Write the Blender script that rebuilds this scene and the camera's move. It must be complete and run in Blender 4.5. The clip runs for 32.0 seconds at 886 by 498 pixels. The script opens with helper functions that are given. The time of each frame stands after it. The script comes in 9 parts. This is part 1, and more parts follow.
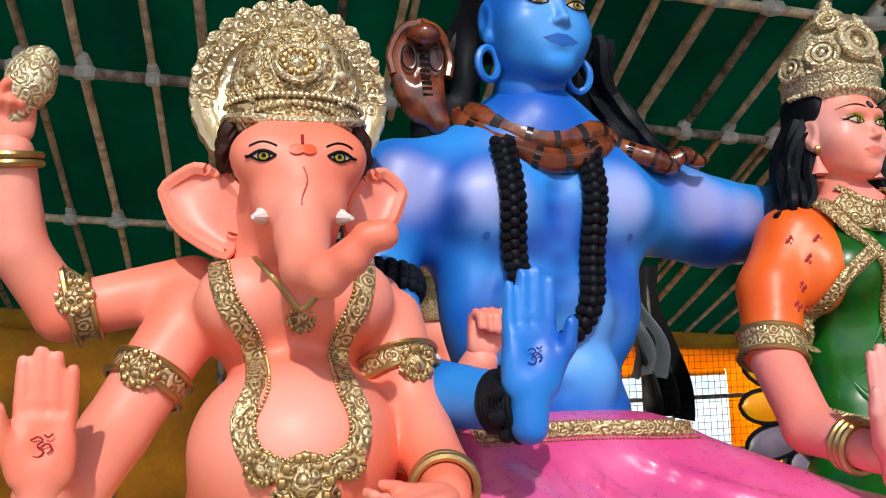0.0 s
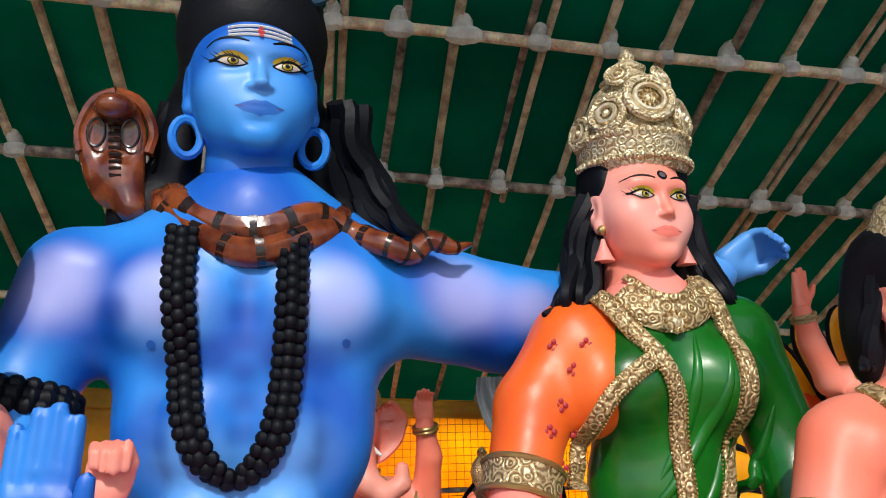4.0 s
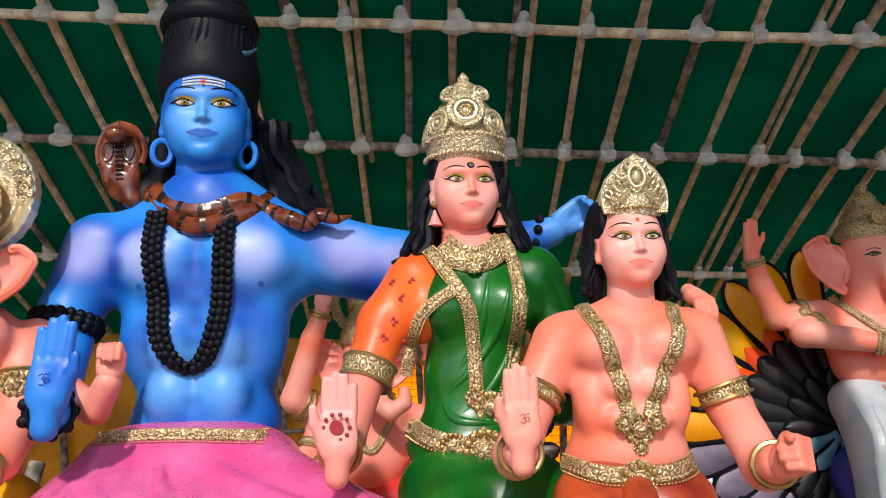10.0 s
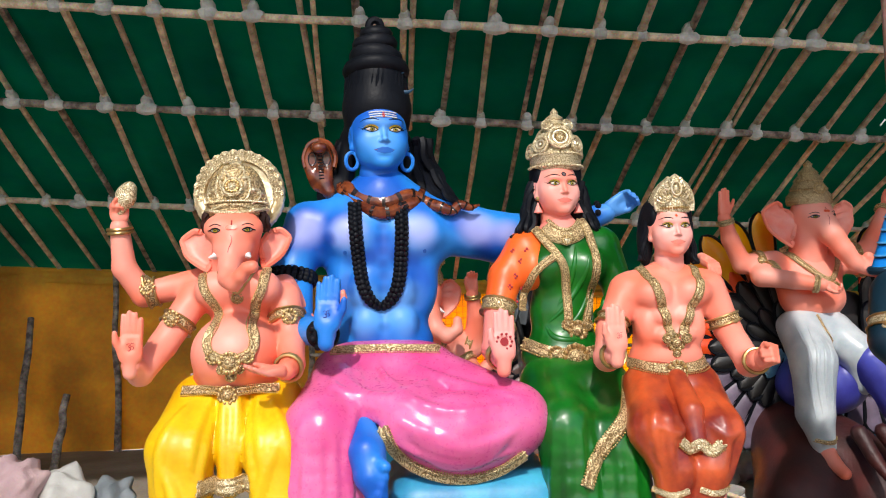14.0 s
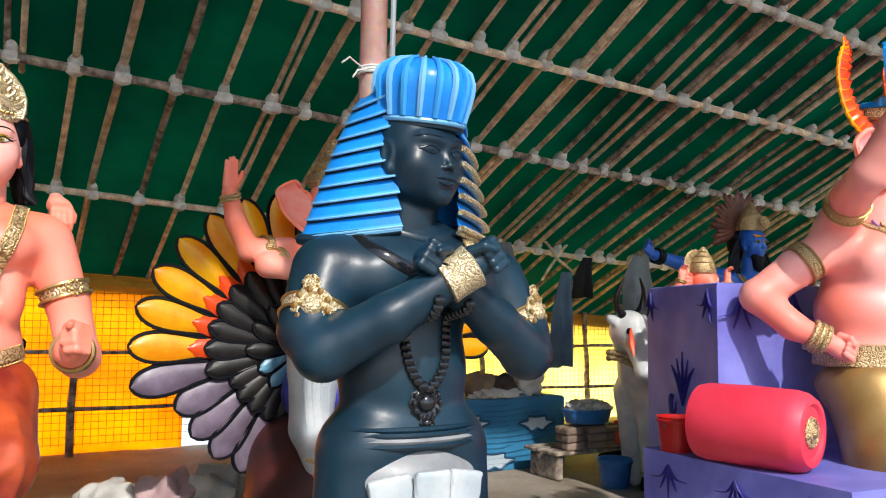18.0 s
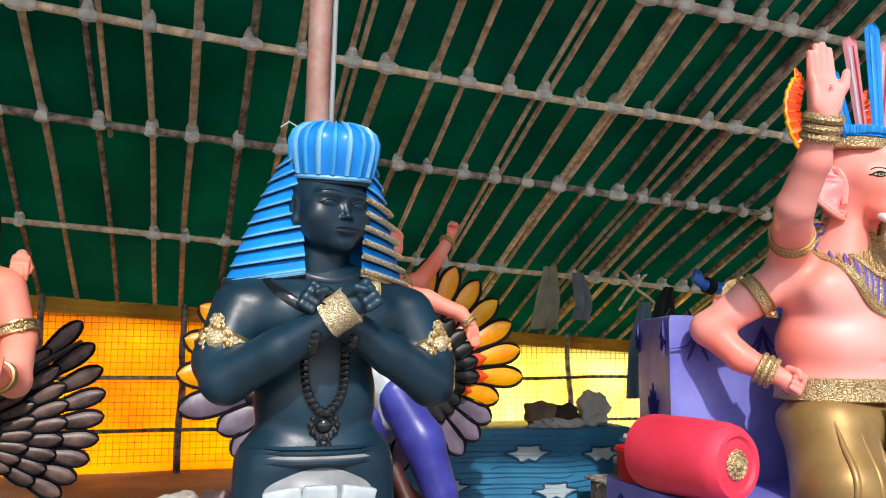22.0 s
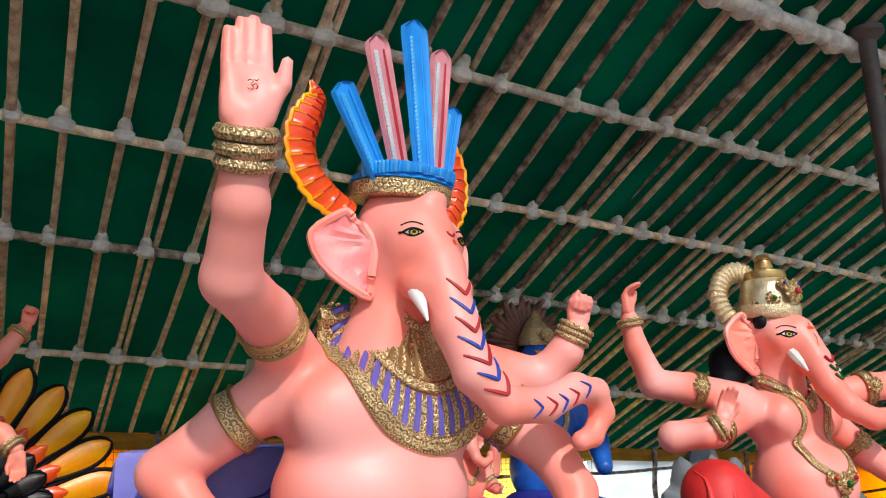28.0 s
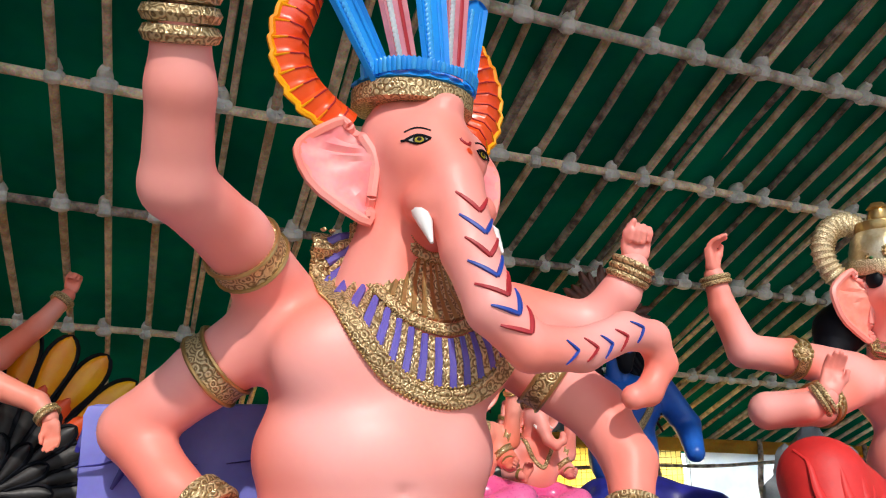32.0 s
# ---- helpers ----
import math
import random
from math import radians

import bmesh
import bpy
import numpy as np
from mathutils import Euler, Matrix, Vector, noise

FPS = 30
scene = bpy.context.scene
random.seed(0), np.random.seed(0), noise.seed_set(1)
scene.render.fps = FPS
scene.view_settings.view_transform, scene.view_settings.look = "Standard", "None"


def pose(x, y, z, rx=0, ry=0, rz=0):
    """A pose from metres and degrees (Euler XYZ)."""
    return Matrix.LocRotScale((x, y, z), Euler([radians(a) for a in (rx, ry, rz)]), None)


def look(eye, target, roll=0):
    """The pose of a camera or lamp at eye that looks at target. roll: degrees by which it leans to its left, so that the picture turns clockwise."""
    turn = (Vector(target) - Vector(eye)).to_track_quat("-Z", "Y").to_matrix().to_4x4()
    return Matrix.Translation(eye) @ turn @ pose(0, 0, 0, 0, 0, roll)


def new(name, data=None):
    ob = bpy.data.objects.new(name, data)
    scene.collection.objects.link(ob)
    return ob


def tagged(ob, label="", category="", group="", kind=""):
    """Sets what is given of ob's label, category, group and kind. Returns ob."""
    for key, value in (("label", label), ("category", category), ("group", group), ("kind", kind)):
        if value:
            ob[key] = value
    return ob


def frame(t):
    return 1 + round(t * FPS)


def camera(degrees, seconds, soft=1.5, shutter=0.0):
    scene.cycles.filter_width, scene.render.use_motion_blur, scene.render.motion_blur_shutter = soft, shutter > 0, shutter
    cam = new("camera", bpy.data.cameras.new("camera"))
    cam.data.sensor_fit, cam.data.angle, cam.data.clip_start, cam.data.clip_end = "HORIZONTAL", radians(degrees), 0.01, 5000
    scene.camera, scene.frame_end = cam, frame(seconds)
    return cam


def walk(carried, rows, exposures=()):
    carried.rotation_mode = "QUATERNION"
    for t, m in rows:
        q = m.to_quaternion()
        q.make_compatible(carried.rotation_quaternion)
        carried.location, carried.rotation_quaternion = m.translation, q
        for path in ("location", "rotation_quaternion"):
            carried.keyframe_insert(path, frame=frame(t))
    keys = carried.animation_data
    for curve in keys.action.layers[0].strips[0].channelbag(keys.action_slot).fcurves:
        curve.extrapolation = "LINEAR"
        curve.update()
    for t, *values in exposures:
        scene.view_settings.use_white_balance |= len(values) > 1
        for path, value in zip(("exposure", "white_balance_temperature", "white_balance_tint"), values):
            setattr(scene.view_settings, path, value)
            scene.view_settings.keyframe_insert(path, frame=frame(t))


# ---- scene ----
cam = camera(58.3, 32.0, soft=1.1)
METRES, EYE, TILT, LEAN, TURN = 12.0, 1.6, 7.5, 1.7, -14.0
ROWS = [
    (0.0, 0.0, 0.0, 0.0, 0.0, 0.0, -0.0),
    (0.5, 0.0064, 0.0074, 0.0026, 0.91, 0.27, 0.22),
    (1.0, 0.0151, 0.0135, 0.007, 1.17, 1.14, 0.15),
    (1.5, 0.0214, 0.0219, 0.0084, 1.82, 2.99, 0.04),
    (2.0, 0.0255, 0.0261, 0.0099, 2.76, 4.79, 0.36),
    (2.5, 0.0349, 0.0257, 0.0118, 5.49, 5.81, 0.23),
    (4.5, 0.0773, 0.0342, 0.0057, 3.92, 3.57, 0.56),
    (5.0, 0.0864, 0.0428, 0.0031, 2.39, 2.57, 0.57),
    (5.5, 0.0969, 0.0506, 0.001, 1.02, 1.88, 0.58),
    (6.0, 0.1041, 0.0565, -0.0014, 0.11, 1.37, 0.38),
    (6.5, 0.1149, 0.0606, -0.0037, 1.1, 0.98, 0.14),
    (7.0, 0.1274, 0.0603, -0.0064, 6.03, 0.87, -0.03),
    (7.5, 0.1328, 0.0553, -0.0084, 9.47, 1.07, 0.21),
    (8.0, 0.1315, 0.0441, -0.0069, 10.66, 1.18, 0.59),
    (8.5, 0.1299, 0.0274, -0.004, 10.73, 1.13, 0.97),
    (9.0, 0.1318, 0.0107, -0.0024, 11.67, 1.15, 1.16),
    (9.5, 0.1339, -0.0106, 0.0012, 12.99, 1.27, 1.16),
    (10.0, 0.1335, -0.0268, 0.0052, 13.17, 1.41, 1.58),
    (10.5, 0.1262, -0.0421, 0.0073, 13.18, 1.49, 1.44),
    (11.0, 0.1191, -0.061, 0.0098, 12.7, 0.5, 1.37),
    (11.5, 0.1162, -0.0772, 0.0119, 12.83, 0.52, 1.29),
    (12.0, 0.1162, -0.095, 0.0152, 12.9, -0.25, 1.52),
    (12.5, 0.1147, -0.1064, 0.0175, 13.01, -1.06, 2.27),
    (13.0, 0.1101, -0.1186, 0.02, 13.06, -1.31, 1.9),
    (13.5, 0.1033, -0.1333, 0.0229, 11.37, -1.9, 1.39),
    (14.0, 0.0995, -0.1455, 0.0235, 9.57, -3.68, 1.24),
    (14.5, 0.1027, -0.1466, 0.0214, 2.76, -4.84, 0.7),
    (15.0, 0.1087, -0.1405, 0.019, -3.55, -5.37, -0.11),
    (15.5, 0.1195, -0.1324, 0.0164, -8.05, -5.64, -1.07),
    (17.5, 0.1699, -0.0669, 0.0042, -17.13, -2.16, -4.16),
    (18.0, 0.191, -0.0495, -0.0002, -15.3, -2.01, -4.23),
    (18.5, 0.2109, -0.0346, -0.0043, -12.19, -1.55, -3.67),
    (19.0, 0.2257, -0.0183, -0.007, -8.33, -1.42, -2.75),
    (19.5, 0.2397, -0.0082, -0.0061, -3.68, -0.42, -2.94),
    (20.0, 0.2538, -0.0151, -0.0033, 1.19, -0.17, -2.2),
    (20.5, 0.2636, -0.0314, -0.001, 3.09, -0.09, -1.6),
    (21.0, 0.2624, -0.0513, 0.002, 3.11, 0.0, -1.25),
    (21.5, 0.2635, -0.0709, 0.0061, 0.19, -0.57, -1.55),
    (22.0, 0.2681, -0.0914, 0.0099, -3.95, -0.66, -2.87),
    (22.5, 0.2686, -0.1047, 0.014, -10.54, -0.4, -4.58),
    (23.0, 0.2628, -0.1136, 0.0161, -18.21, 0.27, -5.02),
    (23.5, 0.2662, -0.1146, 0.0214, -24.58, -0.49, -7.53),
    (24.0, 0.2814, -0.111, 0.0264, -28.24, 1.0, -8.61),
    (24.5, 0.2964, -0.105, 0.0274, -28.96, 1.61, -6.89),
    (26.5, 0.3718, -0.0488, 0.0213, -21.75, 1.31, -3.99),
    (27.0, 0.3883, -0.0304, 0.0196, -19.2, 1.96, -3.24),
    (27.5, 0.4026, -0.0103, 0.0197, -16.39, 4.33, -3.37),
    (28.0, 0.4192, 0.0045, 0.0188, -13.87, 5.83, -2.22),
    (28.5, 0.4354, 0.0181, 0.0213, -9.74, 8.6, -2.59),
    (29.0, 0.4422, 0.0309, 0.0231, -8.2, 11.2, -1.49),
    (29.5, 0.4436, 0.0487, 0.0236, -7.69, 14.45, -0.99),
    (30.0, 0.4435, 0.0612, 0.0238, -6.71, 16.09, -0.54),
    (30.5, 0.4442, 0.0636, 0.0225, -6.63, 16.35, -0.62),
    (31.0, 0.4453, 0.0594, 0.016, -6.88, 14.14, -1.78),
    (31.5, 0.4469, 0.0506, 0.0094, -6.89, 10.1, -2.25),
    (32.0, 0.4477, 0.0404, 0.005, -6.7, 5.25, -2.02),
]
walk(cam, [(t, pose(0, 0, EYE, TILT, LEAN, TURN) @ pose(METRES * x, METRES * y, METRES * z, 90 + pitch, roll, yaw)) for t, x, y, z, yaw, pitch, roll in ROWS],
     exposures=((0, .20), (4.5, .30), (9, .36), (12, .40), (13, .46), (15.5, .56), (17.5, .78), (19, .70), (20, .66), (21, .66), (23, .56), (24.5, .50), (27, .36), (28, .32), (30, .40), (32, .30)))

# ---- world, sun ----
SUN_AZ, SUN_EL = 9.0, 41.0   # the light travels towards +y and a little +x, from this height
world = bpy.data.worlds.new("world")
scene.world = world
world.use_nodes = True
wn, wl = world.node_tree.nodes, world.node_tree.links
sky = wn.new("ShaderNodeTexSky")
sky.sky_type, sky.sun_disc = "NISHITA", False
sky.sun_elevation, sky.sun_rotation = radians(SUN_EL), radians(180 + SUN_AZ)
wl.new(sky.outputs[0], wn["Background"].inputs[0])
wn["Background"].inputs[1].default_value = 0.12
sun = new("sun", bpy.data.lights.new("sun", "SUN"))
sun.data.energy, sun.data.angle, sun.data.color = 2.35, radians(1.2), (1.0, 0.95, 0.88)
sun.matrix_world = look((-4, -9, 9), (-4 + math.sin(radians(SUN_AZ)), -9 + math.cos(radians(SUN_AZ)), 9 - math.tan(radians(SUN_EL))))


# ---- materials ----
def rgb(h):
    """Linear colour from a hex string."""
    c = [int(h[i:i + 2], 16) / 255 for i in (0, 2, 4)]
    return tuple(x / 12.92 if x <= 0.04045 else ((x + 0.055) / 1.055) ** 2.4 for x in c)


def material(name, col, col2=None, rough=0.5, metal=0.0, big=3.0, fine=60.0, bump=0.1, fine_mix=0.12, coat=0.0, gloss=0.5, clear=0.0, each=0.0, soft=(0.36, 0.66, 4)):
    """Painted or raw surface: two tones in large clouds, fine grain, and relief."""
    m = bpy.data.materials.new(name)
    m.use_nodes = True
    n, l = m.node_tree.nodes, m.node_tree.links
    b = n["Principled BSDF"]
    tc = n.new("ShaderNodeTexCoord")
    n1 = n.new("ShaderNodeTexNoise")
    n1.inputs["Scale"].default_value, n1.inputs["Detail"].default_value = big, soft[2]
    n2 = n.new("ShaderNodeTexNoise")
    n2.inputs["Scale"].default_value, n2.inputs["Detail"].default_value = fine, 5
    l.new(tc.outputs["Object"], n1.inputs["Vector"])
    l.new(tc.outputs["Object"], n2.inputs["Vector"])
    ramp = n.new("ShaderNodeValToRGB")
    ramp.color_ramp.elements[0].position, ramp.color_ramp.elements[1].position = soft[0], soft[1]
    col2 = col2 or tuple(x * 0.8 for x in col)
    ramp.color_ramp.elements[0].color, ramp.color_ramp.elements[1].color = (*col2, 1), (*col, 1)
    l.new(n1.outputs["Fac"], ramp.inputs["Fac"])
    mix = n.new("ShaderNodeMix")
    mix.data_type, mix.blend_type = "RGBA", "OVERLAY"
    mix.inputs["Factor"].default_value = fine_mix
    l.new(ramp.outputs["Color"], mix.inputs["A"])
    l.new(n2.outputs["Color"], mix.inputs["B"])
    last = mix.outputs["Result"]
    if each:
        info, hsv, rng = n.new("ShaderNodeObjectInfo"), n.new("ShaderNodeHueSaturation"), n.new("ShaderNodeMapRange")
        rng.inputs["To Min"].default_value, rng.inputs["To Max"].default_value = 1 - each, 1 + each
        l.new(info.outputs["Random"], rng.inputs["Value"])
        l.new(rng.outputs["Result"], hsv.inputs["Value"])
        l.new(last, hsv.inputs["Color"])
        last = hsv.outputs["Color"]
    l.new(last, b.inputs["Base Color"])
    rr = n.new("ShaderNodeMapRange")
    rr.inputs["To Min"].default_value, rr.inputs["To Max"].default_value = rough * 0.8, min(1, rough * 1.25)
    l.new(n2.outputs["Fac"], rr.inputs["Value"])
    l.new(rr.outputs["Result"], b.inputs["Roughness"])
    b.inputs["Metallic"].default_value, b.inputs["Coat Weight"].default_value = metal, coat
    b.inputs["Specular IOR Level"].default_value = gloss
    if bump:
        bp = n.new("ShaderNodeBump")
        bp.inputs["Strength"].default_value, bp.inputs["Distance"].default_value = bump, 0.01
        l.new(n2.outputs["Fac"], bp.inputs["Height"])
        l.new(bp.outputs["Normal"], b.inputs["Normal"])
    if clear:
        tr, ms = n.new("ShaderNodeBsdfTranslucent"), n.new("ShaderNodeMixShader")
        l.new(last, tr.inputs["Color"])
        ms.inputs["Fac"].default_value = clear
        l.new(b.outputs[0], ms.inputs[1])
        l.new(tr.outputs[0], ms.inputs[2])
        l.new(ms.outputs[0], n["Material Output"].inputs["Surface"])
    return m


def embossed(name, col, dark, scale=72.0, rough=0.36):
    """Cast ornament in gold paint: scrolls and grains in relief, dark in the hollows of the casting."""
    m = bpy.data.materials.new(name)
    m.use_nodes = True
    n, l = m.node_tree.nodes, m.node_tree.links
    b = n["Principled BSDF"]
    tc, warp, vor, fine = n.new("ShaderNodeTexCoord"), n.new("ShaderNodeTexNoise"), n.new("ShaderNodeTexVoronoi"), n.new("ShaderNodeTexVoronoi")
    add, ang, sine, mul, add2 = n.new("ShaderNodeVectorMath"), n.new("ShaderNodeMath"), n.new("ShaderNodeMath"), n.new("ShaderNodeMath"), n.new("ShaderNodeMath")
    warp.inputs["Scale"].default_value = 30
    add.operation = "MULTIPLY_ADD"
    add.inputs[1].default_value = (0.014, 0.014, 0.014)
    l.new(tc.outputs["Object"], warp.inputs["Vector"])
    l.new(warp.outputs["Color"], add.inputs[0])
    l.new(tc.outputs["Object"], add.inputs[2])
    vor.inputs["Scale"].default_value, fine.inputs["Scale"].default_value = scale * 0.62, scale * 2.4
    l.new(add.outputs["Vector"], vor.inputs["Vector"])
    l.new(add.outputs["Vector"], fine.inputs["Vector"])
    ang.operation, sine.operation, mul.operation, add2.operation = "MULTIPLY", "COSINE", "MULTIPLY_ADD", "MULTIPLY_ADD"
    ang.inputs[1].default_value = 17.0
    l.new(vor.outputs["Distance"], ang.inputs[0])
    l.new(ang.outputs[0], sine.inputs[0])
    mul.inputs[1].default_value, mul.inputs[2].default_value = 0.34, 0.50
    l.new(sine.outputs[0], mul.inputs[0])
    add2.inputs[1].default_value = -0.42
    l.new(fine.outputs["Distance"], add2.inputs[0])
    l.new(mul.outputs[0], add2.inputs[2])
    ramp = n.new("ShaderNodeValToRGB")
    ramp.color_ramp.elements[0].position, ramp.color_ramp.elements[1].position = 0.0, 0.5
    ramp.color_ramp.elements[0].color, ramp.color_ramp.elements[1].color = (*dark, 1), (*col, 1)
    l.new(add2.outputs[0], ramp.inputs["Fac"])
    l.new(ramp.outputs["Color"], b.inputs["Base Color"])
    bp = n.new("ShaderNodeBump")
    bp.inputs["Strength"].default_value, bp.inputs["Distance"].default_value = 0.6, 0.005
    l.new(add2.outputs[0], bp.inputs["Height"])
    l.new(bp.outputs["Normal"], b.inputs["Normal"])
    b.inputs["Metallic"].default_value, b.inputs["Roughness"].default_value = 0.5, rough
    return m


SKIN = material("pink skin paint", (0.95, 0.37, 0.285), (0.94, 0.215, 0.125), rough=0.46, big=4, soft=(0.34, 0.68, 0.5), bump=0.02, fine_mix=0.04)
SKIN2 = material("pale pink skin paint", (0.95, 0.41, 0.37), (0.94, 0.255, 0.19), rough=0.45, big=3.5, soft=(0.34, 0.68, 0.5), bump=0.02, fine_mix=0.04)
FACEPINK = material("pale pink face paint", (0.95, 0.42, 0.355), (0.94, 0.29, 0.21), rough=0.42, big=7, bump=0.02, fine_mix=0.04, soft=(0.40, 0.62, 0.5))
BLUE = material("blue skin paint", (0.022, 0.27, 0.82), (0.006, 0.11, 0.56), rough=0.42, big=4.5, soft=(0.38, 0.62, 0.5), bump=0.02, fine_mix=0.05)


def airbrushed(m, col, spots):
    """Soft sprayed patches of a second paint that shade the form: (place in the object, radius)."""
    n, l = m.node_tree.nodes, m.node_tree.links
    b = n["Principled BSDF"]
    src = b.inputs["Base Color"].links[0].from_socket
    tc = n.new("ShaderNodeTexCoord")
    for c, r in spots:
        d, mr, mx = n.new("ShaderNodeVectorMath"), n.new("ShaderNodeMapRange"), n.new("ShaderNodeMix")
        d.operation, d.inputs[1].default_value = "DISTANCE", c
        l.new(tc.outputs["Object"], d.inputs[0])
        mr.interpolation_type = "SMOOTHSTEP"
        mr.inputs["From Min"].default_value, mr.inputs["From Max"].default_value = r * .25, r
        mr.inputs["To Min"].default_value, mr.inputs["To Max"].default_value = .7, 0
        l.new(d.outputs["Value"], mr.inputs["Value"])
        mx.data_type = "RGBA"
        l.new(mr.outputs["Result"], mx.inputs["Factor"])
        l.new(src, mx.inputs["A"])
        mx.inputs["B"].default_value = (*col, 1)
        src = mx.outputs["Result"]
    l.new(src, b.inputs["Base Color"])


# Sprayed-on modelling: lavender highlights on the bulges, deep blue shade painted into the creases.
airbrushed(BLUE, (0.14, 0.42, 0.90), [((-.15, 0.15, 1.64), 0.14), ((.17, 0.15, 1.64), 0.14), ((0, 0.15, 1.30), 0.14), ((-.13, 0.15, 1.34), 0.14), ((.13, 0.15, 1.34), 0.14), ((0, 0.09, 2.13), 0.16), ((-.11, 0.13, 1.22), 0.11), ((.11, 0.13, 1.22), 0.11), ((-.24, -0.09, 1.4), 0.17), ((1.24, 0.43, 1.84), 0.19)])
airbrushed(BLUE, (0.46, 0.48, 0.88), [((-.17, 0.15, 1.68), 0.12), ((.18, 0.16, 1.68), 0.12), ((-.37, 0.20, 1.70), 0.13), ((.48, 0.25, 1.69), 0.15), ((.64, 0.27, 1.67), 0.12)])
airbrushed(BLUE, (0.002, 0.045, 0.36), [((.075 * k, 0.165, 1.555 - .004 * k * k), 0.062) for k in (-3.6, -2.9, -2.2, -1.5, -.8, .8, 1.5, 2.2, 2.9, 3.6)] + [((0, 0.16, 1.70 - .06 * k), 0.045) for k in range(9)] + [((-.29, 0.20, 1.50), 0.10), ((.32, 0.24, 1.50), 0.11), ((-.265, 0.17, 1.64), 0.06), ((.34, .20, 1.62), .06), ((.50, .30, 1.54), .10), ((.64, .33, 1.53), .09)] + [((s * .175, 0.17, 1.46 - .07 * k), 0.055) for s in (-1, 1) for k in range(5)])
BLACK = material("black hair paint", (0.007, 0.008, 0.012), (0.003, 0.004, 0.007), rough=0.5, fine=70, bump=0.12, gloss=0.16)
DARK = material("dark blue-grey statue paint", (0.010, 0.039, 0.066), (0.005, 0.020, 0.036), rough=0.36, big=4, bump=0.05, gloss=0.45)
BROWNHAIR = material("brown hair paint", (0.05, 0.012, 0.008), (0.02, 0.008, 0.006), rough=0.5, fine=80, bump=0.3, gloss=0.25)
EYEWHITE = material("eye white paint", (0.58, 0.50, 0.45), (0.50, 0.42, 0.38), rough=0.35, bump=0)
LIPBLUE = material("deep blue lip paint", (0.015, 0.16, 0.58), (0.01, 0.10, 0.48), rough=0.4, bump=0)
LIPLINE = material("dark lip line", (0.30, 0.05, 0.03), rough=0.5, bump=0)
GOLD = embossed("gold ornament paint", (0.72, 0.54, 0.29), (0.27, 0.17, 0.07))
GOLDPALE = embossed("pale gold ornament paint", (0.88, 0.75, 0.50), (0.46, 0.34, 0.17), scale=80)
GOLDBRIGHT = material("smooth bright gold paint", (0.90, 0.78, 0.54), (0.68, 0.53, 0.30), rough=0.3, metal=0.65, big=18, fine=70, bump=0.3)
GOLDPLAIN = material("plain gold paint", (0.58, 0.40, 0.17), (0.42, 0.26, 0.09), rough=0.32, metal=0.8, bump=0.15)
GOLDCLOTH = material("satin gold paint", (0.42, 0.26, 0.09), (0.30, 0.17, 0.05), rough=0.4, metal=0.45, big=5, bump=0.05)
GREENCLOTH = material("green sari paint", (0.005, 0.165, 0.012), (0.002, 0.075, 0.005), rough=0.3, big=5, bump=0.04, coat=0.3)
ORANGE = material("orange blouse paint", (0.90, 0.16, 0.02), (0.84, 0.11, 0.01), rough=0.4, big=6, bump=0.03)
PINKCLOTH = material("magenta dhoti paint", (0.86, 0.17, 0.40), (0.72, 0.07, 0.26), rough=0.28, big=4, bump=0.04, coat=0.4)
YELLOWCLOTH = material("yellow dhoti paint", (0.90, 0.60, 0.01), (0.80, 0.42, 0.0), rough=0.4, big=4, bump=0.03)
RUST = material("rust red dhoti paint", (0.62, 0.10, 0.025), (0.22, 0.02, 0.012), rough=0.32, big=7, bump=0.04, coat=0.3)
WHITECLOTH = material("pearl white dhoti paint", (0.62, 0.66, 0.68), (0.42, 0.48, 0.52), rough=0.3, big=5, bump=0.04)
REDCLOTH = material("red cloth", (0.78, 0.035, 0.030), (0.60, 0.02, 0.02), rough=0.55, big=6, bump=0.08)
NAVY = material("navy sash paint", (0.03, 0.03, 0.30), (0.015, 0.015, 0.16), rough=0.4, big=6)
FEATHERLINE = material("light blue relief lines", (0.06, 0.40, 0.84), (0.03, 0.30, 0.74), rough=0.3)
HEADBLUE = material("bright blue striped headcloth", (0.010, 0.30, 0.86), (0.01, 0.22, 0.70), rough=0.3, big=6, bump=0.05)
HEADLIGHT = material("pale blue edge paint", (0.25, 0.55, 0.80), (0.12, 0.42, 0.78), rough=0.35)
LIDPAINT = material("yellow eyelid paint", (0.44, 0.32, 0.012), (0.38, 0.22, 0.015), rough=0.4, bump=0)
MOON = material("dark sea-blue moon paint", (0.010, 0.07, 0.14), (0.005, 0.035, 0.08), rough=0.4, bump=0.03)
WHITE = material("white paint", (0.82, 0.82, 0.80), (0.70, 0.70, 0.70), rough=0.45)
PALM = material("red palm paint", (0.45, 0.02, 0.03), rough=0.5)
EYEY = material("yellow-green iris paint", (0.46, 0.36, 0.02), (0.30, 0.22, 0.015), rough=0.25)
LIP = material("lip pink paint", (0.88, 0.23, 0.17), (0.84, 0.19, 0.14), rough=0.4, bump=0)
ROSE = material("rose feather paint", (0.72, 0.30, 0.34), (0.60, 0.20, 0.25), rough=0.35, big=8)
ORANGERED = material("orange red wing paint", (0.86, 0.10, 0.01), (0.80, 0.06, 0.01), rough=0.3)
YELLOW = material("yellow feather paint", (0.92, 0.45, 0.0), (0.88, 0.28, 0.0), rough=0.35, big=5)
BLUESHELL = material("violet-blue throne fabric", (0.24, 0.25, 0.68), (0.13, 0.13, 0.50), rough=0.5, big=3, bump=0.05)
INK = material("dark blue ink lines", (0.02, 0.015, 0.20), rough=0.5)
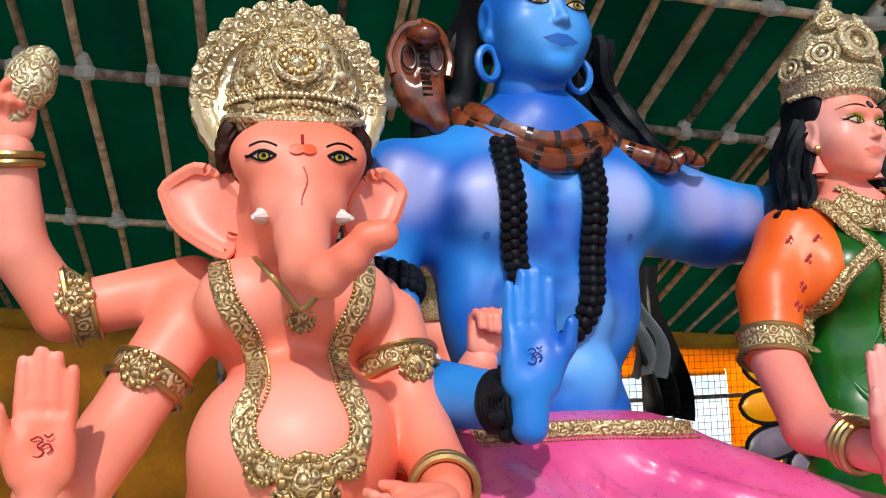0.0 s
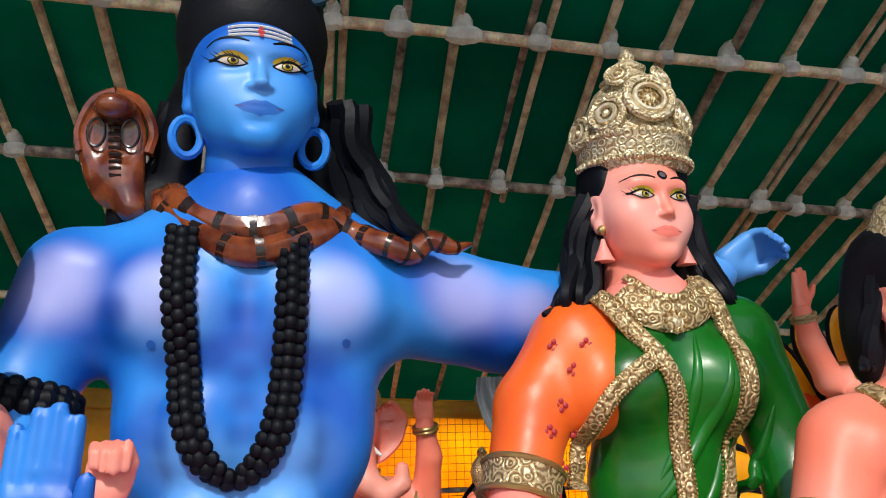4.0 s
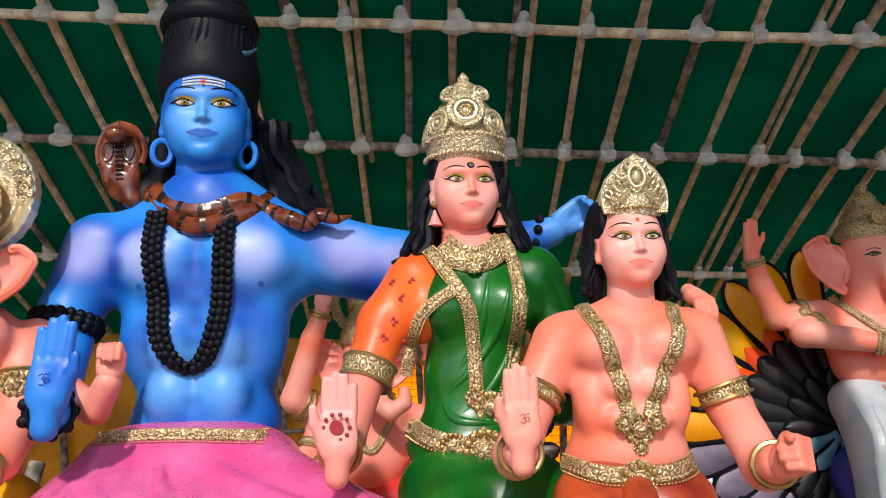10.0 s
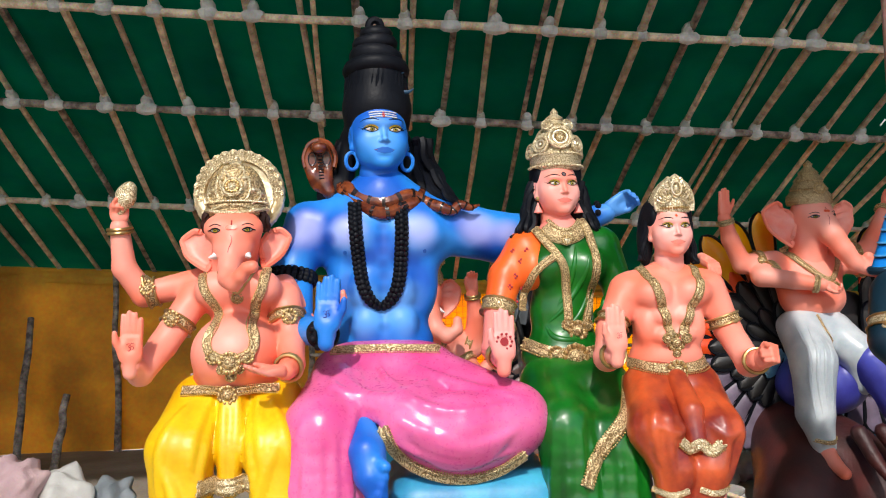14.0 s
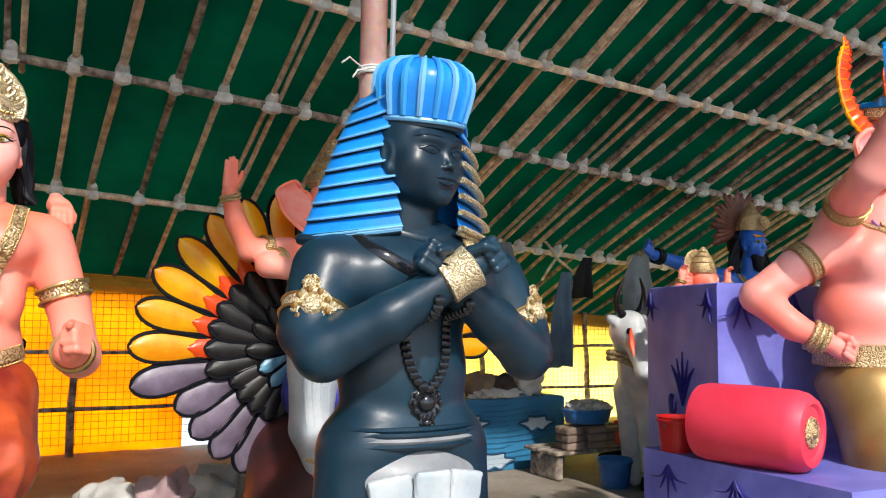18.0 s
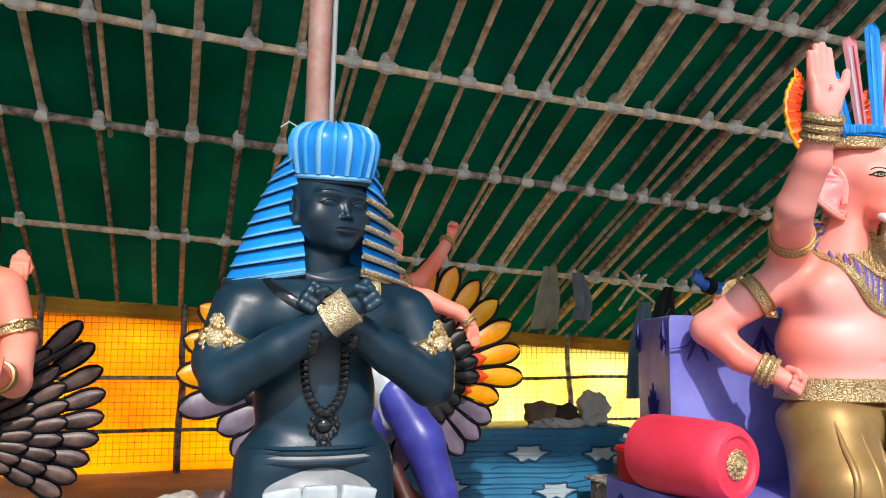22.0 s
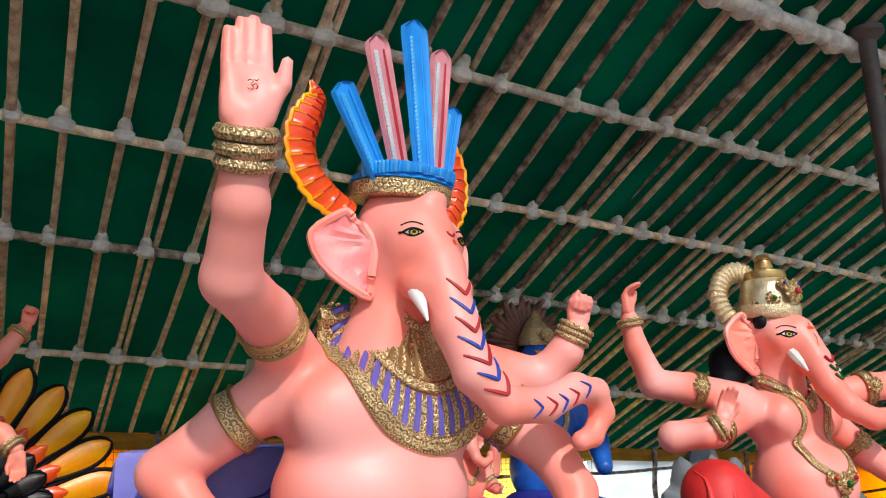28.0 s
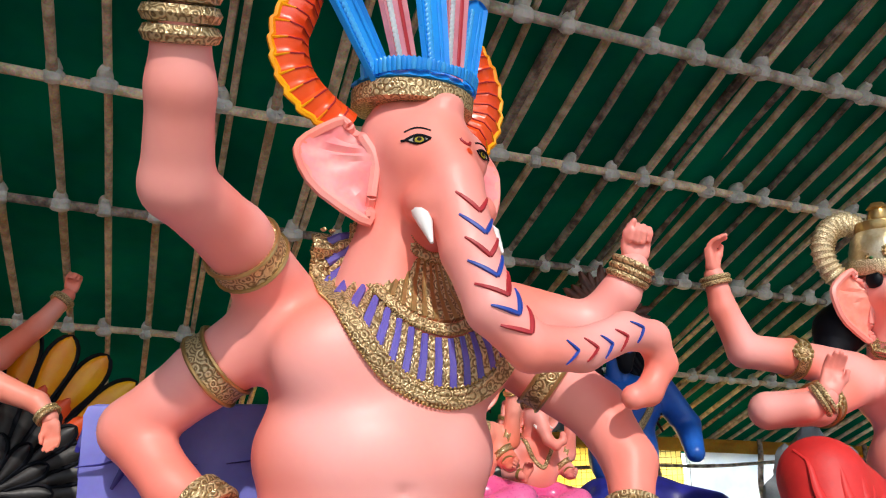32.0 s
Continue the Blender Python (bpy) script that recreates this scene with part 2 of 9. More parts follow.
SNAKE = material("brown snake paint", (0.28, 0.07, 0.02), (0.10, 0.02, 0.01), rough=0.2, big=20, coat=0.6)
SNAKEDARK = material("dark snake stripe", (0.02, 0.01, 0.008), rough=0.25)
MAGENTA = material("bolster pink-red fabric", (0.86, 0.05, 0.10), (0.78, 0.035, 0.07), rough=0.5, big=5, bump=0.05)
CLAY = material("raw plaster", (0.66, 0.65, 0.57), (0.46, 0.46, 0.41), rough=0.8, big=4, fine=40, bump=0.2, fine_mix=0.25)
BAMBOO = material("weathered bamboo", (0.78, 0.66, 0.50), (0.42, 0.31, 0.21), rough=0.8, big=11, fine=60, bump=0.6, fine_mix=0.7, each=0.3)
BEAMDARK = material("dark stained wood pole", (0.42, 0.35, 0.29), (0.10, 0.075, 0.065), rough=0.75, big=12, fine=60, bump=0.6, fine_mix=0.7, each=0.25)
DUSTY = material("dust-whitened bamboo", (0.66, 0.63, 0.57), (0.30, 0.25, 0.20), rough=0.85, big=9, fine=50, bump=0.6, fine_mix=0.6)
RAG = material("dusty white cloth tie", (0.74, 0.73, 0.70), (0.46, 0.46, 0.44), rough=0.9, big=9, fine=60, bump=0.5, fine_mix=0.4)
NETLINE = material("thin net line", (0.10, 0.07, 0.02), rough=0.7)
GREENTARP = material("dark green tarpaulin", (0.0013, 0.188, 0.117), (0.0009, 0.120, 0.078), rough=0.8, gloss=0.04, big=1.0, fine=8, bump=0.25, fine_mix=0.15, clear=0.45)
YELLOWTARP = material("yellow tarpaulin", (0.94, 0.53, 0.008), (0.84, 0.34, 0.004), rough=0.5, big=1.2, fine=14, bump=0.35, clear=0.62)
# paler than the yellow tarpaulin: overexposed outdoor light is put into its colour
PALETARP = material("glare-paled yellow mesh", (0.98, 0.86, 0.45), (0.95, 0.72, 0.22), rough=0.5, big=0.9, fine=14, bump=0.2, clear=0.8)
OCHRETARP = material("brown-yellow canvas", (0.70, 0.38, 0.03), (0.42, 0.20, 0.015), rough=0.75, big=1.5, fine=20, bump=0.3, fine_mix=0.3, clear=0.2)
WHITETARP = material("pale translucent sheet", (0.80, 0.83, 0.86), (0.65, 0.72, 0.80), rough=0.4, big=2, fine=10, bump=0.4, clear=0.6)
EARTH = material("trodden earth", (0.36, 0.31, 0.25), (0.22, 0.18, 0.14), rough=0.95, big=1.2, fine=30, bump=0.6, fine_mix=0.4)
RUSTPOLE = material("rust-stained steel pole", (0.30, 0.13, 0.10), (0.50, 0.33, 0.29), rough=0.55, big=3, fine=30, bump=0.3, fine_mix=0.4)
GREYPOLE = material("grey dirty steel", (0.11, 0.09, 0.085), (0.06, 0.05, 0.05), rough=0.5, big=3, fine=30, bump=0.3, fine_mix=0.5)
PVC = material("grey cable", (0.32, 0.36, 0.40), rough=0.5)
BOXBLUE = material("sea-blue painted plywood", (0.045, 0.24, 0.44), (0.03, 0.17, 0.34), rough=0.4, big=2.5, bump=0.06)
BASEBLUE = material("pale blue painted rock", (0.06, 0.42, 0.62), (0.03, 0.24, 0.46), rough=0.4, big=5)


# ---- modelling tools ----
def link(name, verts, faces, mats, index=None, sharp=40, parent=None, at=None):
    """One mesh object; with at, its origin goes there."""
    me = bpy.data.meshes.new(name)
    v = np.asarray(verts, dtype=float).reshape(-1, 3)
    o = np.zeros(3) if at is None else np.asarray(at, float)
    me.from_pydata((v - o).tolist(), [], faces)
    for m in mats:
        me.materials.append(m)
    if index is not None:
        me.polygons.foreach_set("material_index", index)
    me.polygons.foreach_set("use_smooth", [True] * len(me.polygons))
    if sharp:
        me.set_sharp_from_angle(angle=radians(sharp))
    me.update()
    ob = new(name, me)
    ob.location = o
    if parent is not None:
        ob.parent = parent
        ob.location = o - np.array(parent.location) if at is not None else -np.array(parent.location)
    return ob


def unit(v):
    v = np.asarray(v, float)
    return v / (np.linalg.norm(v) + 1e-12)


def side_axes(d):
    d = unit(d)
    a = unit(np.cross(d, (0, 0, 1) if abs(d[2]) < 0.9 else (0, 1, 0)))
    return a, np.cross(d, a)


def spline(pts, n):
    """Smooth curve through points of any width (Catmull-Rom), n points in all."""
    p = np.asarray(pts, float)
    p = np.vstack([2 * p[0] - p[1], p, 2 * p[-1] - p[-2]])
    out = []
    for s in np.linspace(0, len(p) - 3 - 1e-9, n):
        i = int(s)
        t = s - i
        a, b, c, d = p[i:i + 4]
        out.append(0.5 * (2 * b + (c - a) * t + (2 * a - 5 * b + 4 * c - d) * t * t + (3 * b - a - 3 * c + d) * t ** 3))
    return np.array(out)


def smin(a, b, k):
    h = np.maximum(k - np.abs(a - b), 0) / k
    return np.minimum(a, b) - h * h * k * 0.25


def field(q, P):
    """Distance of points P to one primitive q."""
    if q[0] == "c":
        a, b = np.array(q[1][:3]), np.array(q[2][:3])
        d = b - a
        t = np.clip(((P - a) @ d) / (d @ d + 1e-12), 0, 1)
        return np.sqrt((((P - a) - t[..., None] * d) ** 2).sum(-1)) - (q[1][3] + t * (q[2][3] - q[1][3]))
    c, r = np.array(q[1]), np.array(q[2])
    L = P - c
    if len(q) > 4 and q[4] is not None:
        L = L @ np.array(Euler([radians(x) for x in q[4]]).to_matrix())
    if q[0] == "b":
        e = np.abs(L) - r + 0.35 * r.min()
        return np.sqrt((np.maximum(e, 0) ** 2).sum(-1)) + np.minimum(e.max(-1), 0) - 0.35 * r.min()
    k0 = np.sqrt(((L / r) ** 2).sum(-1))
    k1 = np.sqrt(((L / r ** 2) ** 2).sum(-1))
    return k0 * (k0 - 1) / (k1 + 1e-9)


def bounds(q):
    if q[0] == "c":
        a, b = np.array(q[1]), np.array(q[2])
        return np.minimum(a[:3] - a[3], b[:3] - b[3]), np.maximum(a[:3] + a[3], b[:3] + b[3])
    r = np.array(q[2]) if len(q) <= 4 or q[4] is None else np.full(3, max(q[2]) * (1.5 if q[0] == "b" else 1))
    return np.array(q[1]) - r, np.array(q[1]) + r


def joined(prims, P):
    D = np.full(P.shape[:-1], 9.0)
    for q in prims:
        k = q[3]
        D = -smin(-D, field(("e", *q[1:]), P), k) if q[0] == "-" else smin(D, field(q, P), k)
    return D


def nets(prims, h):
    """A closed skin over smoothly joined primitives, on a grid of step h. Prims: ('c', (x,y,z,r), (x,y,z,r), blend),
    ('e' or 'b', centre, radii, blend, turn), ('-', ...) carves an ellipsoid."""
    bs = [bounds(q) for q in prims if q[0] != "-"]
    lo = np.min([b[0] for b in bs], 0) - 3 * h
    hi = np.max([b[1] for b in bs], 0) + 3 * h
    n = np.ceil((hi - lo) / h).astype(int) + 1
    ax = [lo[i] + h * np.arange(n[i]) for i in range(3)]
    D = np.full(n, 9.0, np.float32)
    for q in prims:
        b0, b1 = bounds(q)
        m = q[3] + 2 * h
        i0 = np.clip(np.floor((b0 - m - lo) / h).astype(int), 0, n - 1)
        i1 = np.clip(np.ceil((b1 + m - lo) / h).astype(int) + 1, 1, n)
        if (i1 <= i0).any():
            continue
        sl = tuple(slice(a, b) for a, b in zip(i0, i1))
        P = np.stack(np.meshgrid(*[ax[i][sl[i]] for i in range(3)], indexing="ij"), -1)
        D[sl] = -smin(-D[sl], field(("e", *q[1:]), P), q[3]) if q[0] == "-" else smin(D[sl], field(q, P), q[3])
    S = D < 0
    c = np.zeros(n - 1, np.int8)
    corner = [(i, j, k) for i in (0, 1) for j in (0, 1) for k in (0, 1)]
    for i, j, k in corner:
        c += S[i:n[0] - 1 + i, j:n[1] - 1 + j, k:n[2] - 1 + k]
    act = np.argwhere((c > 0) & (c < 8))
    idx = np.full(n - 1, -1, int)
    idx[tuple(act.T)] = np.arange(len(act))
    V, W = np.zeros((len(act), 3)), np.zeros(len(act))
    for a in corner:
        for ax3 in range(3):
            if a[ax3]:
                continue
            b = list(a)
            b[ax3] = 1
            da, db = D[tuple((act + a).T)], D[tuple((act + b).T)]
            cross = (da < 0) != (db < 0)
            t = np.where(cross, da / np.where(cross, da - db, 1), 0)
            p = np.array(a, float) + t[:, None] * np.eye(3)[ax3]
            V += p * cross[:, None]
            W += cross
    V = lo + h * (act + V / W[:, None])
    F = []
    for x in range(3):
        y, z = (x + 1) % 3, (x + 2) % 3
        s0 = [slice(1, -1)] * 3
        s1 = [slice(1, -1)] * 3
        s0[x], s1[x] = slice(0, -1), slice(1, None)
        e = np.argwhere(S[tuple(s0)] != S[tuple(s1)])
        off = np.ones(3, int)
        off[x] = 0
        e = e + off
        ey, ez = np.eye(3, dtype=int)[y], np.eye(3, dtype=int)[z]
        q = np.stack([idx[tuple((e - o).T)] for o in (ey + ez, ez, 0 * ey, ey)], 1)
        ins = S[tuple(e.T)]
        q[~ins] = q[~ins][:, ::-1]
        F.append(q)
    F = np.vstack(F)
    return V, F[(F >= 0).all(1)]


class Sculpt:
    """Gathers surfaces of several paints into ONE mesh."""

    def __init__(self):
        self.v, self.f, self.i, self.mats, self.n, self.xf, self.shift = [], [], [], [], 0, None, (0, 0, 0)

    def add(self, v, f, mat):
        v = np.asarray(v, float).reshape(-1, 3)
        if self.xf is not None:
            v = v @ self.xf[:3, :3].T + self.xf[:3, 3]
        v = v + np.asarray(self.shift)
        if mat not in self.mats:
            self.mats.append(mat)
        k = self.mats.index(mat)
        self.v.append(v)
        self.f.extend([tuple(int(x) + self.n for x in q) for q in f])
        self.i.extend([k] * len(f))
        self.n += len(v)

    def skin(self, prims, mat, h=0.014):
        self.add(*nets(prims, h), mat)

    def tube(self, pts, r, mat, n=8, flat=1.0, up=None, closed=False, smooth=0):
        """A rod along points; r one radius or one each; flat squeezes it along up."""
        p = np.asarray(pts, float)
        r = np.full(len(p), r, float) if np.isscalar(r) else np.asarray(r, float)
        if smooth:
            pr = spline(np.c_[p, r], smooth)
            p, r = pr[:, :3], pr[:, 3]
        T = np.gradient(p, axis=0) if not closed else np.roll(p, -1, 0) - np.roll(p, 1, 0)
        V = []
        a = side_axes(T[0])[0]
        for i in range(len(p)):
            d = unit(T[i])
            if up is not None:
                u = np.asarray(up[i] if np.ndim(up) > 1 else up, float)
                b = unit(u - (u @ d) * d)
                a = np.cross(b, d)
            else:
                a = unit(a - (a @ d) * d)
                b = np.cross(d, a)
            for j in range(n):
                w = 2 * math.pi * j / n
                V.append(p[i] + r[i] * (math.cos(w) * a + flat * math.sin(w) * b))
        m = len(p)
        F = [(i * n + j, i * n + (j + 1) % n, (i + 1) % m * n + (j + 1) % n, (i + 1) % m * n + j) for i in range(m if closed else m - 1) for j in range(n)]
        if not closed:
            F += [tuple(range(n - 1, -1, -1)), tuple(range((m - 1) * n, m * n))]
        self.add(V, F, mat)

    def ring(self, c, axis, R, r, mat, n=28, m=8, oval=1.0):
        a, b = side_axes(axis)
        w = np.linspace(0, 2 * math.pi, n, endpoint=False)
        self.tube([np.asarray(c) + R * (math.cos(t) * a + oval * math.sin(t) * b) for t in w], r, mat, m, closed=True)

    def ball(self, c, r, mat, n=10, m=7, turn=None):
        """An ellipsoid of radii r."""
        r = np.full(3, r, float) if np.isscalar(r) else np.asarray(r, float)
        V = [(0, 0, 1)] + [(math.sin(math.pi * i / m) * math.cos(2 * math.pi * j / n), math.sin(math.pi * i / m) * math.sin(2 * math.pi * j / n), math.cos(math.pi * i / m)) for i in range(1, m) for j in range(n)] + [(0, 0, -1)]
        V = np.array(V) * r
        if turn is not None:
            V = V @ np.array(Euler([radians(x) for x in turn]).to_matrix()).T
        F = [(0, 1 + j, 1 + (j + 1) % n) for j in range(n)]
        F += [(1 + i * n + j, 1 + (i + 1) * n + j, 1 + (i + 1) * n + (j + 1) % n, 1 + i * n + (j + 1) % n) for i in range(m - 2) for j in range(n)]
        e = len(V) - 1
        F += [(e, e - n + (j + 1) % n, e - n + j) for j in range(n)]
        self.add(V + np.asarray(c, float), F, mat)

    def lathe(self, c, prof, mat, n=32, axis=(0, 0, 1), wave=0.0, lobes=0, oval=1.0):
        """Turned shape: prof is (radius, height) up the axis; lobes ripple it."""
        d = unit(axis)
        a = unit(np.cross((0, 1, 0) if abs(d[1]) < 0.9 else (1, 0, 0), d))
        b = np.cross(d, a)
        V = [np.asarray(c) + h * d + r * (1 + wave * math.cos(lobes * w)) * (math.cos(w) * a + oval * math.sin(w) * b) for r, h in prof for w in np.linspace(0, 2 * math.pi, n, endpoint=False)]
        m = len(prof)
        F = [(i * n + j, i * n + (j + 1) % n, (i + 1) * n + (j + 1) % n, (i + 1) * n + j) for i in range(m - 1) for j in range(n)]
        F += [tuple(range(n - 1, -1, -1)), tuple(range((m - 1) * n, m * n))]
        self.add(V, F, mat)

    def petal(self, base, way, face, length, width, thick, mat, tip=0.6, n=10, curl=0.0, rim=None):
        """A leaf or feather with a rounded outline, thick in its middle; rim adds a border line."""
        d = unit(way)
        f = unit(np.asarray(face, float) - (np.asarray(face, float) @ d) * d)
        s = np.cross(d, f)
        rows = []
        for u in np.linspace(0, 1, n):
            t = 1 - (1 - u) ** 1.5
            w = width * 0.5 * max(0.0, math.sin(math.pi * min(1, 0.08 + 0.92 * t ** (0.7 + tip)))) ** 0.5
            rows.append((np.asarray(base) + d * length * t + f * curl * length * t * t, max(w, 0.002)))
        V, F = [], []
        for p, w in rows:
            V += [p - s * w, p - s * w * 0.5 + f * thick, p + f * thick * 1.2, p + s * w * 0.5 + f * thick, p + s * w, p - f * thick * 0.6]
        for i in range(n - 1):
            F += [(i * 6 + j, i * 6 + (j + 1) % 6, i * 6 + 6 + (j + 1) % 6, i * 6 + 6 + j) for j in range(6)]
        F += [(5, 4, 3, 2, 1, 0), tuple(range((n - 1) * 6, n * 6))]
        self.add(V, F, mat)
        if rim is not None:
            edge = [p - s * w + f * thick * 0.3 for p, w in rows] + [p + s * w + f * thick * 0.3 for p, w in rows[::-1]]
            self.tube(edge, thick * 0.5 + 0.002, rim, 5)

    def beads(self, pts, r, mat, gap=None, n=7):
        """Balls in a row along a curve."""
        p = np.asarray(pts, float)
        L = np.r_[0, np.cumsum(np.linalg.norm(np.diff(p, axis=0), axis=1))]
        for s in np.arange(0, L[-1], gap or 2 * r):
            self.ball([np.interp(s, L, p[:, i]) for i in range(3)], r, mat, n, 5)

    def done(self, name, label, category, at, **more):
        ob = link(name, np.vstack(self.v), self.f, self.mats, self.i, at=at)
        return tagged(ob, label, category, **more)


def on_skin(prims, pts, way, lift=0.0):
    """Points laid onto a sculpted surface along a direction."""
    p, w = np.asarray(pts, float).copy(), unit(way)
    p = p - w * 0.6
    best, least = p.copy(), np.full(len(p), 9.0)
    for _ in range(60):
        d = joined(prims, p)
        near = np.abs(d) < least
        best[near], least[near] = p[near], np.abs(d)[near]
        p = p + w * np.clip(d, -0.01, 0.25)[:, None] * 0.9
    return best - w * lift


def limb(*pts, k=0.03):
    """A chain of tapered capsules through (x, y, z, r)."""
    return [("c", a, b, k if i == 0 else k * .4) for i, (a, b) in enumerate(zip(pts, pts[1:]))]


def decal(S, prims, mat, outline, way=(0, 1, 0), lift=0.002, rings=3):
    """A painted patch on a skin: an outline of points (about its middle), laid onto the skin."""
    o = np.asarray(outline, float)
    c = o.mean(0)
    P = np.vstack([c[None]] + [c + (o - c) * (i + 1) / rings for i in range(rings)])
    P = on_skin(prims, P, way, lift)
    n = len(o)
    F = [(0, 1 + j, 1 + (j + 1) % n) for j in range(n)]
    F += [(1 + i * n + j, 1 + (i + 1) * n + j, 1 + (i + 1) * n + (j + 1) % n, 1 + i * n + (j + 1) % n) for i in range(rings - 1) for j in range(n)]
    S.add(P, F, mat)


def almond(c, w, h, slant=0.0, n=14):
    out = []
    for t in np.linspace(0, 2 * math.pi, n, endpoint=False):
        x, z = math.cos(t) * w, math.sin(t) * h * (0.55 + 0.45 * abs(math.sin(t)))
        out.append((c[0] + x, c[1], c[2] + z + slant * x))
    return out


def disk(c, r, n=10, rz=None):
    return [(c[0] + r * math.cos(t), c[1], c[2] + (rz or r) * math.sin(t)) for t in np.linspace(0, 2 * math.pi, n, endpoint=False)]


def frame_at(c, size, yaw=0.0, pitch=0.0, roll=0.0):
    """Local frame of a head or hand: 1 unit is size metres."""
    return np.array(Matrix.Translation(c) @ Euler((radians(pitch), radians(roll), radians(yaw))).to_matrix().to_4x4() @ Matrix.Scale(size, 4))


def human_head(S, c, size, skin, yaw=0, pitch=0, roll=0, brow=BLACK, eye=EYEY, lips=None, white=EYEWHITE, tilak=None, lashes=True, iris=True, wide=1.06):
    """A face, chin to hairline 1 unit high, looking to -y; the eye line at 0."""
    q = [("e", (0, .08, .16), (.41, .49, .49), .05), ("e", (0, -.055, -.11), (.385, .365, .41), .16), ("e", (0, -.115, -.36), (.305, .265, .245), .20)]
    q += [("e", (0, -.350, .125), (.26, .065, .055), .12), ("e", (0, -.315, -.35), (.16, .085, .11), .12), ("e", (0, -.310, -.53), (.115, .085, .08), .13)]
    q += [("c", (0, -.375, .075, .026), (0, -.480, -.165, .036), .05), ("e", (0, -.484, -.178), (.046, .040, .035), .025), ("c", (0, .1, -.45, .285), (0, .2, -1.15, .31), .06)]
    for s in (-1, 1):
        q += [("e", (s * .215, -.225, -.165), (.145, .14, .15), .14), ("-", (s * .172, -.455, .0), (.105, .070, .050), .08), ("e", (s * .172, -.315, .0), (.105, .10, .062), .03)]
        q += [("e", (s * .050, -.435, -.196), (.034, .042, .027), .025)]
        q += [("e", (s * .405, .04, -.05), (.05, .11, .19), .03), ("-", (s * .455, .0, -.03), (.03, .06, .11), .02), ("e", (s * .41, .0, -.21), (.045, .05, .07), .03)]
    q += [("c", (-.145, -.360, -.334, .012), (-.03, -.400, -.314, .021), .03), ("c", (.145, -.360, -.334, .012), (.03, -.400, -.314, .021), .03), ("c", (-.03, -.403, -.314, .022), (.03, -.403, -.314, .022), .025)]
    q += [("c", (-.075, -.383, -.374, .024), (.075, -.383, -.374, .024), .03), ("-", (0, -.445, -.343), (.12, .03, .004), .014), ("-", (0, -.455, -.45), (.08, .04, .022), .06)]
    S.xf = frame_at(c, size, yaw, pitch, roll) @ np.diag((wide, 1.0, 1.0, 1.0))
    S.skin(q, skin, 0.0165)
    if lips:
        decal(S, q, lips, [(x, 0, z) for x, z in ((-.155, -.338), (-.09, -.314), (-.035, -.292), (0, -.299), (.035, -.292), (.09, -.314), (.155, -.338), (.10, -.380), (0, -.404), (-.10, -.380))], lift=.004)
        S.tube(on_skin(q, [(x, 0, -.343 + .25 * x * x) for x in np.linspace(-.155, .155, 11)], (0, 1, 0), .004), .006 * np.sin(np.linspace(.3, 2.84, 11)), LIPLINE, 4)
    for s in (-1, 1):
        if iris:
            decal(S, q, LIDPAINT, almond((s * .174, 0, .034), .100, .046, s * .10), lift=.003)
            decal(S, q, white, almond((s * .172, 0, -.004), .084, .031, s * .06), lift=.006)
            decal(S, q, brow, disk((s * .170, 0, .0), .038, 14, .031), lift=.009)
            decal(S, q, eye, disk((s * .170, 0, -.003), .030, 12, .025), lift=.012)
            decal(S, q, brow, disk((s * .170, 0, -.001), .016), lift=.015)
            decal(S, q, white, disk((s * .170 + .012, 0, .010), .006, 6), lift=.018)
        up = on_skin(q, [(s * (.078 + .225 * t), 0, -.008 + .042 * math.sin(math.pi * min(1, t * 1.12)) + .024 * t) for t in np.linspace(0, 1, 12)], (0, 1, 0), .005)
        S.tube(up, np.linspace(.007, .013, 12), brow if iris else skin, 5)
        if iris:
            lo = on_skin(q, [(s * (.085 + .195 * t), 0, -.008 - .036 * math.sin(math.pi * t) + .018 * t) for t in np.linspace(0, 1, 9)], (0, 1, 0), .004)
            S.tube(lo, .0065, brow, 4)
            bw = on_skin(q, [(s * (.075 + .25 * t), 0, .125 + .055 * math.sin(math.pi * (.15 + .72 * t))) for t in np.linspace(0, 1, 10)], (0, 1, 0), .001)
            S.tube(bw, .011 * np.sin(np.linspace(.4, 3.0, 10)) + .002, brow, 5)
            if lashes:
                for t in np.linspace(.25, 1, 7):
                    a = up[int(t * 11)]
                    S.tube([a, a + np.array((s * (.015 + .045 * t), -.012, .028))], [.005, .0015], brow, 4)
    if not iris:   # carved lids, brows and lips without paint
        for s in (-1, 1):
            S.tube(on_skin(q, [(s * (.08 + .20 * t), 0, -.01 - .036 * math.sin(math.pi * t)) for t in np.linspace(0, 1, 9)], (0, 1, 0), .004), .010, skin, 6)
            S.tube(on_skin(q, [(s * (.07 + .25 * t), 0, .115 + .05 * math.sin(math.pi * (.15 + .72 * t))) for t in np.linspace(0, 1, 10)], (0, 1, 0), .0), .020 * np.sin(np.linspace(.4, 2.9, 10)), skin, 6)
            S.tube(on_skin(q, [(s * (.075 + .225 * t), 0, .0 + .045 * math.sin(math.pi * min(1, t * 1.1))) for t in np.linspace(0, 1, 10)], (0, 1, 0), .006), .014, skin, 6)
        for z, w, r in ((-.306, .14, .022), (-.372, .11, .030)):
            S.tube(on_skin(q, [(x, 0, z + .6 * x * x * (1 if z < -.35 else -1)) for x in np.linspace(-w, w, 9)], (0, 1, 0), .004), r * np.sin(np.linspace(.35, 2.8, 9)), skin, 7)
    if tilak:
        tilak(S, q)
    S.xf = None
    return q


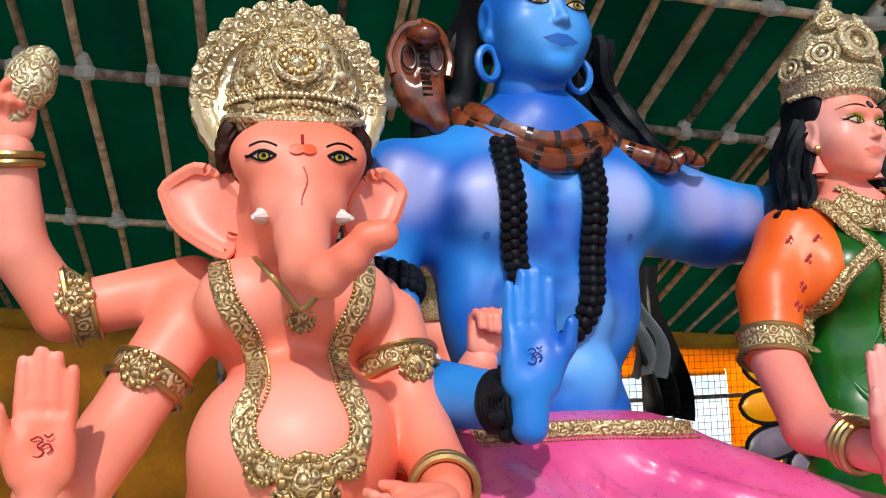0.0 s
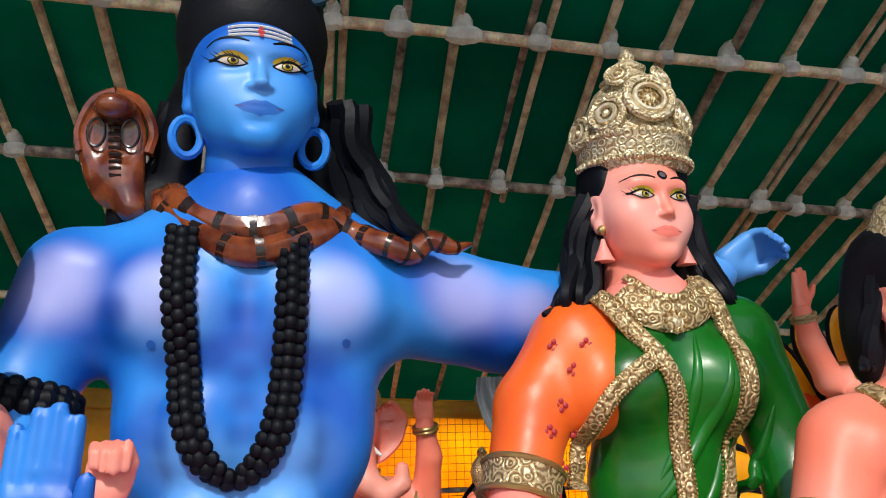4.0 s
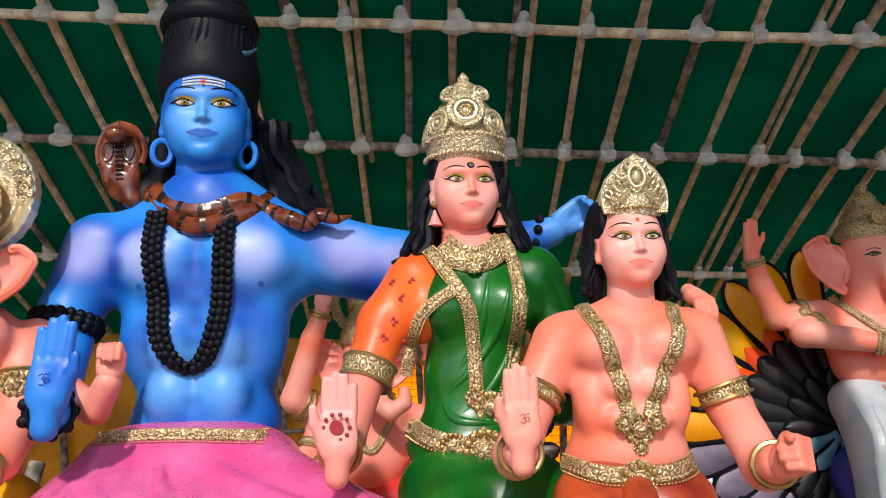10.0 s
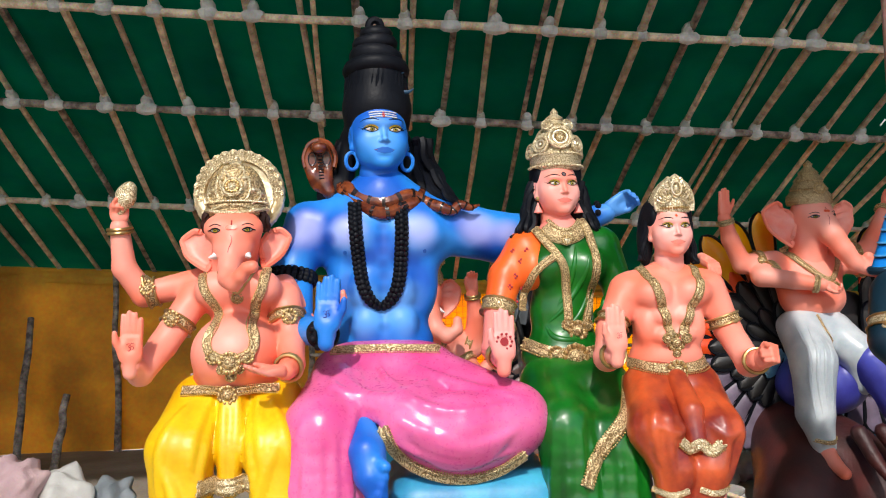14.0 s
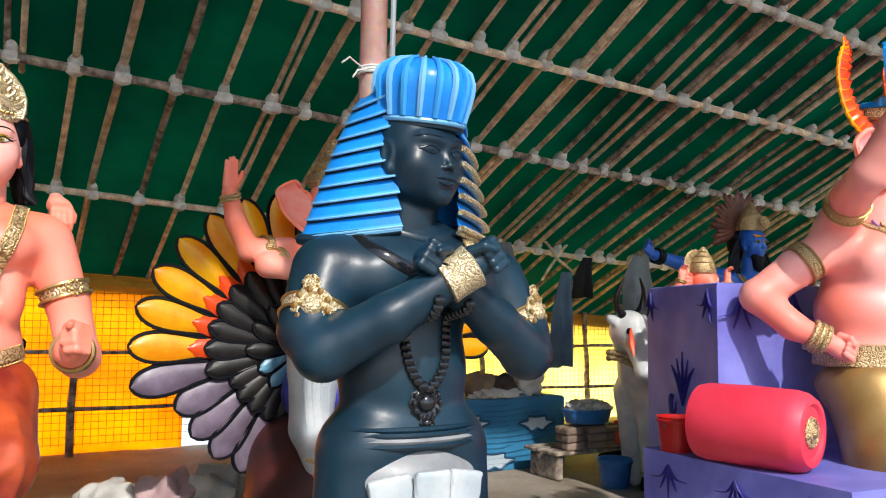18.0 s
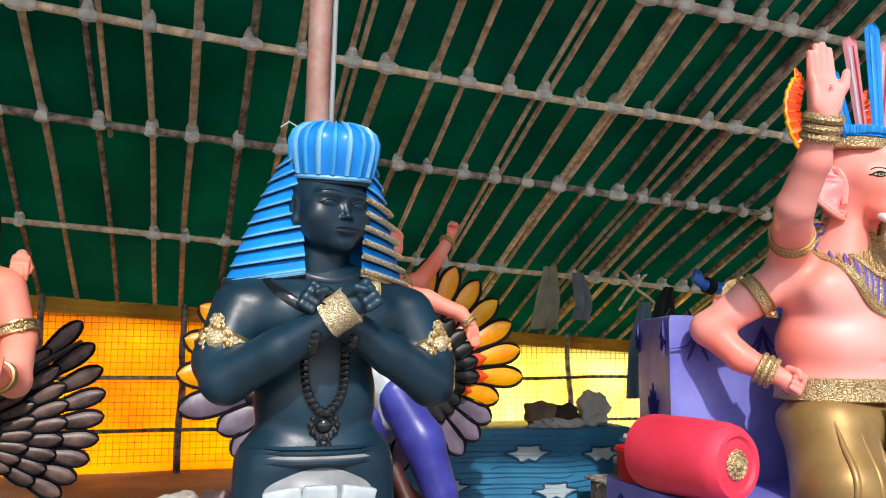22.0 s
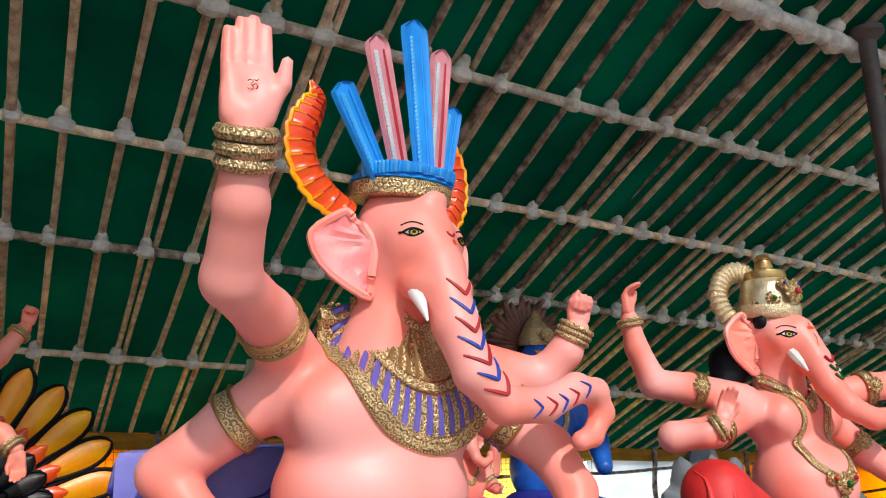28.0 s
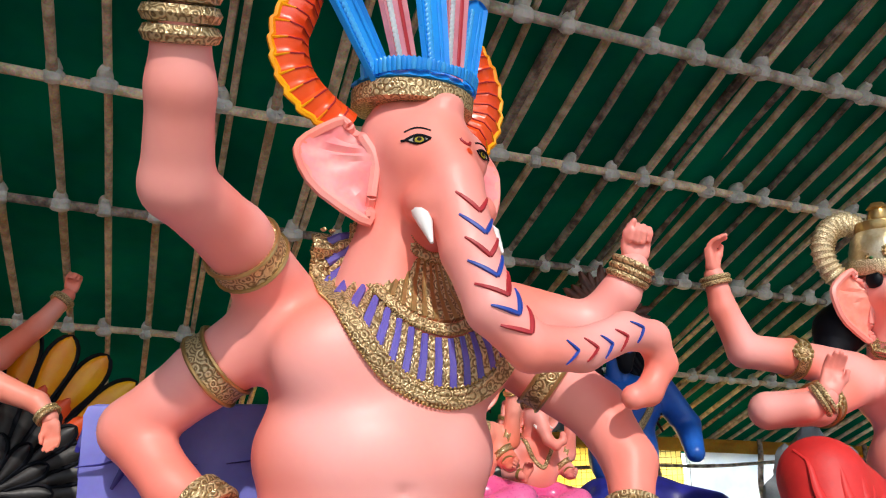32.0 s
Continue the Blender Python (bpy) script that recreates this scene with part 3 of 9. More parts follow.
def around(prims, c, axis, R, n=28):
    """Points round a limb where its skin lies, about R from the middle c."""
    a, b = side_axes(axis)
    out = []
    for w in np.linspace(0, 2 * math.pi, n, endpoint=False):
        d = math.cos(w) * a + math.sin(w) * b
        r = np.linspace(R * .5, R * 1.7, 40)
        v = joined(prims, np.asarray(c) + r[:, None] * d)
        hit = np.argmax(v > 0) if (v > 0).any() else 39
        out.append(np.asarray(c) + min(r[hit], R * 1.35) * d)
    return np.array(out)


def hand(S, c, size, skin, fingers=(0, 0, 1), palm=(0, -1, 0), thumb=1, curl=0.0, spread=0.03, h=0.045):
    """A hand from its wrist at c, 1 unit from wrist to middle fingertip; thumb +1 or -1 sets its side; curl 0 open to 1 a fist."""
    f, p = unit(fingers), np.asarray(palm, float)
    p = unit(p - (p @ f) * f)
    s = np.cross(f, p) * thumb
    q = [("b", (0, 0, .26), (.215, .085, .25), .06), ("e", (.13, -.06, .2), (.12, .09, .2), .08), ("e", (-.13, -.045, .2), (.10, .08, .2), .08), ("c", (0, 0, -.25, .15), (0, 0, .06, .165), .10)]
    for i, L in enumerate((.40, .46, .43, .34)):
        x = .164 - .109 * i
        a = (x, 0, .45)
        way = np.array((spread * (1.5 - i) * .5, 0, 1.0))
        p0 = np.array(a)
        seg, ang, prev = L / 3, 0.0, (*a, .066)
        for j in range(3):
            ang += curl * 1.45
            step = np.array((way[0] * math.cos(ang), -math.sin(ang), math.cos(ang))) * seg * 1.15
            p0 = p0 + step
            nxt = (*p0, .064 - .005 * j)
            q.append(("c", prev, nxt, .012))
            prev = nxt
    t1, t2, t3 = (.17, -.03, .16, .085), (.285 - .08 * curl, -.10 - .08 * curl, .37, .072), (.305 - .20 * curl, -.14 - .16 * curl, .56, .056)
    q += [("c", t1, t2, .05), ("c", t2, t3, .02)]
    R = np.eye(4)
    R[:3, 0], R[:3, 1], R[:3, 2], R[:3, 3] = s * size, -p * size, f * size, c
    S.xf = R
    V, F = nets(q, h * 0.8)
    if np.linalg.det(R[:3, :3]) < 0:
        F = F[:, ::-1]
    S.add(V, F, skin)
    S.xf = None
    return q, R


def fist(S, c, size, skin, way, turn=1):
    """A closed fist from its wrist at c along a direction, knuckles forward, fingers folded towards -y."""
    f = unit(way)
    p = unit(np.array((0, -1, 0)) + f * f[1])
    u = np.cross(p, f) * turn
    q = [("c", (-.25, 0, 0, .25), (.1, 0, 0, .25), .1), ("e", (.32, 0, 0), (.32, .24, .30), .1)]
    for i in range(4):
        z = .23 - .15 * i
        q += [("c", (.50, -.05, z, .095), (.58, -.20, z, .09), .03), ("c", (.58, -.20, z, .09), (.34, -.30, z, .08), .03)]
    q += [("c", (.12, -.15, .28, .11), (.34, -.33, .26, .085), .05), ("c", (.34, -.33, .26, .085), (.48, -.36, .12, .07), .03)]
    R = np.eye(4)
    R[:3, 0], R[:3, 1], R[:3, 2], R[:3, 3] = f * size, -p * size, u * size, c
    S.xf = R
    V, F = nets(q, .035)
    S.add(V, F[:, ::-1] if np.linalg.det(R[:3, :3]) < 0 else F, skin)
    S.xf = None


def flat_ear(S, root, tip, drop, top, mat, inner, thick=0.018, folds=5):
    """An elephant's ear: a curved sheet between a root edge and a scalloped rim."""
    root, tip, drop, top = (np.asarray(x, float) for x in (root, tip, drop, top))
    inn = spline([top * .35 + root * .65 + np.array((0, 0, .03)), root, root * .4 + drop * .6], 17)
    rim = spline([inn[0] * .6 + top * .4 + (top - root) * .12, top, top * .45 + tip * .55 + (tip - root) * .17, tip, tip * .5 + drop * .5 + (tip - root) * .22, drop + (tip - root) * .06, drop * .5 + inn[-1] * .5 + (drop - root) * .06], 17)
    nrm = unit(np.cross(tip - root, top - drop))
    nrm = nrm if nrm[1] < 0 else -nrm
    U = np.linspace(0, 1, 9)
    front, back = [], []
    for i in range(17):
        for u in U:
            p = inn[i] * (1 - u) + rim[i] * u
            dep = .13 * np.linalg.norm(tip - root) * (4 * u * (1 - u)) - (.007 if folds < 8 else .008) * math.cos(folds * 2 * math.pi * i / 16 + 2.5 * u) * u * (1 - u) * 4
            front.append(p - nrm * dep + nrm * thick * .5 * (1 + .5 * u ** 6))
            back.append(p - nrm * dep - nrm * thick * .5)
    F = [(i * 9 + j, i * 9 + j + 1, (i + 1) * 9 + j + 1, (i + 1) * 9 + j) for i in range(16) for j in range(8)]
    S.add(front, F, inner)
    S.add(back, [q[::-1] for q in F], mat)
    m = len(front)
    per = [i * 9 + 8 for i in range(17)]
    S.tube([(np.array(front[i]) + np.array(back[i])) / 2 for i in per], thick * .62, mat, 6)
    S.tube([(np.array(front[i * 9 + 4 - 4]) + np.array(back[i * 9])) / 2 for i in range(17)], thick * .62, mat, 6)
    for row in (0, 16):
        S.tube([(np.array(front[row * 9 + j]) + np.array(back[row * 9 + j])) / 2 for j in range(9)], thick * .6, mat, 6)


def palm_sign(S, c, mat, k=1.0):
    """A sacred sign brushed on an upright palm that faces -y."""
    for pts in ([(-.02, .018), (-.004, .026), (.008, .016), (-.006, .004), (.01, -.008), (-.002, -.024), (-.02, -.018)], [(.004, .002), (.02, .008), (.028, -.006), (.018, -.016)], [(.01, .03), (.02, .024), (.03, .032)]):
        S.tube(spline([np.array(c) + (x * k, 0, z * k) for x, z in pts], 14), .0024 * k, mat, 4)


def bangle(S, a, b, t, R, mat=GOLDPLAIN, r=0.008, rows=3, grow=1.0):
    """Rows of rings round a limb from a to b at the fraction t."""
    a, b = np.asarray(a[:3], float), np.asarray(b[:3], float)
    d = unit(b - a)
    for i in range(rows):
        S.ring(a + (b - a) * t + d * (i - (rows - 1) / 2) * r * 1.9, d, R * grow ** i, r, mat, 26, 7)


def armband(S, a, b, t, R, mat=GOLD, w=0.03, jewel=None, jr=0.035, skin=None):
    """A broad cast band round a limb with beaded rims, and a round boss where jewel points."""
    a, b = np.asarray(a[:3], float), np.asarray(b[:3], float)
    d, c = unit(b - a), a + (b - a) * t
    if skin is None:
        S.lathe(c - d * w, [(R * .99, 0), (R + .008, .1 * w), (R + .004, .4 * w), (R + .004, 1.6 * w), (R + .008, 1.9 * w), (R * .99, 2 * w)], mat, 28, d)
        for s in (-.95, .95):
            S.ring(c + d * w * s, d, R + .006, .006, GOLDPLAIN, 26, 6)
    else:
        rows = []
        for s, up in ((-1, -.004), (-1, .008), (-.6, .005), (.6, .005), (1, .008), (1, -.004)):
            m = c + d * w * s
            p = around(skin, m, d, R)
            rows.append(p + np.array([unit(x - m) for x in p]) * up)
        n = len(rows[0])
        V = np.vstack(rows)
        F = [(i * n + k, i * n + (k + 1) % n, (i + 1) * n + (k + 1) % n, (i + 1) * n + k) for i in range(5) for k in range(n)]
        S.add(V, F, mat)
        for k in (1, 4):
            S.tube(rows[k], .006, GOLDPLAIN, 6, closed=True)
    if jewel is not None:
        j = unit(np.asarray(jewel, float))
        if skin is not None:
            r = np.linspace(0, R * 2, 60)
            v = joined(skin, c + r[:, None] * j)
            hit = r[np.argmax(v > 0)] if (v > 0).any() else R
            boss(S, c + j * (min(hit, R * 1.6) + .008), j, jr, mat)
        else:
            boss(S, c + j * (R + .006), j, jr, mat)


def boss(S, c, way, r, mat=GOLD, petals=10):
    """A round cast flower: dished disc, ring of beads, raised heart."""
    S.lathe(np.asarray(c) - unit(way) * .006, [(r, 0), (r * 1.02, r * .14), (r * .8, r * .28), (r * .55, r * .2), (r * .45, r * .42), (r * .2, r * .55), (.001, r * .58)], mat, 24, way, .06, petals)
    a, b = side_axes(way)
    for i in range(petals):
        w = 2 * math.pi * i / petals
        S.ball(np.asarray(c) + r * .82 * (math.cos(w) * a + math.sin(w) * b) + unit(way) * r * .12, r * .2, GOLDPLAIN if "gold" in mat.name else mat, 6, 4)


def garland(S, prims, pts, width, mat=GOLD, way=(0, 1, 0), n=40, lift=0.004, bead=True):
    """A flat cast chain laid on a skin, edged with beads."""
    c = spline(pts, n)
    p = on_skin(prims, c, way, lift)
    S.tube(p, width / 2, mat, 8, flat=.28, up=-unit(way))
    if bead:
        T = np.gradient(p, axis=0)
        L = np.linalg.norm(np.diff(p, axis=0), axis=1).sum()
        for s in (-1, 1):
            e = [p[i] + s * width * .46 * unit(np.cross(T[i], way)) for i in range(n)]
            S.beads(on_skin(prims, e, way, lift + .003), width * .085, GOLDPLAIN, width * .22, 6)
            if width > .03:   # rows of small overlapping leaves
                m = max(3, int(L / (width * .3)))
                e2 = spline([p[i] + s * width * .22 * unit(np.cross(T[i], way)) for i in range(0, n, max(1, n // 12))], m)
                e2 = on_skin(prims, e2, way, lift + width * .13)
                t2 = np.gradient(e2, axis=0)
                for a, t in zip(e2, t2):
                    S.petal(a - unit(t) * width * .14, unit(t), -unit(way), width * .36, width * .36, width * .07, mat, .6, 4)
    return p


# ---- ground, shed ----
GROUND = -0.1


def roof_z(x, y):
    return 5.84 - 0.054 * x - 0.452 * y


def sheet(name, fn, nu, nv, mat, thick=0.0, parent=None):
    """A grid sheet from fn(u, v); with thick a back side too."""
    U, V = np.linspace(0, 1, nu), np.linspace(0, 1, nv)
    P = [fn(u, v) for v in V for u in U]
    F = [(j * nu + i, j * nu + i + 1, (j + 1) * nu + i + 1, (j + 1) * nu + i) for j in range(nv - 1) for i in range(nu - 1)]
    if thick is not None and thick != 0:
        n = len(P)
        P2 = [np.asarray(p) + np.asarray(thick) for p in P]
        P = list(P) + P2
        F = F + [tuple(x + n for x in q[::-1]) for q in F]
    return link(name, P, F, [mat], parent=parent)


def rough(x, y, s=1.0, seed=0.0):
    return noise.noise(Vector((x * s, y * s, seed)))


def ground_at(u, v):
    x, y = 4 + 130 * (2 * u - 1) ** 3 + 16 * (2 * u - 1), 3 + 130 * (2 * v - 1) ** 3 + 12 * (2 * v - 1)
    return (x, y, GROUND + 0.02 * rough(x, y, 0.9) + 0.012 * rough(x, y, 3.1))


tagged(sheet("ground", ground_at, 90, 90, EARTH), "trodden bare earth floor with dust and scraps", "ground", kind="structure")

X0, X1, YF, YB = -7.0, 26.0, -0.8, 8.6
tarp = sheet("ceiling", lambda u, v: (X0 + (X1 - X0) * u, YF + (YB + .4 - YF) * v,
             roof_z(X0 + (X1 - X0) * u, YF + (YB + .4 - YF) * v) + .075 + .03 * rough(X0 + 33 * u, 8 * v, 1.4) - .03 * math.sin(math.pi * (33 * u / .4 % 1))),
             300, 36, GREENTARP, (0, 0, .012))
tagged(tarp, "dark green tarpaulin stretched over bamboo rafters", "roof", kind="structure")


def pole_mesh(S, a, b, r0, r1, mat, bow=0.02, seed=0.0, n=10, seg=14, knots=True):
    """A crooked natural pole with swollen nodes."""
    a, b = np.asarray(a, float), np.asarray(b, float)
    s1, s2 = side_axes(b - a)
    P, R = [], []
    for t in np.linspace(0, 1, seg):
        w = math.sin(math.pi * t)
        P.append(a + (b - a) * t + bow * (rough(t * 3, seed, 1) * s1 + rough(t * 3, seed + 9, 1) * s2) * (w + .2))
        R.append((r0 + (r1 - r0) * t) * (1 + .14 * rough(t * 9, seed + 4)))
    S.tube(P, R, mat, n)


PURLINS = [(2.05, .062, RAG, "thick bamboo ridge pole wrapped in dusty white cloth"), (3.08, .038, DUSTY, "bamboo purlin whitened with dust"), (4.16, .034, BAMBOO, "bamboo purlin"),
           (5.28, .036, BEAMDARK, "dark stained purlin"), (6.85, .032, BAMBOO, "bamboo purlin"), (8.45, .032, BAMBOO, "bamboo eave pole")]
rafters = []
x = X0 + .2
while x < X1:
    S = Sculpt()
    j = random.uniform(-.05, .05)
    r = random.uniform(.027, .037)
    xe = x + random.uniform(-.06, .06)
    pole_mesh(S, (x + j, YF + .05, roof_z(x, YF) + .01), (xe, YB, roof_z(xe, YB) + .01), r * 1.15, r * .8, BEAMDARK if random.random() < .22 else BAMBOO, .07, x * 1.7, 7, 20)
    ob = link("rafter", np.vstack(S.v), S.f, S.mats, S.i, parent=tarp)
    rafters.append((x + j, xe))
    if random.random() < (.12 if x < 4 else .34):
        S = Sculpt()
        pole_mesh(S, (x + j + .065, YF + .05, roof_z(x, YF)), (xe + .075, 5.5 if x < 4 else YB, roof_z(xe, 5.5 if x < 4 else YB)), r, r * .8, BAMBOO, .05, x * 2.3, 7, 14)
        link("rafter", np.vstack(S.v), S.f, S.mats, S.i, parent=tarp)
    x += random.uniform(.93, 1.07) * (.385 if x < 4 else .335 if x < 7 else .30)
for y, r, mat, text in PURLINS:
    S = Sculpt()
    P = [(xx, y + .03 * rough(xx, y, .6), roof_z(xx, y) - r - .02 + .03 * rough(xx, y + 5, .5)) for xx in np.linspace(X0, X1, 70)]
    S.tube(P, [r * (1 + .15 * rough(p[0] * 2, y)) for p in P], mat, 9)
    tagged(link("purlin", np.vstack(S.v), S.f, S.mats, S.i, parent=tarp), text)
# cloth lashings at the crossings
S = Sculpt()
for y, r, mat, text in PURLINS[:5]:
    for xa, xe in rafters:
        xx = xa + (xe - xa) * (y - YF) / (YB - YF)
        if random.random() < .08:
            continue
        s = random.uniform(.8, 1.25) * (1.35 if y < 2.5 else 1)
        c = np.array((xx, y, roof_z(xx, y) - .02))
        L = random.uniform(.05, .085) * s
        S.tube([c + (L * t, .006 * random.uniform(-1, 1), -r - .004) for t in (-1, -.7, -.3, 0, .3, .7, 1)], [r * .9, r + .012, r + .018 * s, r + .022 * s, r + .017 * s, r + .013, r * .9], RAG, 8)
        d = np.array((0, 1, -.452))
        L = random.uniform(.045, .075) * s
        S.tube([c + d * L * t + (.005 * random.uniform(-1, 1), 0, .02) for t in (-1, -.6, 0, .6, 1)], [.03, .043 * s, .05 * s, .044 * s, .03], RAG, 8)
        if random.random() < .55:
            S.tube([c, c + (random.uniform(-.09, .09), random.uniform(-.06, .02), -.05 - .03 * random.random())], [.02 * s, .006], RAG, 5)
tagged(link("lashing", np.vstack(S.v), S.f, S.mats, S.i, parent=tarp), "dusty white rag ties", kind="stuff")


def tarp_wall(name, x0, x1, y, z0, top, mat, label, wrinkle=.05, part=None):
    top = top if callable(top) else (lambda xx, t=top: t)
    ob = sheet(name, lambda u, v: (x0 + (x1 - x0) * u, y + wrinkle * rough((x0 + (x1 - x0) * u) * 1.3, v * 2, 1.3, y) + .012 * rough(u * (x1 - x0) * 6, v * 3, 1, 3),
               z0 + (top(x0 + (x1 - x0) * u) - z0) * v), max(8, int((x1 - x0) * 8)), 18, mat, (0, .006, 0))
    return tagged(ob, label, "tarpaulin wall", kind="structure")


eave = lambda xx: roof_z(xx, 8.45) + .02
tarp_wall("wall_back_1", X0, .75, 8.45, GROUND, eave, OCHRETARP, "brown-yellow dusty canvas wall hung from the eave", .12)
tarp_wall("wall_back_2", .77, 4.1, 8.5, GROUND, eave, YELLOWTARP, "bright yellow translucent tarpaulin wall lit from outside")
tarp_wall("wall_back_6", 4.1, 5.6, 8.5, 1.25, eave, YELLOWTARP, "short yellow tarpaulin above a pale plastic sheet")
tarp_wall("wall_back_7", 4.08, 5.62, 8.53, GROUND, 1.30, WHITETARP, "pale blue-white plastic sheet filling the lower wall")
tarp_wall("wall_back_8", 5.6, 6.3, 8.5, GROUND, eave, YELLOWTARP, "bright yellow translucent tarpaulin wall lit from outside")
tarp_wall("wall_back_3", 6.32, 12.4, 8.5, GROUND, lambda xx: eave(xx) - .12, PALETARP, "glare-paled yellow mesh sheet below the eave")
tarp_wall("wall_back_4", 12.5, 15.0, 8.55, GROUND, lambda xx: eave(xx) - .1, WHITETARP, "pale blue-white plastic sheet wall")
tarp_wall("wall_back_5", 15.1, X1, 8.5, GROUND, eave, YELLOWTARP, "yellow translucent tarpaulin wall")
tarp_wall("eave_skirt", X0, X1, 8.38, 1.0, lambda xx: eave(xx) + .02, OCHRETARP, "folded ochre canvas strip under the eave").data.name = "eave_skirt"
for o in scene.objects:
    if o.name == "eave_skirt":
        for v in o.data.vertices:
            w = eave(v.co.x)
            v.co.z = w - .02 - (w - v.co.z) * .17 / max(.3, w - 1.0)
tagged(sheet("wall_left", lambda u, v: (X0, 9 * u - .4, GROUND + (roof_z(X0, 9 * u - .4) - GROUND) * v), 30, 12, OCHRETARP, (-.01, 0, 0)), "ochre canvas side wall", "tarpaulin wall", kind="structure")
tagged(sheet("wall_right", lambda u, v: (X1, 9 * u - .4, GROUND + (roof_z(X1, 9 * u - .4) - GROUND) * v), 30, 12, OCHRETARP, (.01, 0, 0)), "ochre canvas side wall", "tarpaulin wall", kind="structure")

# frame of the back wall
back_frame = tagged(new("wall_frame"), "rough wooden posts and rails behind the tarpaulins", "wall frame", kind="structure")
back_frame.location = (3, 8.35, GROUND)
for xx in (-5.2, -2.6, -.2, 1.35, 2.9, 4.6, 6.35, 8.1, 10.0, 11.9, 13.6, 15.6, 17.8, 20, 23):
    S = Sculpt()
    pole_mesh(S, (xx, 8.33, GROUND), (xx + random.uniform(-.05, .05), 8.36, eave(xx) + .02), .045, .035, BEAMDARK, .05, xx)
    link("post", np.vstack(S.v), S.f, S.mats, S.i, parent=back_frame)
for z in (.42, 1.02):
    for xa, xb in ((-.2, 4.6), (4.6, 10.0), (10.0, 15.6), (15.6, 23)):
        S = Sculpt()
        pole_mesh(S, (xa, 8.28, z + .05 * rough(xa, z)), (xb, 8.28, z + .05 * rough(xb, z)), .026, .022, BEAMDARK, .05, xa + z)
        link("rail", np.vstack(S.v), S.f, S.mats, S.i, parent=back_frame)

S = Sculpt()
S.tube([(3.40, 1.86, GROUND), (3.43, 1.86, 2.6), (3.45, 1.86, roof_z(3.4, 1.86) - .03)], .057, RUSTPOLE, 18)
pole = S.done("steel_pole", "rust-red and white stained round steel roof pole", "pole", (3.40, 1.86, GROUND))
S = Sculpt()
S.tube([(3.475, 1.80, 1.2), (3.49, 1.80, 2.6), (3.51, 1.80, 4.2)], .012, PVC, 7)
tagged(link("cable", np.vstack(S.v), S.f, S.mats, S.i, parent=pole), "grey cable tied to the pole")
S = Sculpt()
for k in range(3):
    S.ring((3.43, 1.86, 2.45 + .012 * k), (0, .05, 1), .063, .006, RAG, 18, 5)
S.tube([(3.37, 1.82, 2.46), (3.29, 1.78, 2.485), (3.25, 1.76, 2.45)], .004, RAG, 5)
S.tube([(3.38, 1.81, 2.46), (3.33, 1.79, 2.44), (3.30, 1.77, 2.40)], .004, RAG, 5)
tagged(link("string", np.vstack(S.v), S.f, S.mats, S.i, parent=pole), "knotted white string")
S = Sculpt()
S.tube([(10.06, 1.95, GROUND), (10.06, 1.95, roof_z(10.06, 1.95))], .058, GREYPOLE, 18)
S.lathe((10.06, 1.95, roof_z(10.06, 1.95) - .12), [(.058, 0), (.12, .06), (.12, .1), (.06, .1)], GREYPOLE, 18)
S.done("steel_pole", "dark grey dirty steel roof pole", "pole", (10.06, 1.95, GROUND))
# added glowing plane in place of the yard, lights the tarpaulins from behind
GLARE = bpy.data.materials.new("backdrop glow")
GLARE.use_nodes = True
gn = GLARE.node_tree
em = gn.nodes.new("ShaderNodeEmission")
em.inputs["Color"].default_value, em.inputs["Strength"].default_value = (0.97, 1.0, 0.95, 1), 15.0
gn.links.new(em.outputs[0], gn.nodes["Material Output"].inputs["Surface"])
tagged(link("backdrop", [(-40, 24, -1), (60, 24, -1), (60, 24, 9), (-40, 24, 9)], [(0, 1, 2, 3)], [GLARE]), "glowing plane standing in for daylight behind the shed", "backdrop", kind="structure")


# ---- statues: the seated group ----
def stand(name, x0, x1, y0, y1, top, mat, label):
    """A rough block base with uneven, worn sides."""
    S = Sculpt()
    c = np.array(((x0 + x1) / 2, (y0 + y1) / 2, (top + GROUND) / 2))
    S.skin([("b", tuple(c), ((x1 - x0) / 2, (y1 - y0) / 2, (top - GROUND) / 2), .03)], mat, .045)
    return S.done(name, label, "plinth", (c[0], c[1], GROUND))


def hair_locks(S, pts, r, mat, count=5, spread=.03, seed=0):
    rnd = random.Random(seed)
    for i in range(count):
        o = np.array([rnd.uniform(-1, 1), rnd.uniform(-1, 1), 0]) * spread
        P = [np.array(p) + o * (0.4 + k / len(pts)) + np.array((rnd.uniform(-1, 1), rnd.uniform(-1, 1), 0)) * spread * .5 for k, p in enumerate(pts)]
        C, ph = spline(P, 20), rnd.uniform(0, 6)
        C = C + np.array([(spread * .28 * math.sin(ph + .75 * k), spread * .28 * math.cos(ph + .6 * k), 0) for k in range(20)])
        S.tube(C, [r * .8 * (1 - .6 * (k / 19) ** 2) for k in range(20)], mat, 6)


def fold_prims(prims, curves, r, way=(0, 1, 0), n=13):
    """Cloth folds as chains of capsules half sunk in a skin, to be blended into it."""
    out = []
    for c in curves:
        p = on_skin(prims, spline(c, n), way, -.25 * r)
        for _ in range(4):
            p[1:-1] = (p[:-2] + 2 * p[1:-1] + p[2:]) / 4
        w = .9 * r * np.sin(np.linspace(.35, 2.8, n))
        out += [("c", (*p[i], w[i]), (*p[i + 1], w[i + 1]), .016) for i in range(n - 1)]
    return out


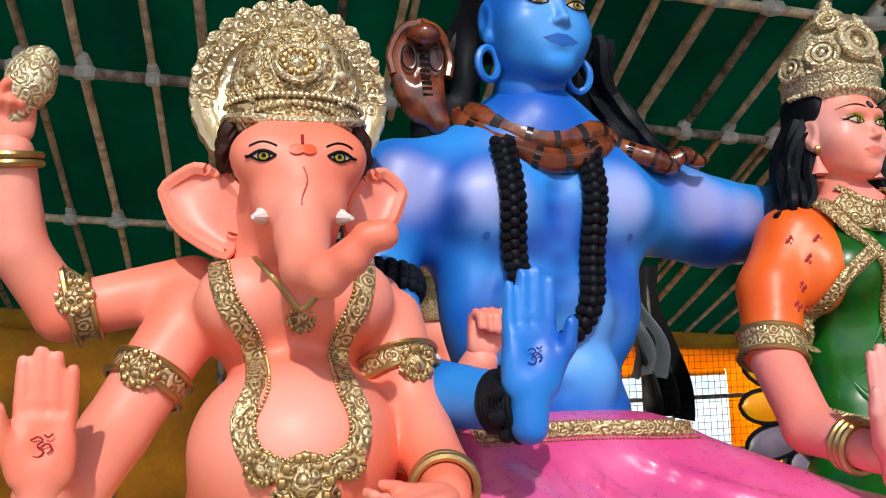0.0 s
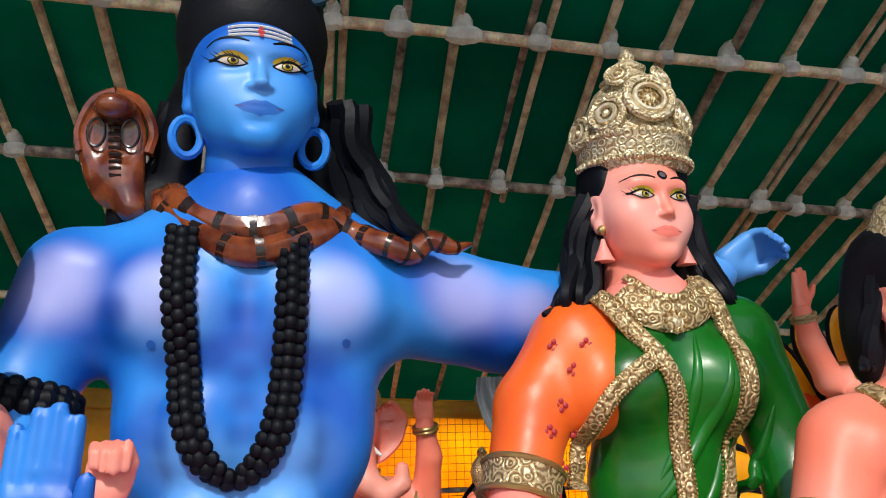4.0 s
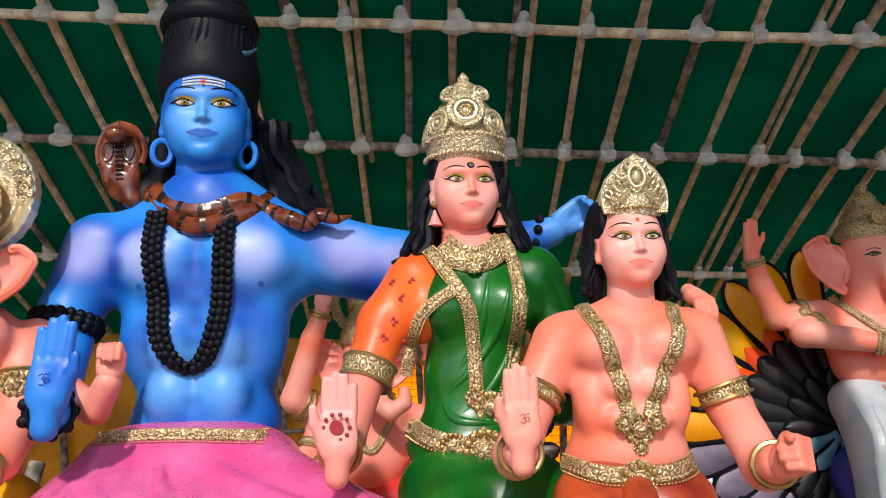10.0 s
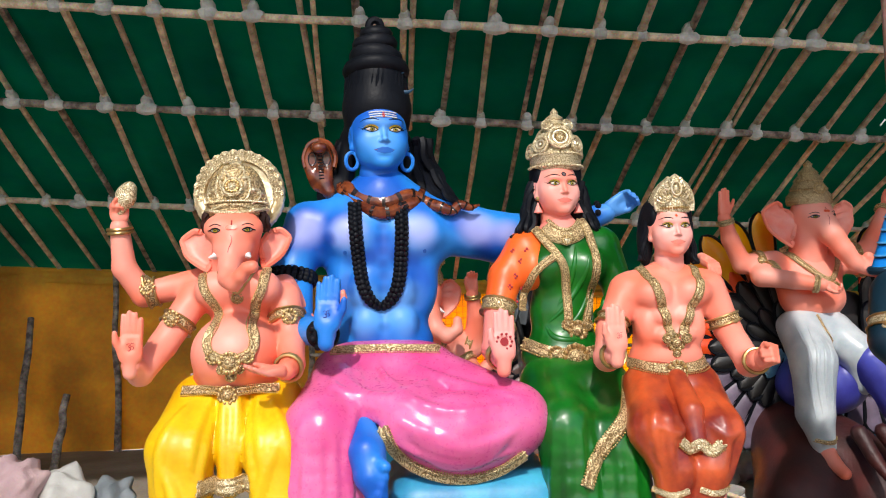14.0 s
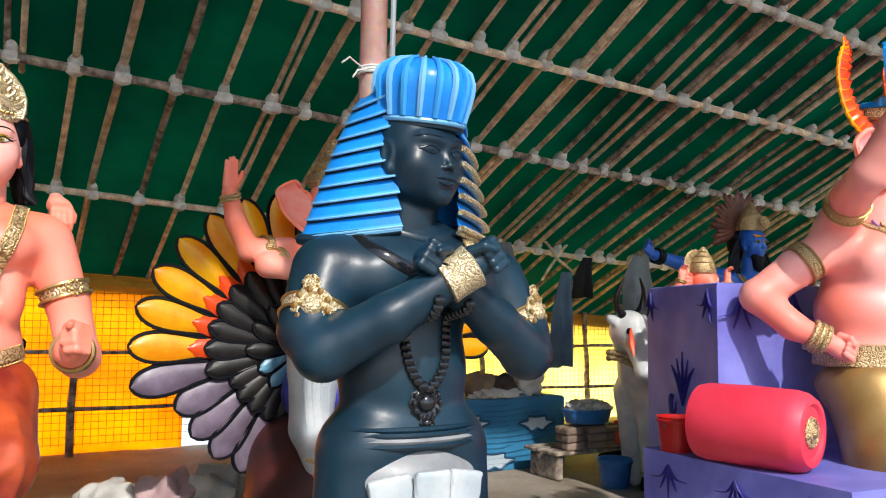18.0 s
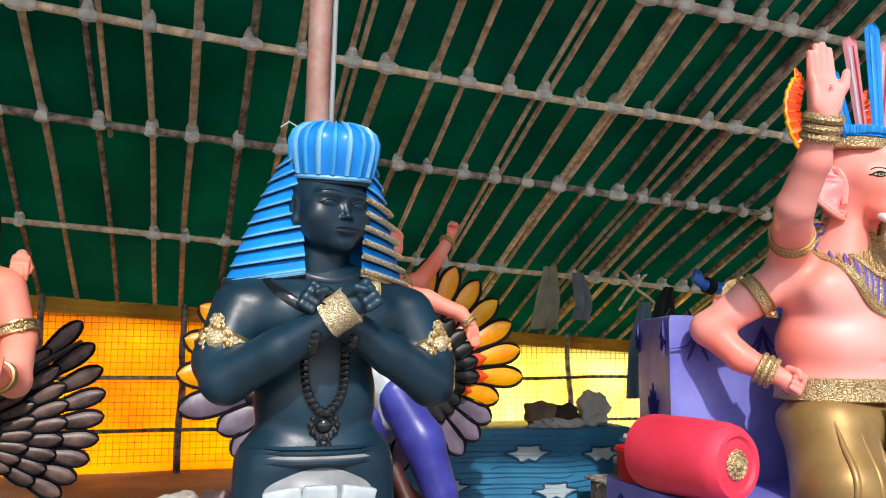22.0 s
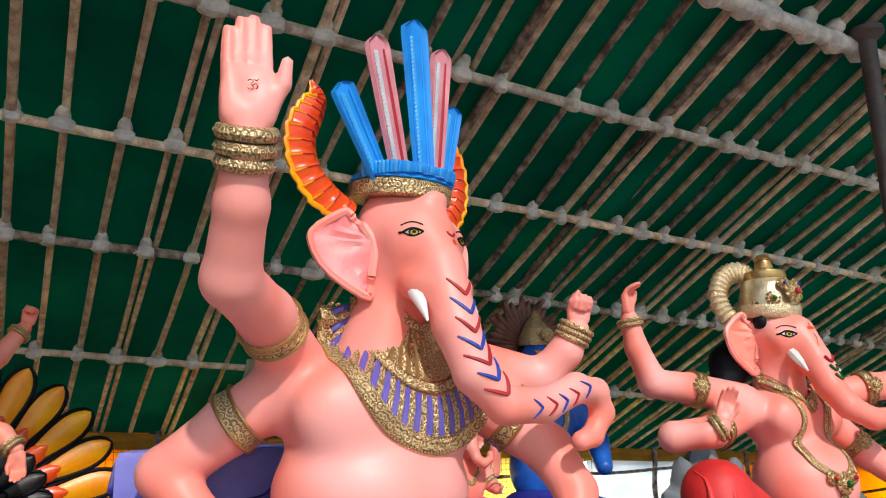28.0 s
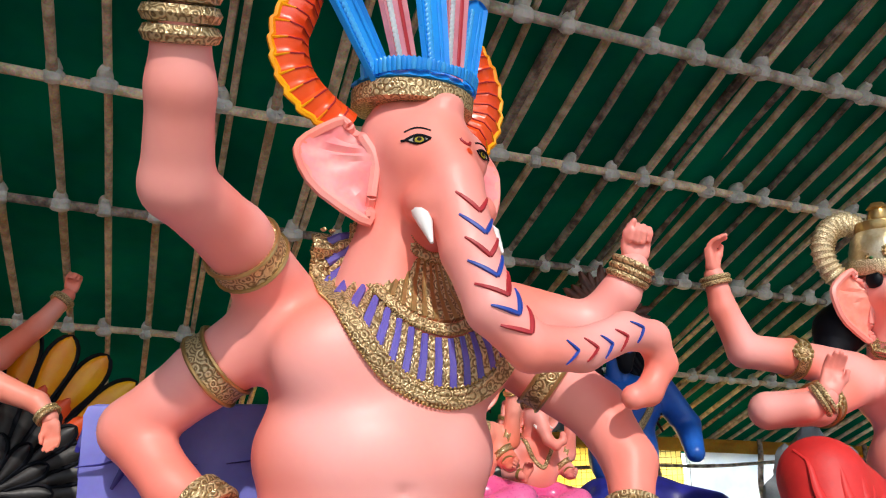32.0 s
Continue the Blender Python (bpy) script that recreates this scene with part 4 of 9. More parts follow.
def folds(S, prims, curves, mat, r=.012, way=(0, 1, 0), n=22):
    """Cloth folds: soft ridges lying on the skin."""
    for c in curves:
        p = on_skin(prims, spline(c, n), way, -.3 * r)
        S.tube(p, 1.25 * r * np.sin(np.linspace(.2, 2.95, n)), mat, 10, flat=.72, up=-unit(way))


def shiva():
    S = Sculpt()
    S.shift = (0, .07, 0)
    body = [("e", (.74, 1.87, 1.93), (.33, .17, .23), .05), ("e", (.60, 1.775, 1.965), (.160, .092, .112), .035), ("e", (.885, 1.785, 1.965), (.160, .092, .112), .035), ("-", (.742, 1.665, 1.93), (.018, .04, .14), .04)]
    body += [("e", (.735, 1.88, 1.66), (.235, .155, .28), .1), ("e", (.735, 1.88, 1.44), (.245, .17, .12), .08), ("e", (.655, 1.745, 1.70), (.078, .06, .105), .03), ("e", (.82, 1.755, 1.70), (.078, .06, .105), .03),
             ("e", (.655, 1.745, 1.535), (.08, .055, .085), .03), ("e", (.82, 1.755, 1.535), (.08, .055, .085), .03), ("e", (.545, 1.83, 1.72), (.075, .09, .15), .04), ("e", (.93, 1.84, 1.72), (.075, .09, .15), .04)]
    body += limb((.74, 1.87, 2.16, .13), (.52, 1.88, 2.07, .10), k=.1) + limb((.74, 1.87, 2.16, .13), (.96, 1.88, 2.07, .10), k=.1)
    armL = [(.38, 1.87, 2.02, .125), (.305, 1.81, 1.80, .095), (.33, 1.66, 1.53, .078), (.484, 1.335, 1.505, .052)]
    armR = [(1.09, 1.92, 2.00, .140), (1.32, 1.96, 1.955, .128), (1.56, 2.0, 1.965, .105), (1.80, 2.0, 2.035, .068), (1.91, 1.99, 2.07, .052)]
    body += limb(*armL, k=.06) + limb(*armR, k=.06)
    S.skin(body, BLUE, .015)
    for c in ((.60, 1.92), (.90, 1.92)):
        decal(S, body, LIPBLUE, disk((c[0] + (.04 if c[0] > .7 else -.04), 1, c[1] - .045), .009), lift=.003)
    S.shift = (0, 0, 0)
    hand(S, (.496, 1.36, 1.525), .228, BLUE, (0.06, .05, 1), (0, -1, .1), 1)
    S.shift = (0, .07, 0)
    hand(S, (1.93, 1.985, 2.085), .21, BLUE, (.75, -.1, .55), (.3, -.9, -.2), 1, curl=.42)

    def marks(S, q):
        for k in (.2, .245, .29):
            S.tube(on_skin(q, [(xx, 0, k + .012 * math.cos(xx * 8)) for xx in np.linspace(-.2, .2, 12)], (0, 1, 0), .012), .011, WHITE, 5)
        decal(S, q, PALM, almond((0, 0, .24), .022, .055), lift=.022)
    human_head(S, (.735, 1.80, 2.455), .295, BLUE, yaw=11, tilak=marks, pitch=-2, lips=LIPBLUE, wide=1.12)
    S.xf = np.array(Matrix.Translation((.735, 1.82, 0)) @ Euler((0, 0, radians(11))).to_matrix().to_4x4() @ Matrix.Translation((-.75, -1.84, 0)))
    # hair
    hair = [("e", (.75, 1.88, 2.60), (.165, .165, .13), .05), ("c", (.75, 1.885, 2.60, .158), (.75, 1.88, 2.74, .150), .05), ("e", (.75, 1.88, 2.50), (.155, .12, .16), .04)]
    hair += [("e", (.60, 1.96, 2.34), (.05, .07, .16), .06), ("e", (.91, 1.96, 2.34), (.05, .07, .16), .06), ("e", (.99, 1.95, 2.17), (.09, .06, .09), .05), ("e", (.53, 1.96, 2.17), (.08, .06, .1), .05)]
    S.skin(hair, BLACK, .013)
    for i in range(40):   # combed strands up the dome
        w = 2 * math.pi * i / 40
        P = [(.75 + .160 * math.cos(w + .25 * t) * (1 - .12 * t * t), 1.885 + .160 * math.sin(w + .25 * t) * (1 - .12 * t * t), 2.56 + .24 * t) for t in np.linspace(0, 1, 6)]
        S.tube(P, .0065 + .003 * math.sin(5 * i), BLACK, 5)
    S.beads([(.75 + .135 * math.cos(t), 1.88 + .135 * math.sin(t), 2.80) for t in np.linspace(0, 2 * math.pi, 40)], .016, BLACK, .028, 7)
    for k, (z, R, r) in enumerate(((2.79, .125, .045), (2.86, .095, .042), (2.93, .078, .038), (2.985, .05, .034))):
        S.ring((.75 + .012 * math.sin(3 * k), 1.88, z), (.1 * math.sin(2 * k), .12 * math.cos(k), 1), R, r, BLACK, 22, 9)
    S.ball((.75, 1.88, 2.88), (.09, .09, .13), BLACK)
    S.ring((.745, 1.86, 3.02), (0, 1, .2), .03, .02, BLACK, 16, 7)
    S.tube([(.875 + .05 * math.cos(t), 1.775 - .02 * math.cos(t), 2.715 + .05 * math.sin(t)) for t in np.linspace(1.7, 5.6, 18)], .016 * np.sin(np.linspace(.15, 2.99, 18)), MOON, 8)   # small moon in the hair
    S.xf = None
    hair_locks(S, [(.57, 1.90, 2.45), (.53, 1.93, 2.3), (.50, 1.92, 2.15), (.47, 1.93, 2.1)], .028, BLACK, 12, .05, 1)
    hair_locks(S, [(.93, 1.90, 2.45), (.97, 1.93, 2.3), (1.03, 1.90, 2.15), (1.10, 1.93, 2.1)], .028, BLACK, 14, .055, 2)
    for s in (-1, 1):   # ear rings
        S.ring((.735 + s * .135, 1.80 + s * .026, 2.325), (.3 * s, 1, 0), .030, .010, BLUE, 18, 7, 1.4)
    # snake round the neck, and its hood
    allp = body + [("c", (.75, 1.85, 2.35, .08), (.75, 1.88, 2.1, .085), .1)]
    coil = spline([(.52, 1.93, 2.25), (.56, 1.83, 2.18), (.66, 1.74, 2.09), (.76, 1.71, 2.06), (.88, 1.75, 2.11), (.93, 1.85, 2.17), (.85, 1.97, 2.2), (.65, 1.97, 2.2), (.57, 1.84, 2.21), (.66, 1.755, 2.135), (.76, 1.735, 2.115), (.87, 1.76, 2.15), (.95, 1.79, 2.12), (1.03, 1.75, 2.085), (1.08, 1.76, 2.07), (1.12, 1.755, 2.10), (1.17, 1.76, 2.085), (1.22, 1.79, 2.10)], 110)
    rad = np.interp(np.arange(110), [0, 8, 70, 100, 109], [.03, .034, .034, .022, .005])
    S.tube(coil, rad, SNAKE, 9)
    for i in range(3, 104, 4):
        S.tube(coil[i:i + 2], rad[i] * 1.04, SNAKEDARK, 9)
    S.xf = np.array(Matrix.Translation((.432, 1.85, 2.335)) @ Matrix.Diagonal((.98, 1.0, 1.12, 1.0)) @ Matrix.Translation((-.47, -1.94, -2.355)))
    S.skin([("e", (.47, 1.94, 2.355), (.075, .03, .10), .03), ("e", (.475, 1.94, 2.28), (.05, .03, .06), .03), ("e", (.48, 1.90, 2.41), (.045, .055, .03), .03), ("c", (.50, 1.95, 2.30, .035), (.52, 1.93, 2.22, .032), .03), ("-", (.455, 1.905, 2.36), (.022, .02, .05), .02), ("-", (.505, 1.905, 2.36), (.022, .02, .05), .02)], SNAKE, .009)
    for s in (-1, 1):   # loops painted on the hood, and its ribbed throat
        S.ring((.478 + s * .036, 1.908, 2.365), (0, 1, 0), .019, .0032, SNAKEDARK, 18, 5, 1.5)
        S.tube(spline([(.478 + s * .072, 1.93, 2.33), (.478 + s * .080, 1.935, 2.38), (.478 + s * .05, 1.925, 2.435), (.478, 1.915, 2.452)], 12), .012, SNAKE, 7)
    for k in range(9):
        S.tube([(.466 + .004 * k * .3, 1.905, 2.39 - .014 * k), (.492 + .004 * k * .3, 1.905, 2.39 - .014 * k)], .0045, SNAKEDARK, 5)
    S.xf = None
    # bead garland
    mala = on_skin(body, spline([(.61, 1.7, 2.10), (.615, 1.7, 1.95), (.635, 1.7, 1.75), (.67, 1.7, 1.65), (.725, 1.7, 1.61), (.78, 1.7, 1.65), (.815, 1.7, 1.75), (.83, 1.7, 1.95), (.83, 1.7, 2.10)], 60), (0, 1, 0), .012)
    S.beads(mala, .019, BLACK, .026, 8)
    S.beads(mala + np.array((.02, -.004, .004)), .015, BLACK, .025, 7)
    S.beads(mala + np.array((-.02, -.004, .006)), .015, BLACK, .025, 7)
    for k in range(9):
        S.ring(np.array((.478, 1.34, 1.508)) + np.array((.16, -.24, -.0)) * .03 * (k - 4), (.16, -.24, 0), .056, .006, BLACK, 20, 5)
        w = 2 * math.pi * k / 9
        S.ball(np.array((.482, 1.33, 1.508)) + .062 * np.array((math.cos(w) * .78, math.cos(w) * .62, math.sin(w))), .017, BLACK, 7, 5)
        S.ball(np.array((1.85, 2.0, 2.055)) + .066 * np.array((.25 * math.cos(w), math.sin(w), math.cos(w))), .018, BLACK, 7, 5)
    for dz, r in ((-.02, .019), (.0, .022), (.02, .019)):
        p = around(body, (.308, 1.805, 1.76 + dz), (.1, .25, 1), .10, 30)
        S.beads(np.vstack([p, p[:1]]), r, BLACK, .03, 7)
    S.shift = (0, 0, 0)
    # a sacred sign brushed on the palm
    palm_sign(S, (.496, 1.330, 1.59), NAVY, .55)
    # dhoti
    cloth = [("e", (.74, 1.82, 1.34), (.31, .22, .12), .06)] + limb((.56, 1.75, 1.26, .17), (.47, 1.40, 1.10, .165), (.47, 1.37, .75, .16), (.47, 1.40, .30, .17), k=.08) + limb((.60, 1.42, .85, .10), (.62, 1.42, .30, .12), k=.08)
    cloth += limb((.92, 1.72, 1.26, .17), (1.28, 1.42, 1.12, .15), (1.05, 1.36, 1.10, .14), (.82, 1.36, 1.12, .11), k=.08)
    cloth += [("e", (1.05, 1.42, 1.02), (.27, .11, .15), .08), ("e", (.78, 1.55, 1.22), (.22, .2, .08), .1)]
    base = list(cloth)
    cloth += fold_prims(base, [[(.55, 1, 1.36), (.50, 1, 1.25), (.44, 1, 1.0), (.42, 1, .7)], [(.62, 1, 1.36), (.60, 1, 1.2), (.56, 1, 1.0), (.55, 1, .75)], [(.70, 1, 1.36), (.8, 1, 1.24), (1.0, 1, 1.17), (1.25, 1, 1.2)],
                     [(.68, 1, 1.32), (.76, 1, 1.17), (.95, 1, 1.08), (1.2, 1, 1.05)], [(.80, 1, 1.38), (.95, 1, 1.30), (1.1, 1, 1.26), (1.3, 1, 1.22)], [(.72, 1, 1.12), (.85, 1, 1.02), (1.05, 1, .97), (1.25, 1, 1.0)],
                     [(.40, 1, 1.15), (.37, 1, 1.0), (.38, 1, .7)], [(.50, 1, 1.3), (.6, 1, 1.24), (.75, 1, 1.22)]], 0.025)
    cloth += fold_prims(base, [[(.52 + .05 * k, 1, 1.36 - .015 * k), (.60 + .02 * k, 1, 1.26 - .035 * k), (.76 - .01 * k, 1, 1.22 - .035 * k), (.94 + .02 * k, 1, 1.30 - .02 * k)] for k in range(4)], 0.030)
    cloth += fold_prims(base, [[(.80 + .03 * k, 1, 1.14 - .035 * k), (.95, 1, 1.05 - .030 * k), (1.12, 1, 1.045 - .026 * k), (1.27 - .02 * k, 1, 1.10 - .02 * k)] for k in range(4)], 0.028)
    cloth += fold_prims(base, [[(.36 + .055 * k, 1, 1.10), (.355 + .055 * k, 1, .85), (.35 + .055 * k, 1, .5)] for k in range(5)], 0.028)
    S.skin(cloth, PINKCLOTH, .014)
    garland(S, cloth, [(.72, 1, 1.12), (.78, 1, 1.0), (.90, 1, .92), (1.05, 1, .885), (1.2, 1, .91), (1.31, 1, .98)], .05, GOLD)
    garland(S, cloth, [(.49, 1, 1.42), (.60, 1, 1.425), (.75, 1, 1.425), (.9, 1, 1.42), (.99, 1, 1.415)], .036, GOLD, n=30)
    # bare foot below the hem
    S.skin(limb((.64, 1.36, 1.10, .062), (.655, 1.27, 1.03, .075), (.672, 1.235, .94, .070), (.682, 1.225, .885, .045), k=.03) + [("c", (.715, 1.205, .955 - .03 * i, .024), (.725 - .012 * i, 1.185, .945 - .032 * i, .020), .012) for i in range(4)] + [("c", (.70, 1.205, 1.00, .026), (.728, 1.18, .985, .024), .012)], BLUE, .009)
    garland(S, cloth, [(.70, 1, .96), (.71, 1, .80), (.705, 1, .60), (.70, 1, .45)], .045, GOLDPALE, n=24, bead=False)
    S.done("deity_statue", "seated blue-painted deity statue with snake, black bead garland and magenta dhoti", "statue", (.74, 1.6, .3), group="statues in the shed")


def ganesh_front():
    """The elephant-headed statue with the round gold halo and the yellow dhoti."""
    S = Sculpt()
    S.shift = (.03, .025, 0)
    body = [("e", (.07, 1.65, 1.68), (.175, .14, .15), .05), ("e", (.065, 1.52, 1.43), (.195, .20, .175), .07), ("e", (-.02, 1.53, 1.71), (.10, .08, .085), .045), ("e", (.16, 1.53, 1.71), (.10, .08, .085), .045), ("e", (.06, 1.62, 1.31), (.20, .17, .1), .08)]
    bl = [(-.13, 1.68, 1.755, .062), (-.37, 1.66, 1.70, .056), (-.445, 1.62, 1.82, .053), (-.455, 1.585, 2.0, .041)]
    fl = [(-.135, 1.62, 1.68, .072), (-.255, 1.53, 1.475, .062), (-.315, 1.41, 1.365, .054), (-.325, 1.33, 1.405, .043)]
    fr = [(.265, 1.62, 1.67, .072), (.295, 1.53, 1.48, .064), (.315, 1.40, 1.385, .054), (.30, 1.30, 1.365, .042)]
    br = [(.25, 1.70, 1.72, .06), (.34, 1.73, 1.55, .05), (.43, 1.71, 1.50, .045), (.48, 1.68, 1.58, .04)]
    for a in (bl, fl, fr, br):
        body += limb(*a, k=.03)
    S.skin(body, SKIN, .012)
    S.shift = (0, 0, 0)
    head = [("e", (.10, 1.55, 1.97), (.106, .125, .125), .05), ("e", (.10, 1.49, 1.90), (.078, .09, .1), .06), ("e", (.03, 1.46, 1.97), (.055, .05, .05), .05), ("e", (.17, 1.46, 1.97), (.055, .05, .05), .05),
            ("c", (.08, 1.6, 1.85, .1), (.06, 1.66, 1.72, .12), .06)]
    head += limb((.10, 1.46, 1.94, .060), (.10, 1.41, 1.86, .053), (.098, 1.37, 1.80, .046), (.10, 1.33, 1.75, .041), (.13, 1.28, 1.73, .036), (.165, 1.25, 1.755, .029), (.19, 1.235, 1.785, .024), (.215, 1.23, 1.79, .026), k=.03)
    head += [("e", (.05, 1.44, 1.87), (.03, .045, .035), .035), ("e", (.15, 1.44, 1.87), (.03, .045, .035), .035)]
    S.skin(head, SKIN, .008)
    elephant_face(S, head, [(.034, 1.956), (.168, 1.957)], .021, (.102, 1.968))
    for s in (-1, 1):
        S.tube([(.10 + s * .055, 1.45, 1.875), (.10 + s * .07, 1.40, 1.845), (.10 + s * .085, 1.37, 1.84)], [.018, .014, .004], WHITE, 8)
    flat_ear(S, (.0, 1.57, 1.90), (-.142, 1.60, 1.905), (-.030, 1.56, 1.80), (-.098, 1.60, 1.972), SKIN, EARPINK, .022, 0)
    flat_ear(S, (.20, 1.57, 1.90), (.312, 1.60, 1.91), (.212, 1.56, 1.805), (.285, 1.60, 1.972), SKIN, EARPINK, .022, 0)
    crown_halo(S, (.098, 1.56, 2.065), (.095, 1.66, 2.142), .205, .122)
    hair_locks(S, [(-.02, 1.52, 2.05), (-.035, 1.53, 2.0), (-.03, 1.55, 1.96)], .02, BROWNHAIR, 4, .012, 3)
    hair_locks(S, [(.215, 1.52, 2.05), (.228, 1.53, 2.0), (.222, 1.55, 1.96)], .02, BROWNHAIR, 4, .012, 4)
    S.shift = (.03, .025, 0)
    hand(S, (-.325, 1.315, 1.425), .20, SKIN, (.03, .03, 1), (.1, -1, 0), -1)
    hand(S, (-.455, 1.58, 2.03), .16, SKIN, (.1, 0, 1), (.3, -1, 0), -1, curl=.9)
    hand(S, (.285, 1.275, 1.365), .17, SKIN, (-.75, -.6, .0), (0, -.15, 1), 1, curl=.12)
    hand(S, (.485, 1.675, 1.60), .165, SKIN, (.05, 0, 1), (.2, -1, 0), 1, curl=.7)
    palm_sign(S, (-.322, 1.288, 1.48), PALM, .6)
    # emblem in the raised hand
    S.skin([("e", (-.42, 1.56, 2.14), (.045, .03, .05), .02), ("c", (-.45, 1.57, 2.06, .02), (-.42, 1.56, 2.12, .03), .03), ("e", (-.40, 1.55, 2.17), (.03, .025, .03), .02)], GOLDPALE, .009)
    # gold
    for a, t in ((bl, .75), (fl, .55), (fr, .5)):
        armband(S, a[0], a[1], t if a is not bl else .85, .075 if a is not bl else .062, GOLD, .020, (-.1, -1, .3) if a is not fr else (.2, -1, .1), .036, body)
    bangle(S, bl[2], bl[3], .92, .05, rows=2)
    bangle(S, fr[2], fr[3], .6, .056, rows=2)
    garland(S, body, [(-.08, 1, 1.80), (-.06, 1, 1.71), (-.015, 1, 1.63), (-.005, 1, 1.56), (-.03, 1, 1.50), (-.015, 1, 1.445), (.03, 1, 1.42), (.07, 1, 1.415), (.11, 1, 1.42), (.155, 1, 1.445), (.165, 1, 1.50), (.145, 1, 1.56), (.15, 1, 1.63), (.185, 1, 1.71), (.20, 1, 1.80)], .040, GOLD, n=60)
    for x, z, r in ((.07, 1.40, .048), (.0, 1.425, .030), (.14, 1.425, .030), (.07, 1.345, .024), (.035, 1.375, .022), (.105, 1.375, .022)):
        p = on_skin(body, [(x, 1, z)], (0, 1, 0), .006)[0]
        boss(S, p, (0, -1, .1), r)
    garland(S, body, [(-.02, 1, 1.80), (.03, 1, 1.74), (.075, 1, 1.69), (.12, 1, 1.74), (.16, 1, 1.80)], .012, GOLDPLAIN, bead=False)
    boss(S, on_skin(body, [(.075, 1, 1.672)], (0, 1, 0), .004)[0], (0, -1, 0), .028)
    cloth = [("e", (.05, 1.66, 1.24), (.24, .19, .09), .05)] + limb((-.10, 1.60, 1.20, .14), (-.14, 1.36, 1.05, .135), (-.13, 1.33, .80, .12), (-.12, 1.35, .35, .12), k=.07) + limb((.20, 1.60, 1.20, .14), (.25, 1.36, 1.04, .135), (.27, 1.33, .80, .12), (.27, 1.35, .35, .12), k=.07) + limb((.06, 1.42, 1.24, .05), (.06, 1.36, 1.05, .05), (.06, 1.34, .9, .05), k=.05)
    base = list(cloth)
    cloth += fold_prims(base, [[(-.1, 1, 1.24), (-.18, 1, 1.1), (-.2, 1, .9)], [(-.03, 1, 1.26), (-.07, 1, 1.1), (-.08, 1, .9)], [(.03, 1, 1.26), (.04, 1, 1.1), (.04, 1, .92)], [(.09, 1, 1.26), (.09, 1, 1.1), (.08, 1, .92)], [(.16, 1, 1.26), (.2, 1, 1.1), (.22, 1, .9)], [(.22, 1, 1.24), (.3, 1, 1.1), (.32, 1, .9)], [(-.02, 1, 1.2), (-.04, 1, 1.0), (-.10, 1, .7)], [(.14, 1, 1.2), (.17, 1, 1.0), (.2, 1, .7)], [(.28, 1, 1.1), (.2, 1, .9), (.18, 1, .6)], [(-.2, 1, 1.05), (-.12, 1, .85), (-.1, 1, .6)]], 0.026)
    S.skin(cloth, YELLOWCLOTH, .0125)
    garland(S, body + cloth, [(-.16, 1, 1.28), (-.05, 1, 1.285), (.05, 1, 1.28), (.16, 1, 1.285), (.25, 1, 1.28)], .04, GOLD, n=26)
    boss(S, on_skin(body + cloth, [(.05, 1, 1.265)], (0, 1, 0), .004)[0], (0, -1, 0), .042)
    garland(S, cloth, [(-.04, 1, .915), (.06, 1, .905), (.15, 1, .92)], .07, GOLDPALE, n=14)
    S.done("elephant_headed_statue", "seated pink elephant-headed statue with round gold crown and yellow dhoti", "statue", (.06, 1.5, .3), group="statues in the shed")


EARROSE = material("pink ear paint", (0.92, 0.42, 0.40), (0.86, 0.22, 0.24), rough=0.42, big=9, bump=0.02)
EARPINK = material("rose ear paint", (0.92, 0.36, 0.28), (0.90, 0.24, 0.17), rough=0.42, big=9, bump=0.02)


def elephant_face(S, head, eyes, w, mark=None, way=(0, 1, 0), y=1.0):
    """Painted eyes, brows and forehead mark on an elephant's head."""
    for i, (x, z) in enumerate(eyes):
        s = -1 if i == 0 else 1
        decal(S, head, EYEWHITE, almond((x, y, z), w, w * .42), way, .0015)
        decal(S, head, BLACK, disk((x, y, z), w * .56, 12, w * .44), way, .003)
        decal(S, head, EYEY, disk((x, y, z - w * .05), w * .40, 12, w * .30), way, .0042)
        decal(S, head, BLACK, disk((x, y, z), w * .2), way, .0054)
        S.tube(on_skin(head, [(x + s * w * (-1 + 2.5 * t), y, z + w * .48 * math.sin(math.pi * min(1, t * 1.15))) for t in np.linspace(0, 1, 10)], way, .003), w * .14, BLACK, 5)
        S.tube(on_skin(head, [(x + s * w * (-.95 + 2 * t), y, z - w * .42 * math.sin(math.pi * t)) for t in np.linspace(0, 1, 8)], way, .003), w * .09, BLACK, 4)
        S.tube(on_skin(head, [(x + s * w * (-1.1 + 2.3 * t), y, z + w * (.9 + .4 * math.sin(math.pi * t))) for t in np.linspace(0, 1, 9)], way, .001), w * .09, BLACK, 5)
    if mark:
        x, z = mark
        for dx in (-.011, .011):
            decal(S, head, ORANGERED, disk((x + dx, y, z), .0135, 12, .0105), way, .005)
        S.tube(on_skin(head, [(x, y, z + .03), (x, y, z + .012)], way, .003), .003, PALM, 4)
        S.tube(on_skin(head, [(x + .006 * math.sin(5 * t), y, z - .035 - .075 * t) for t in np.linspace(0, 1, 10)], way, .0015), .0016, PALM, 4)


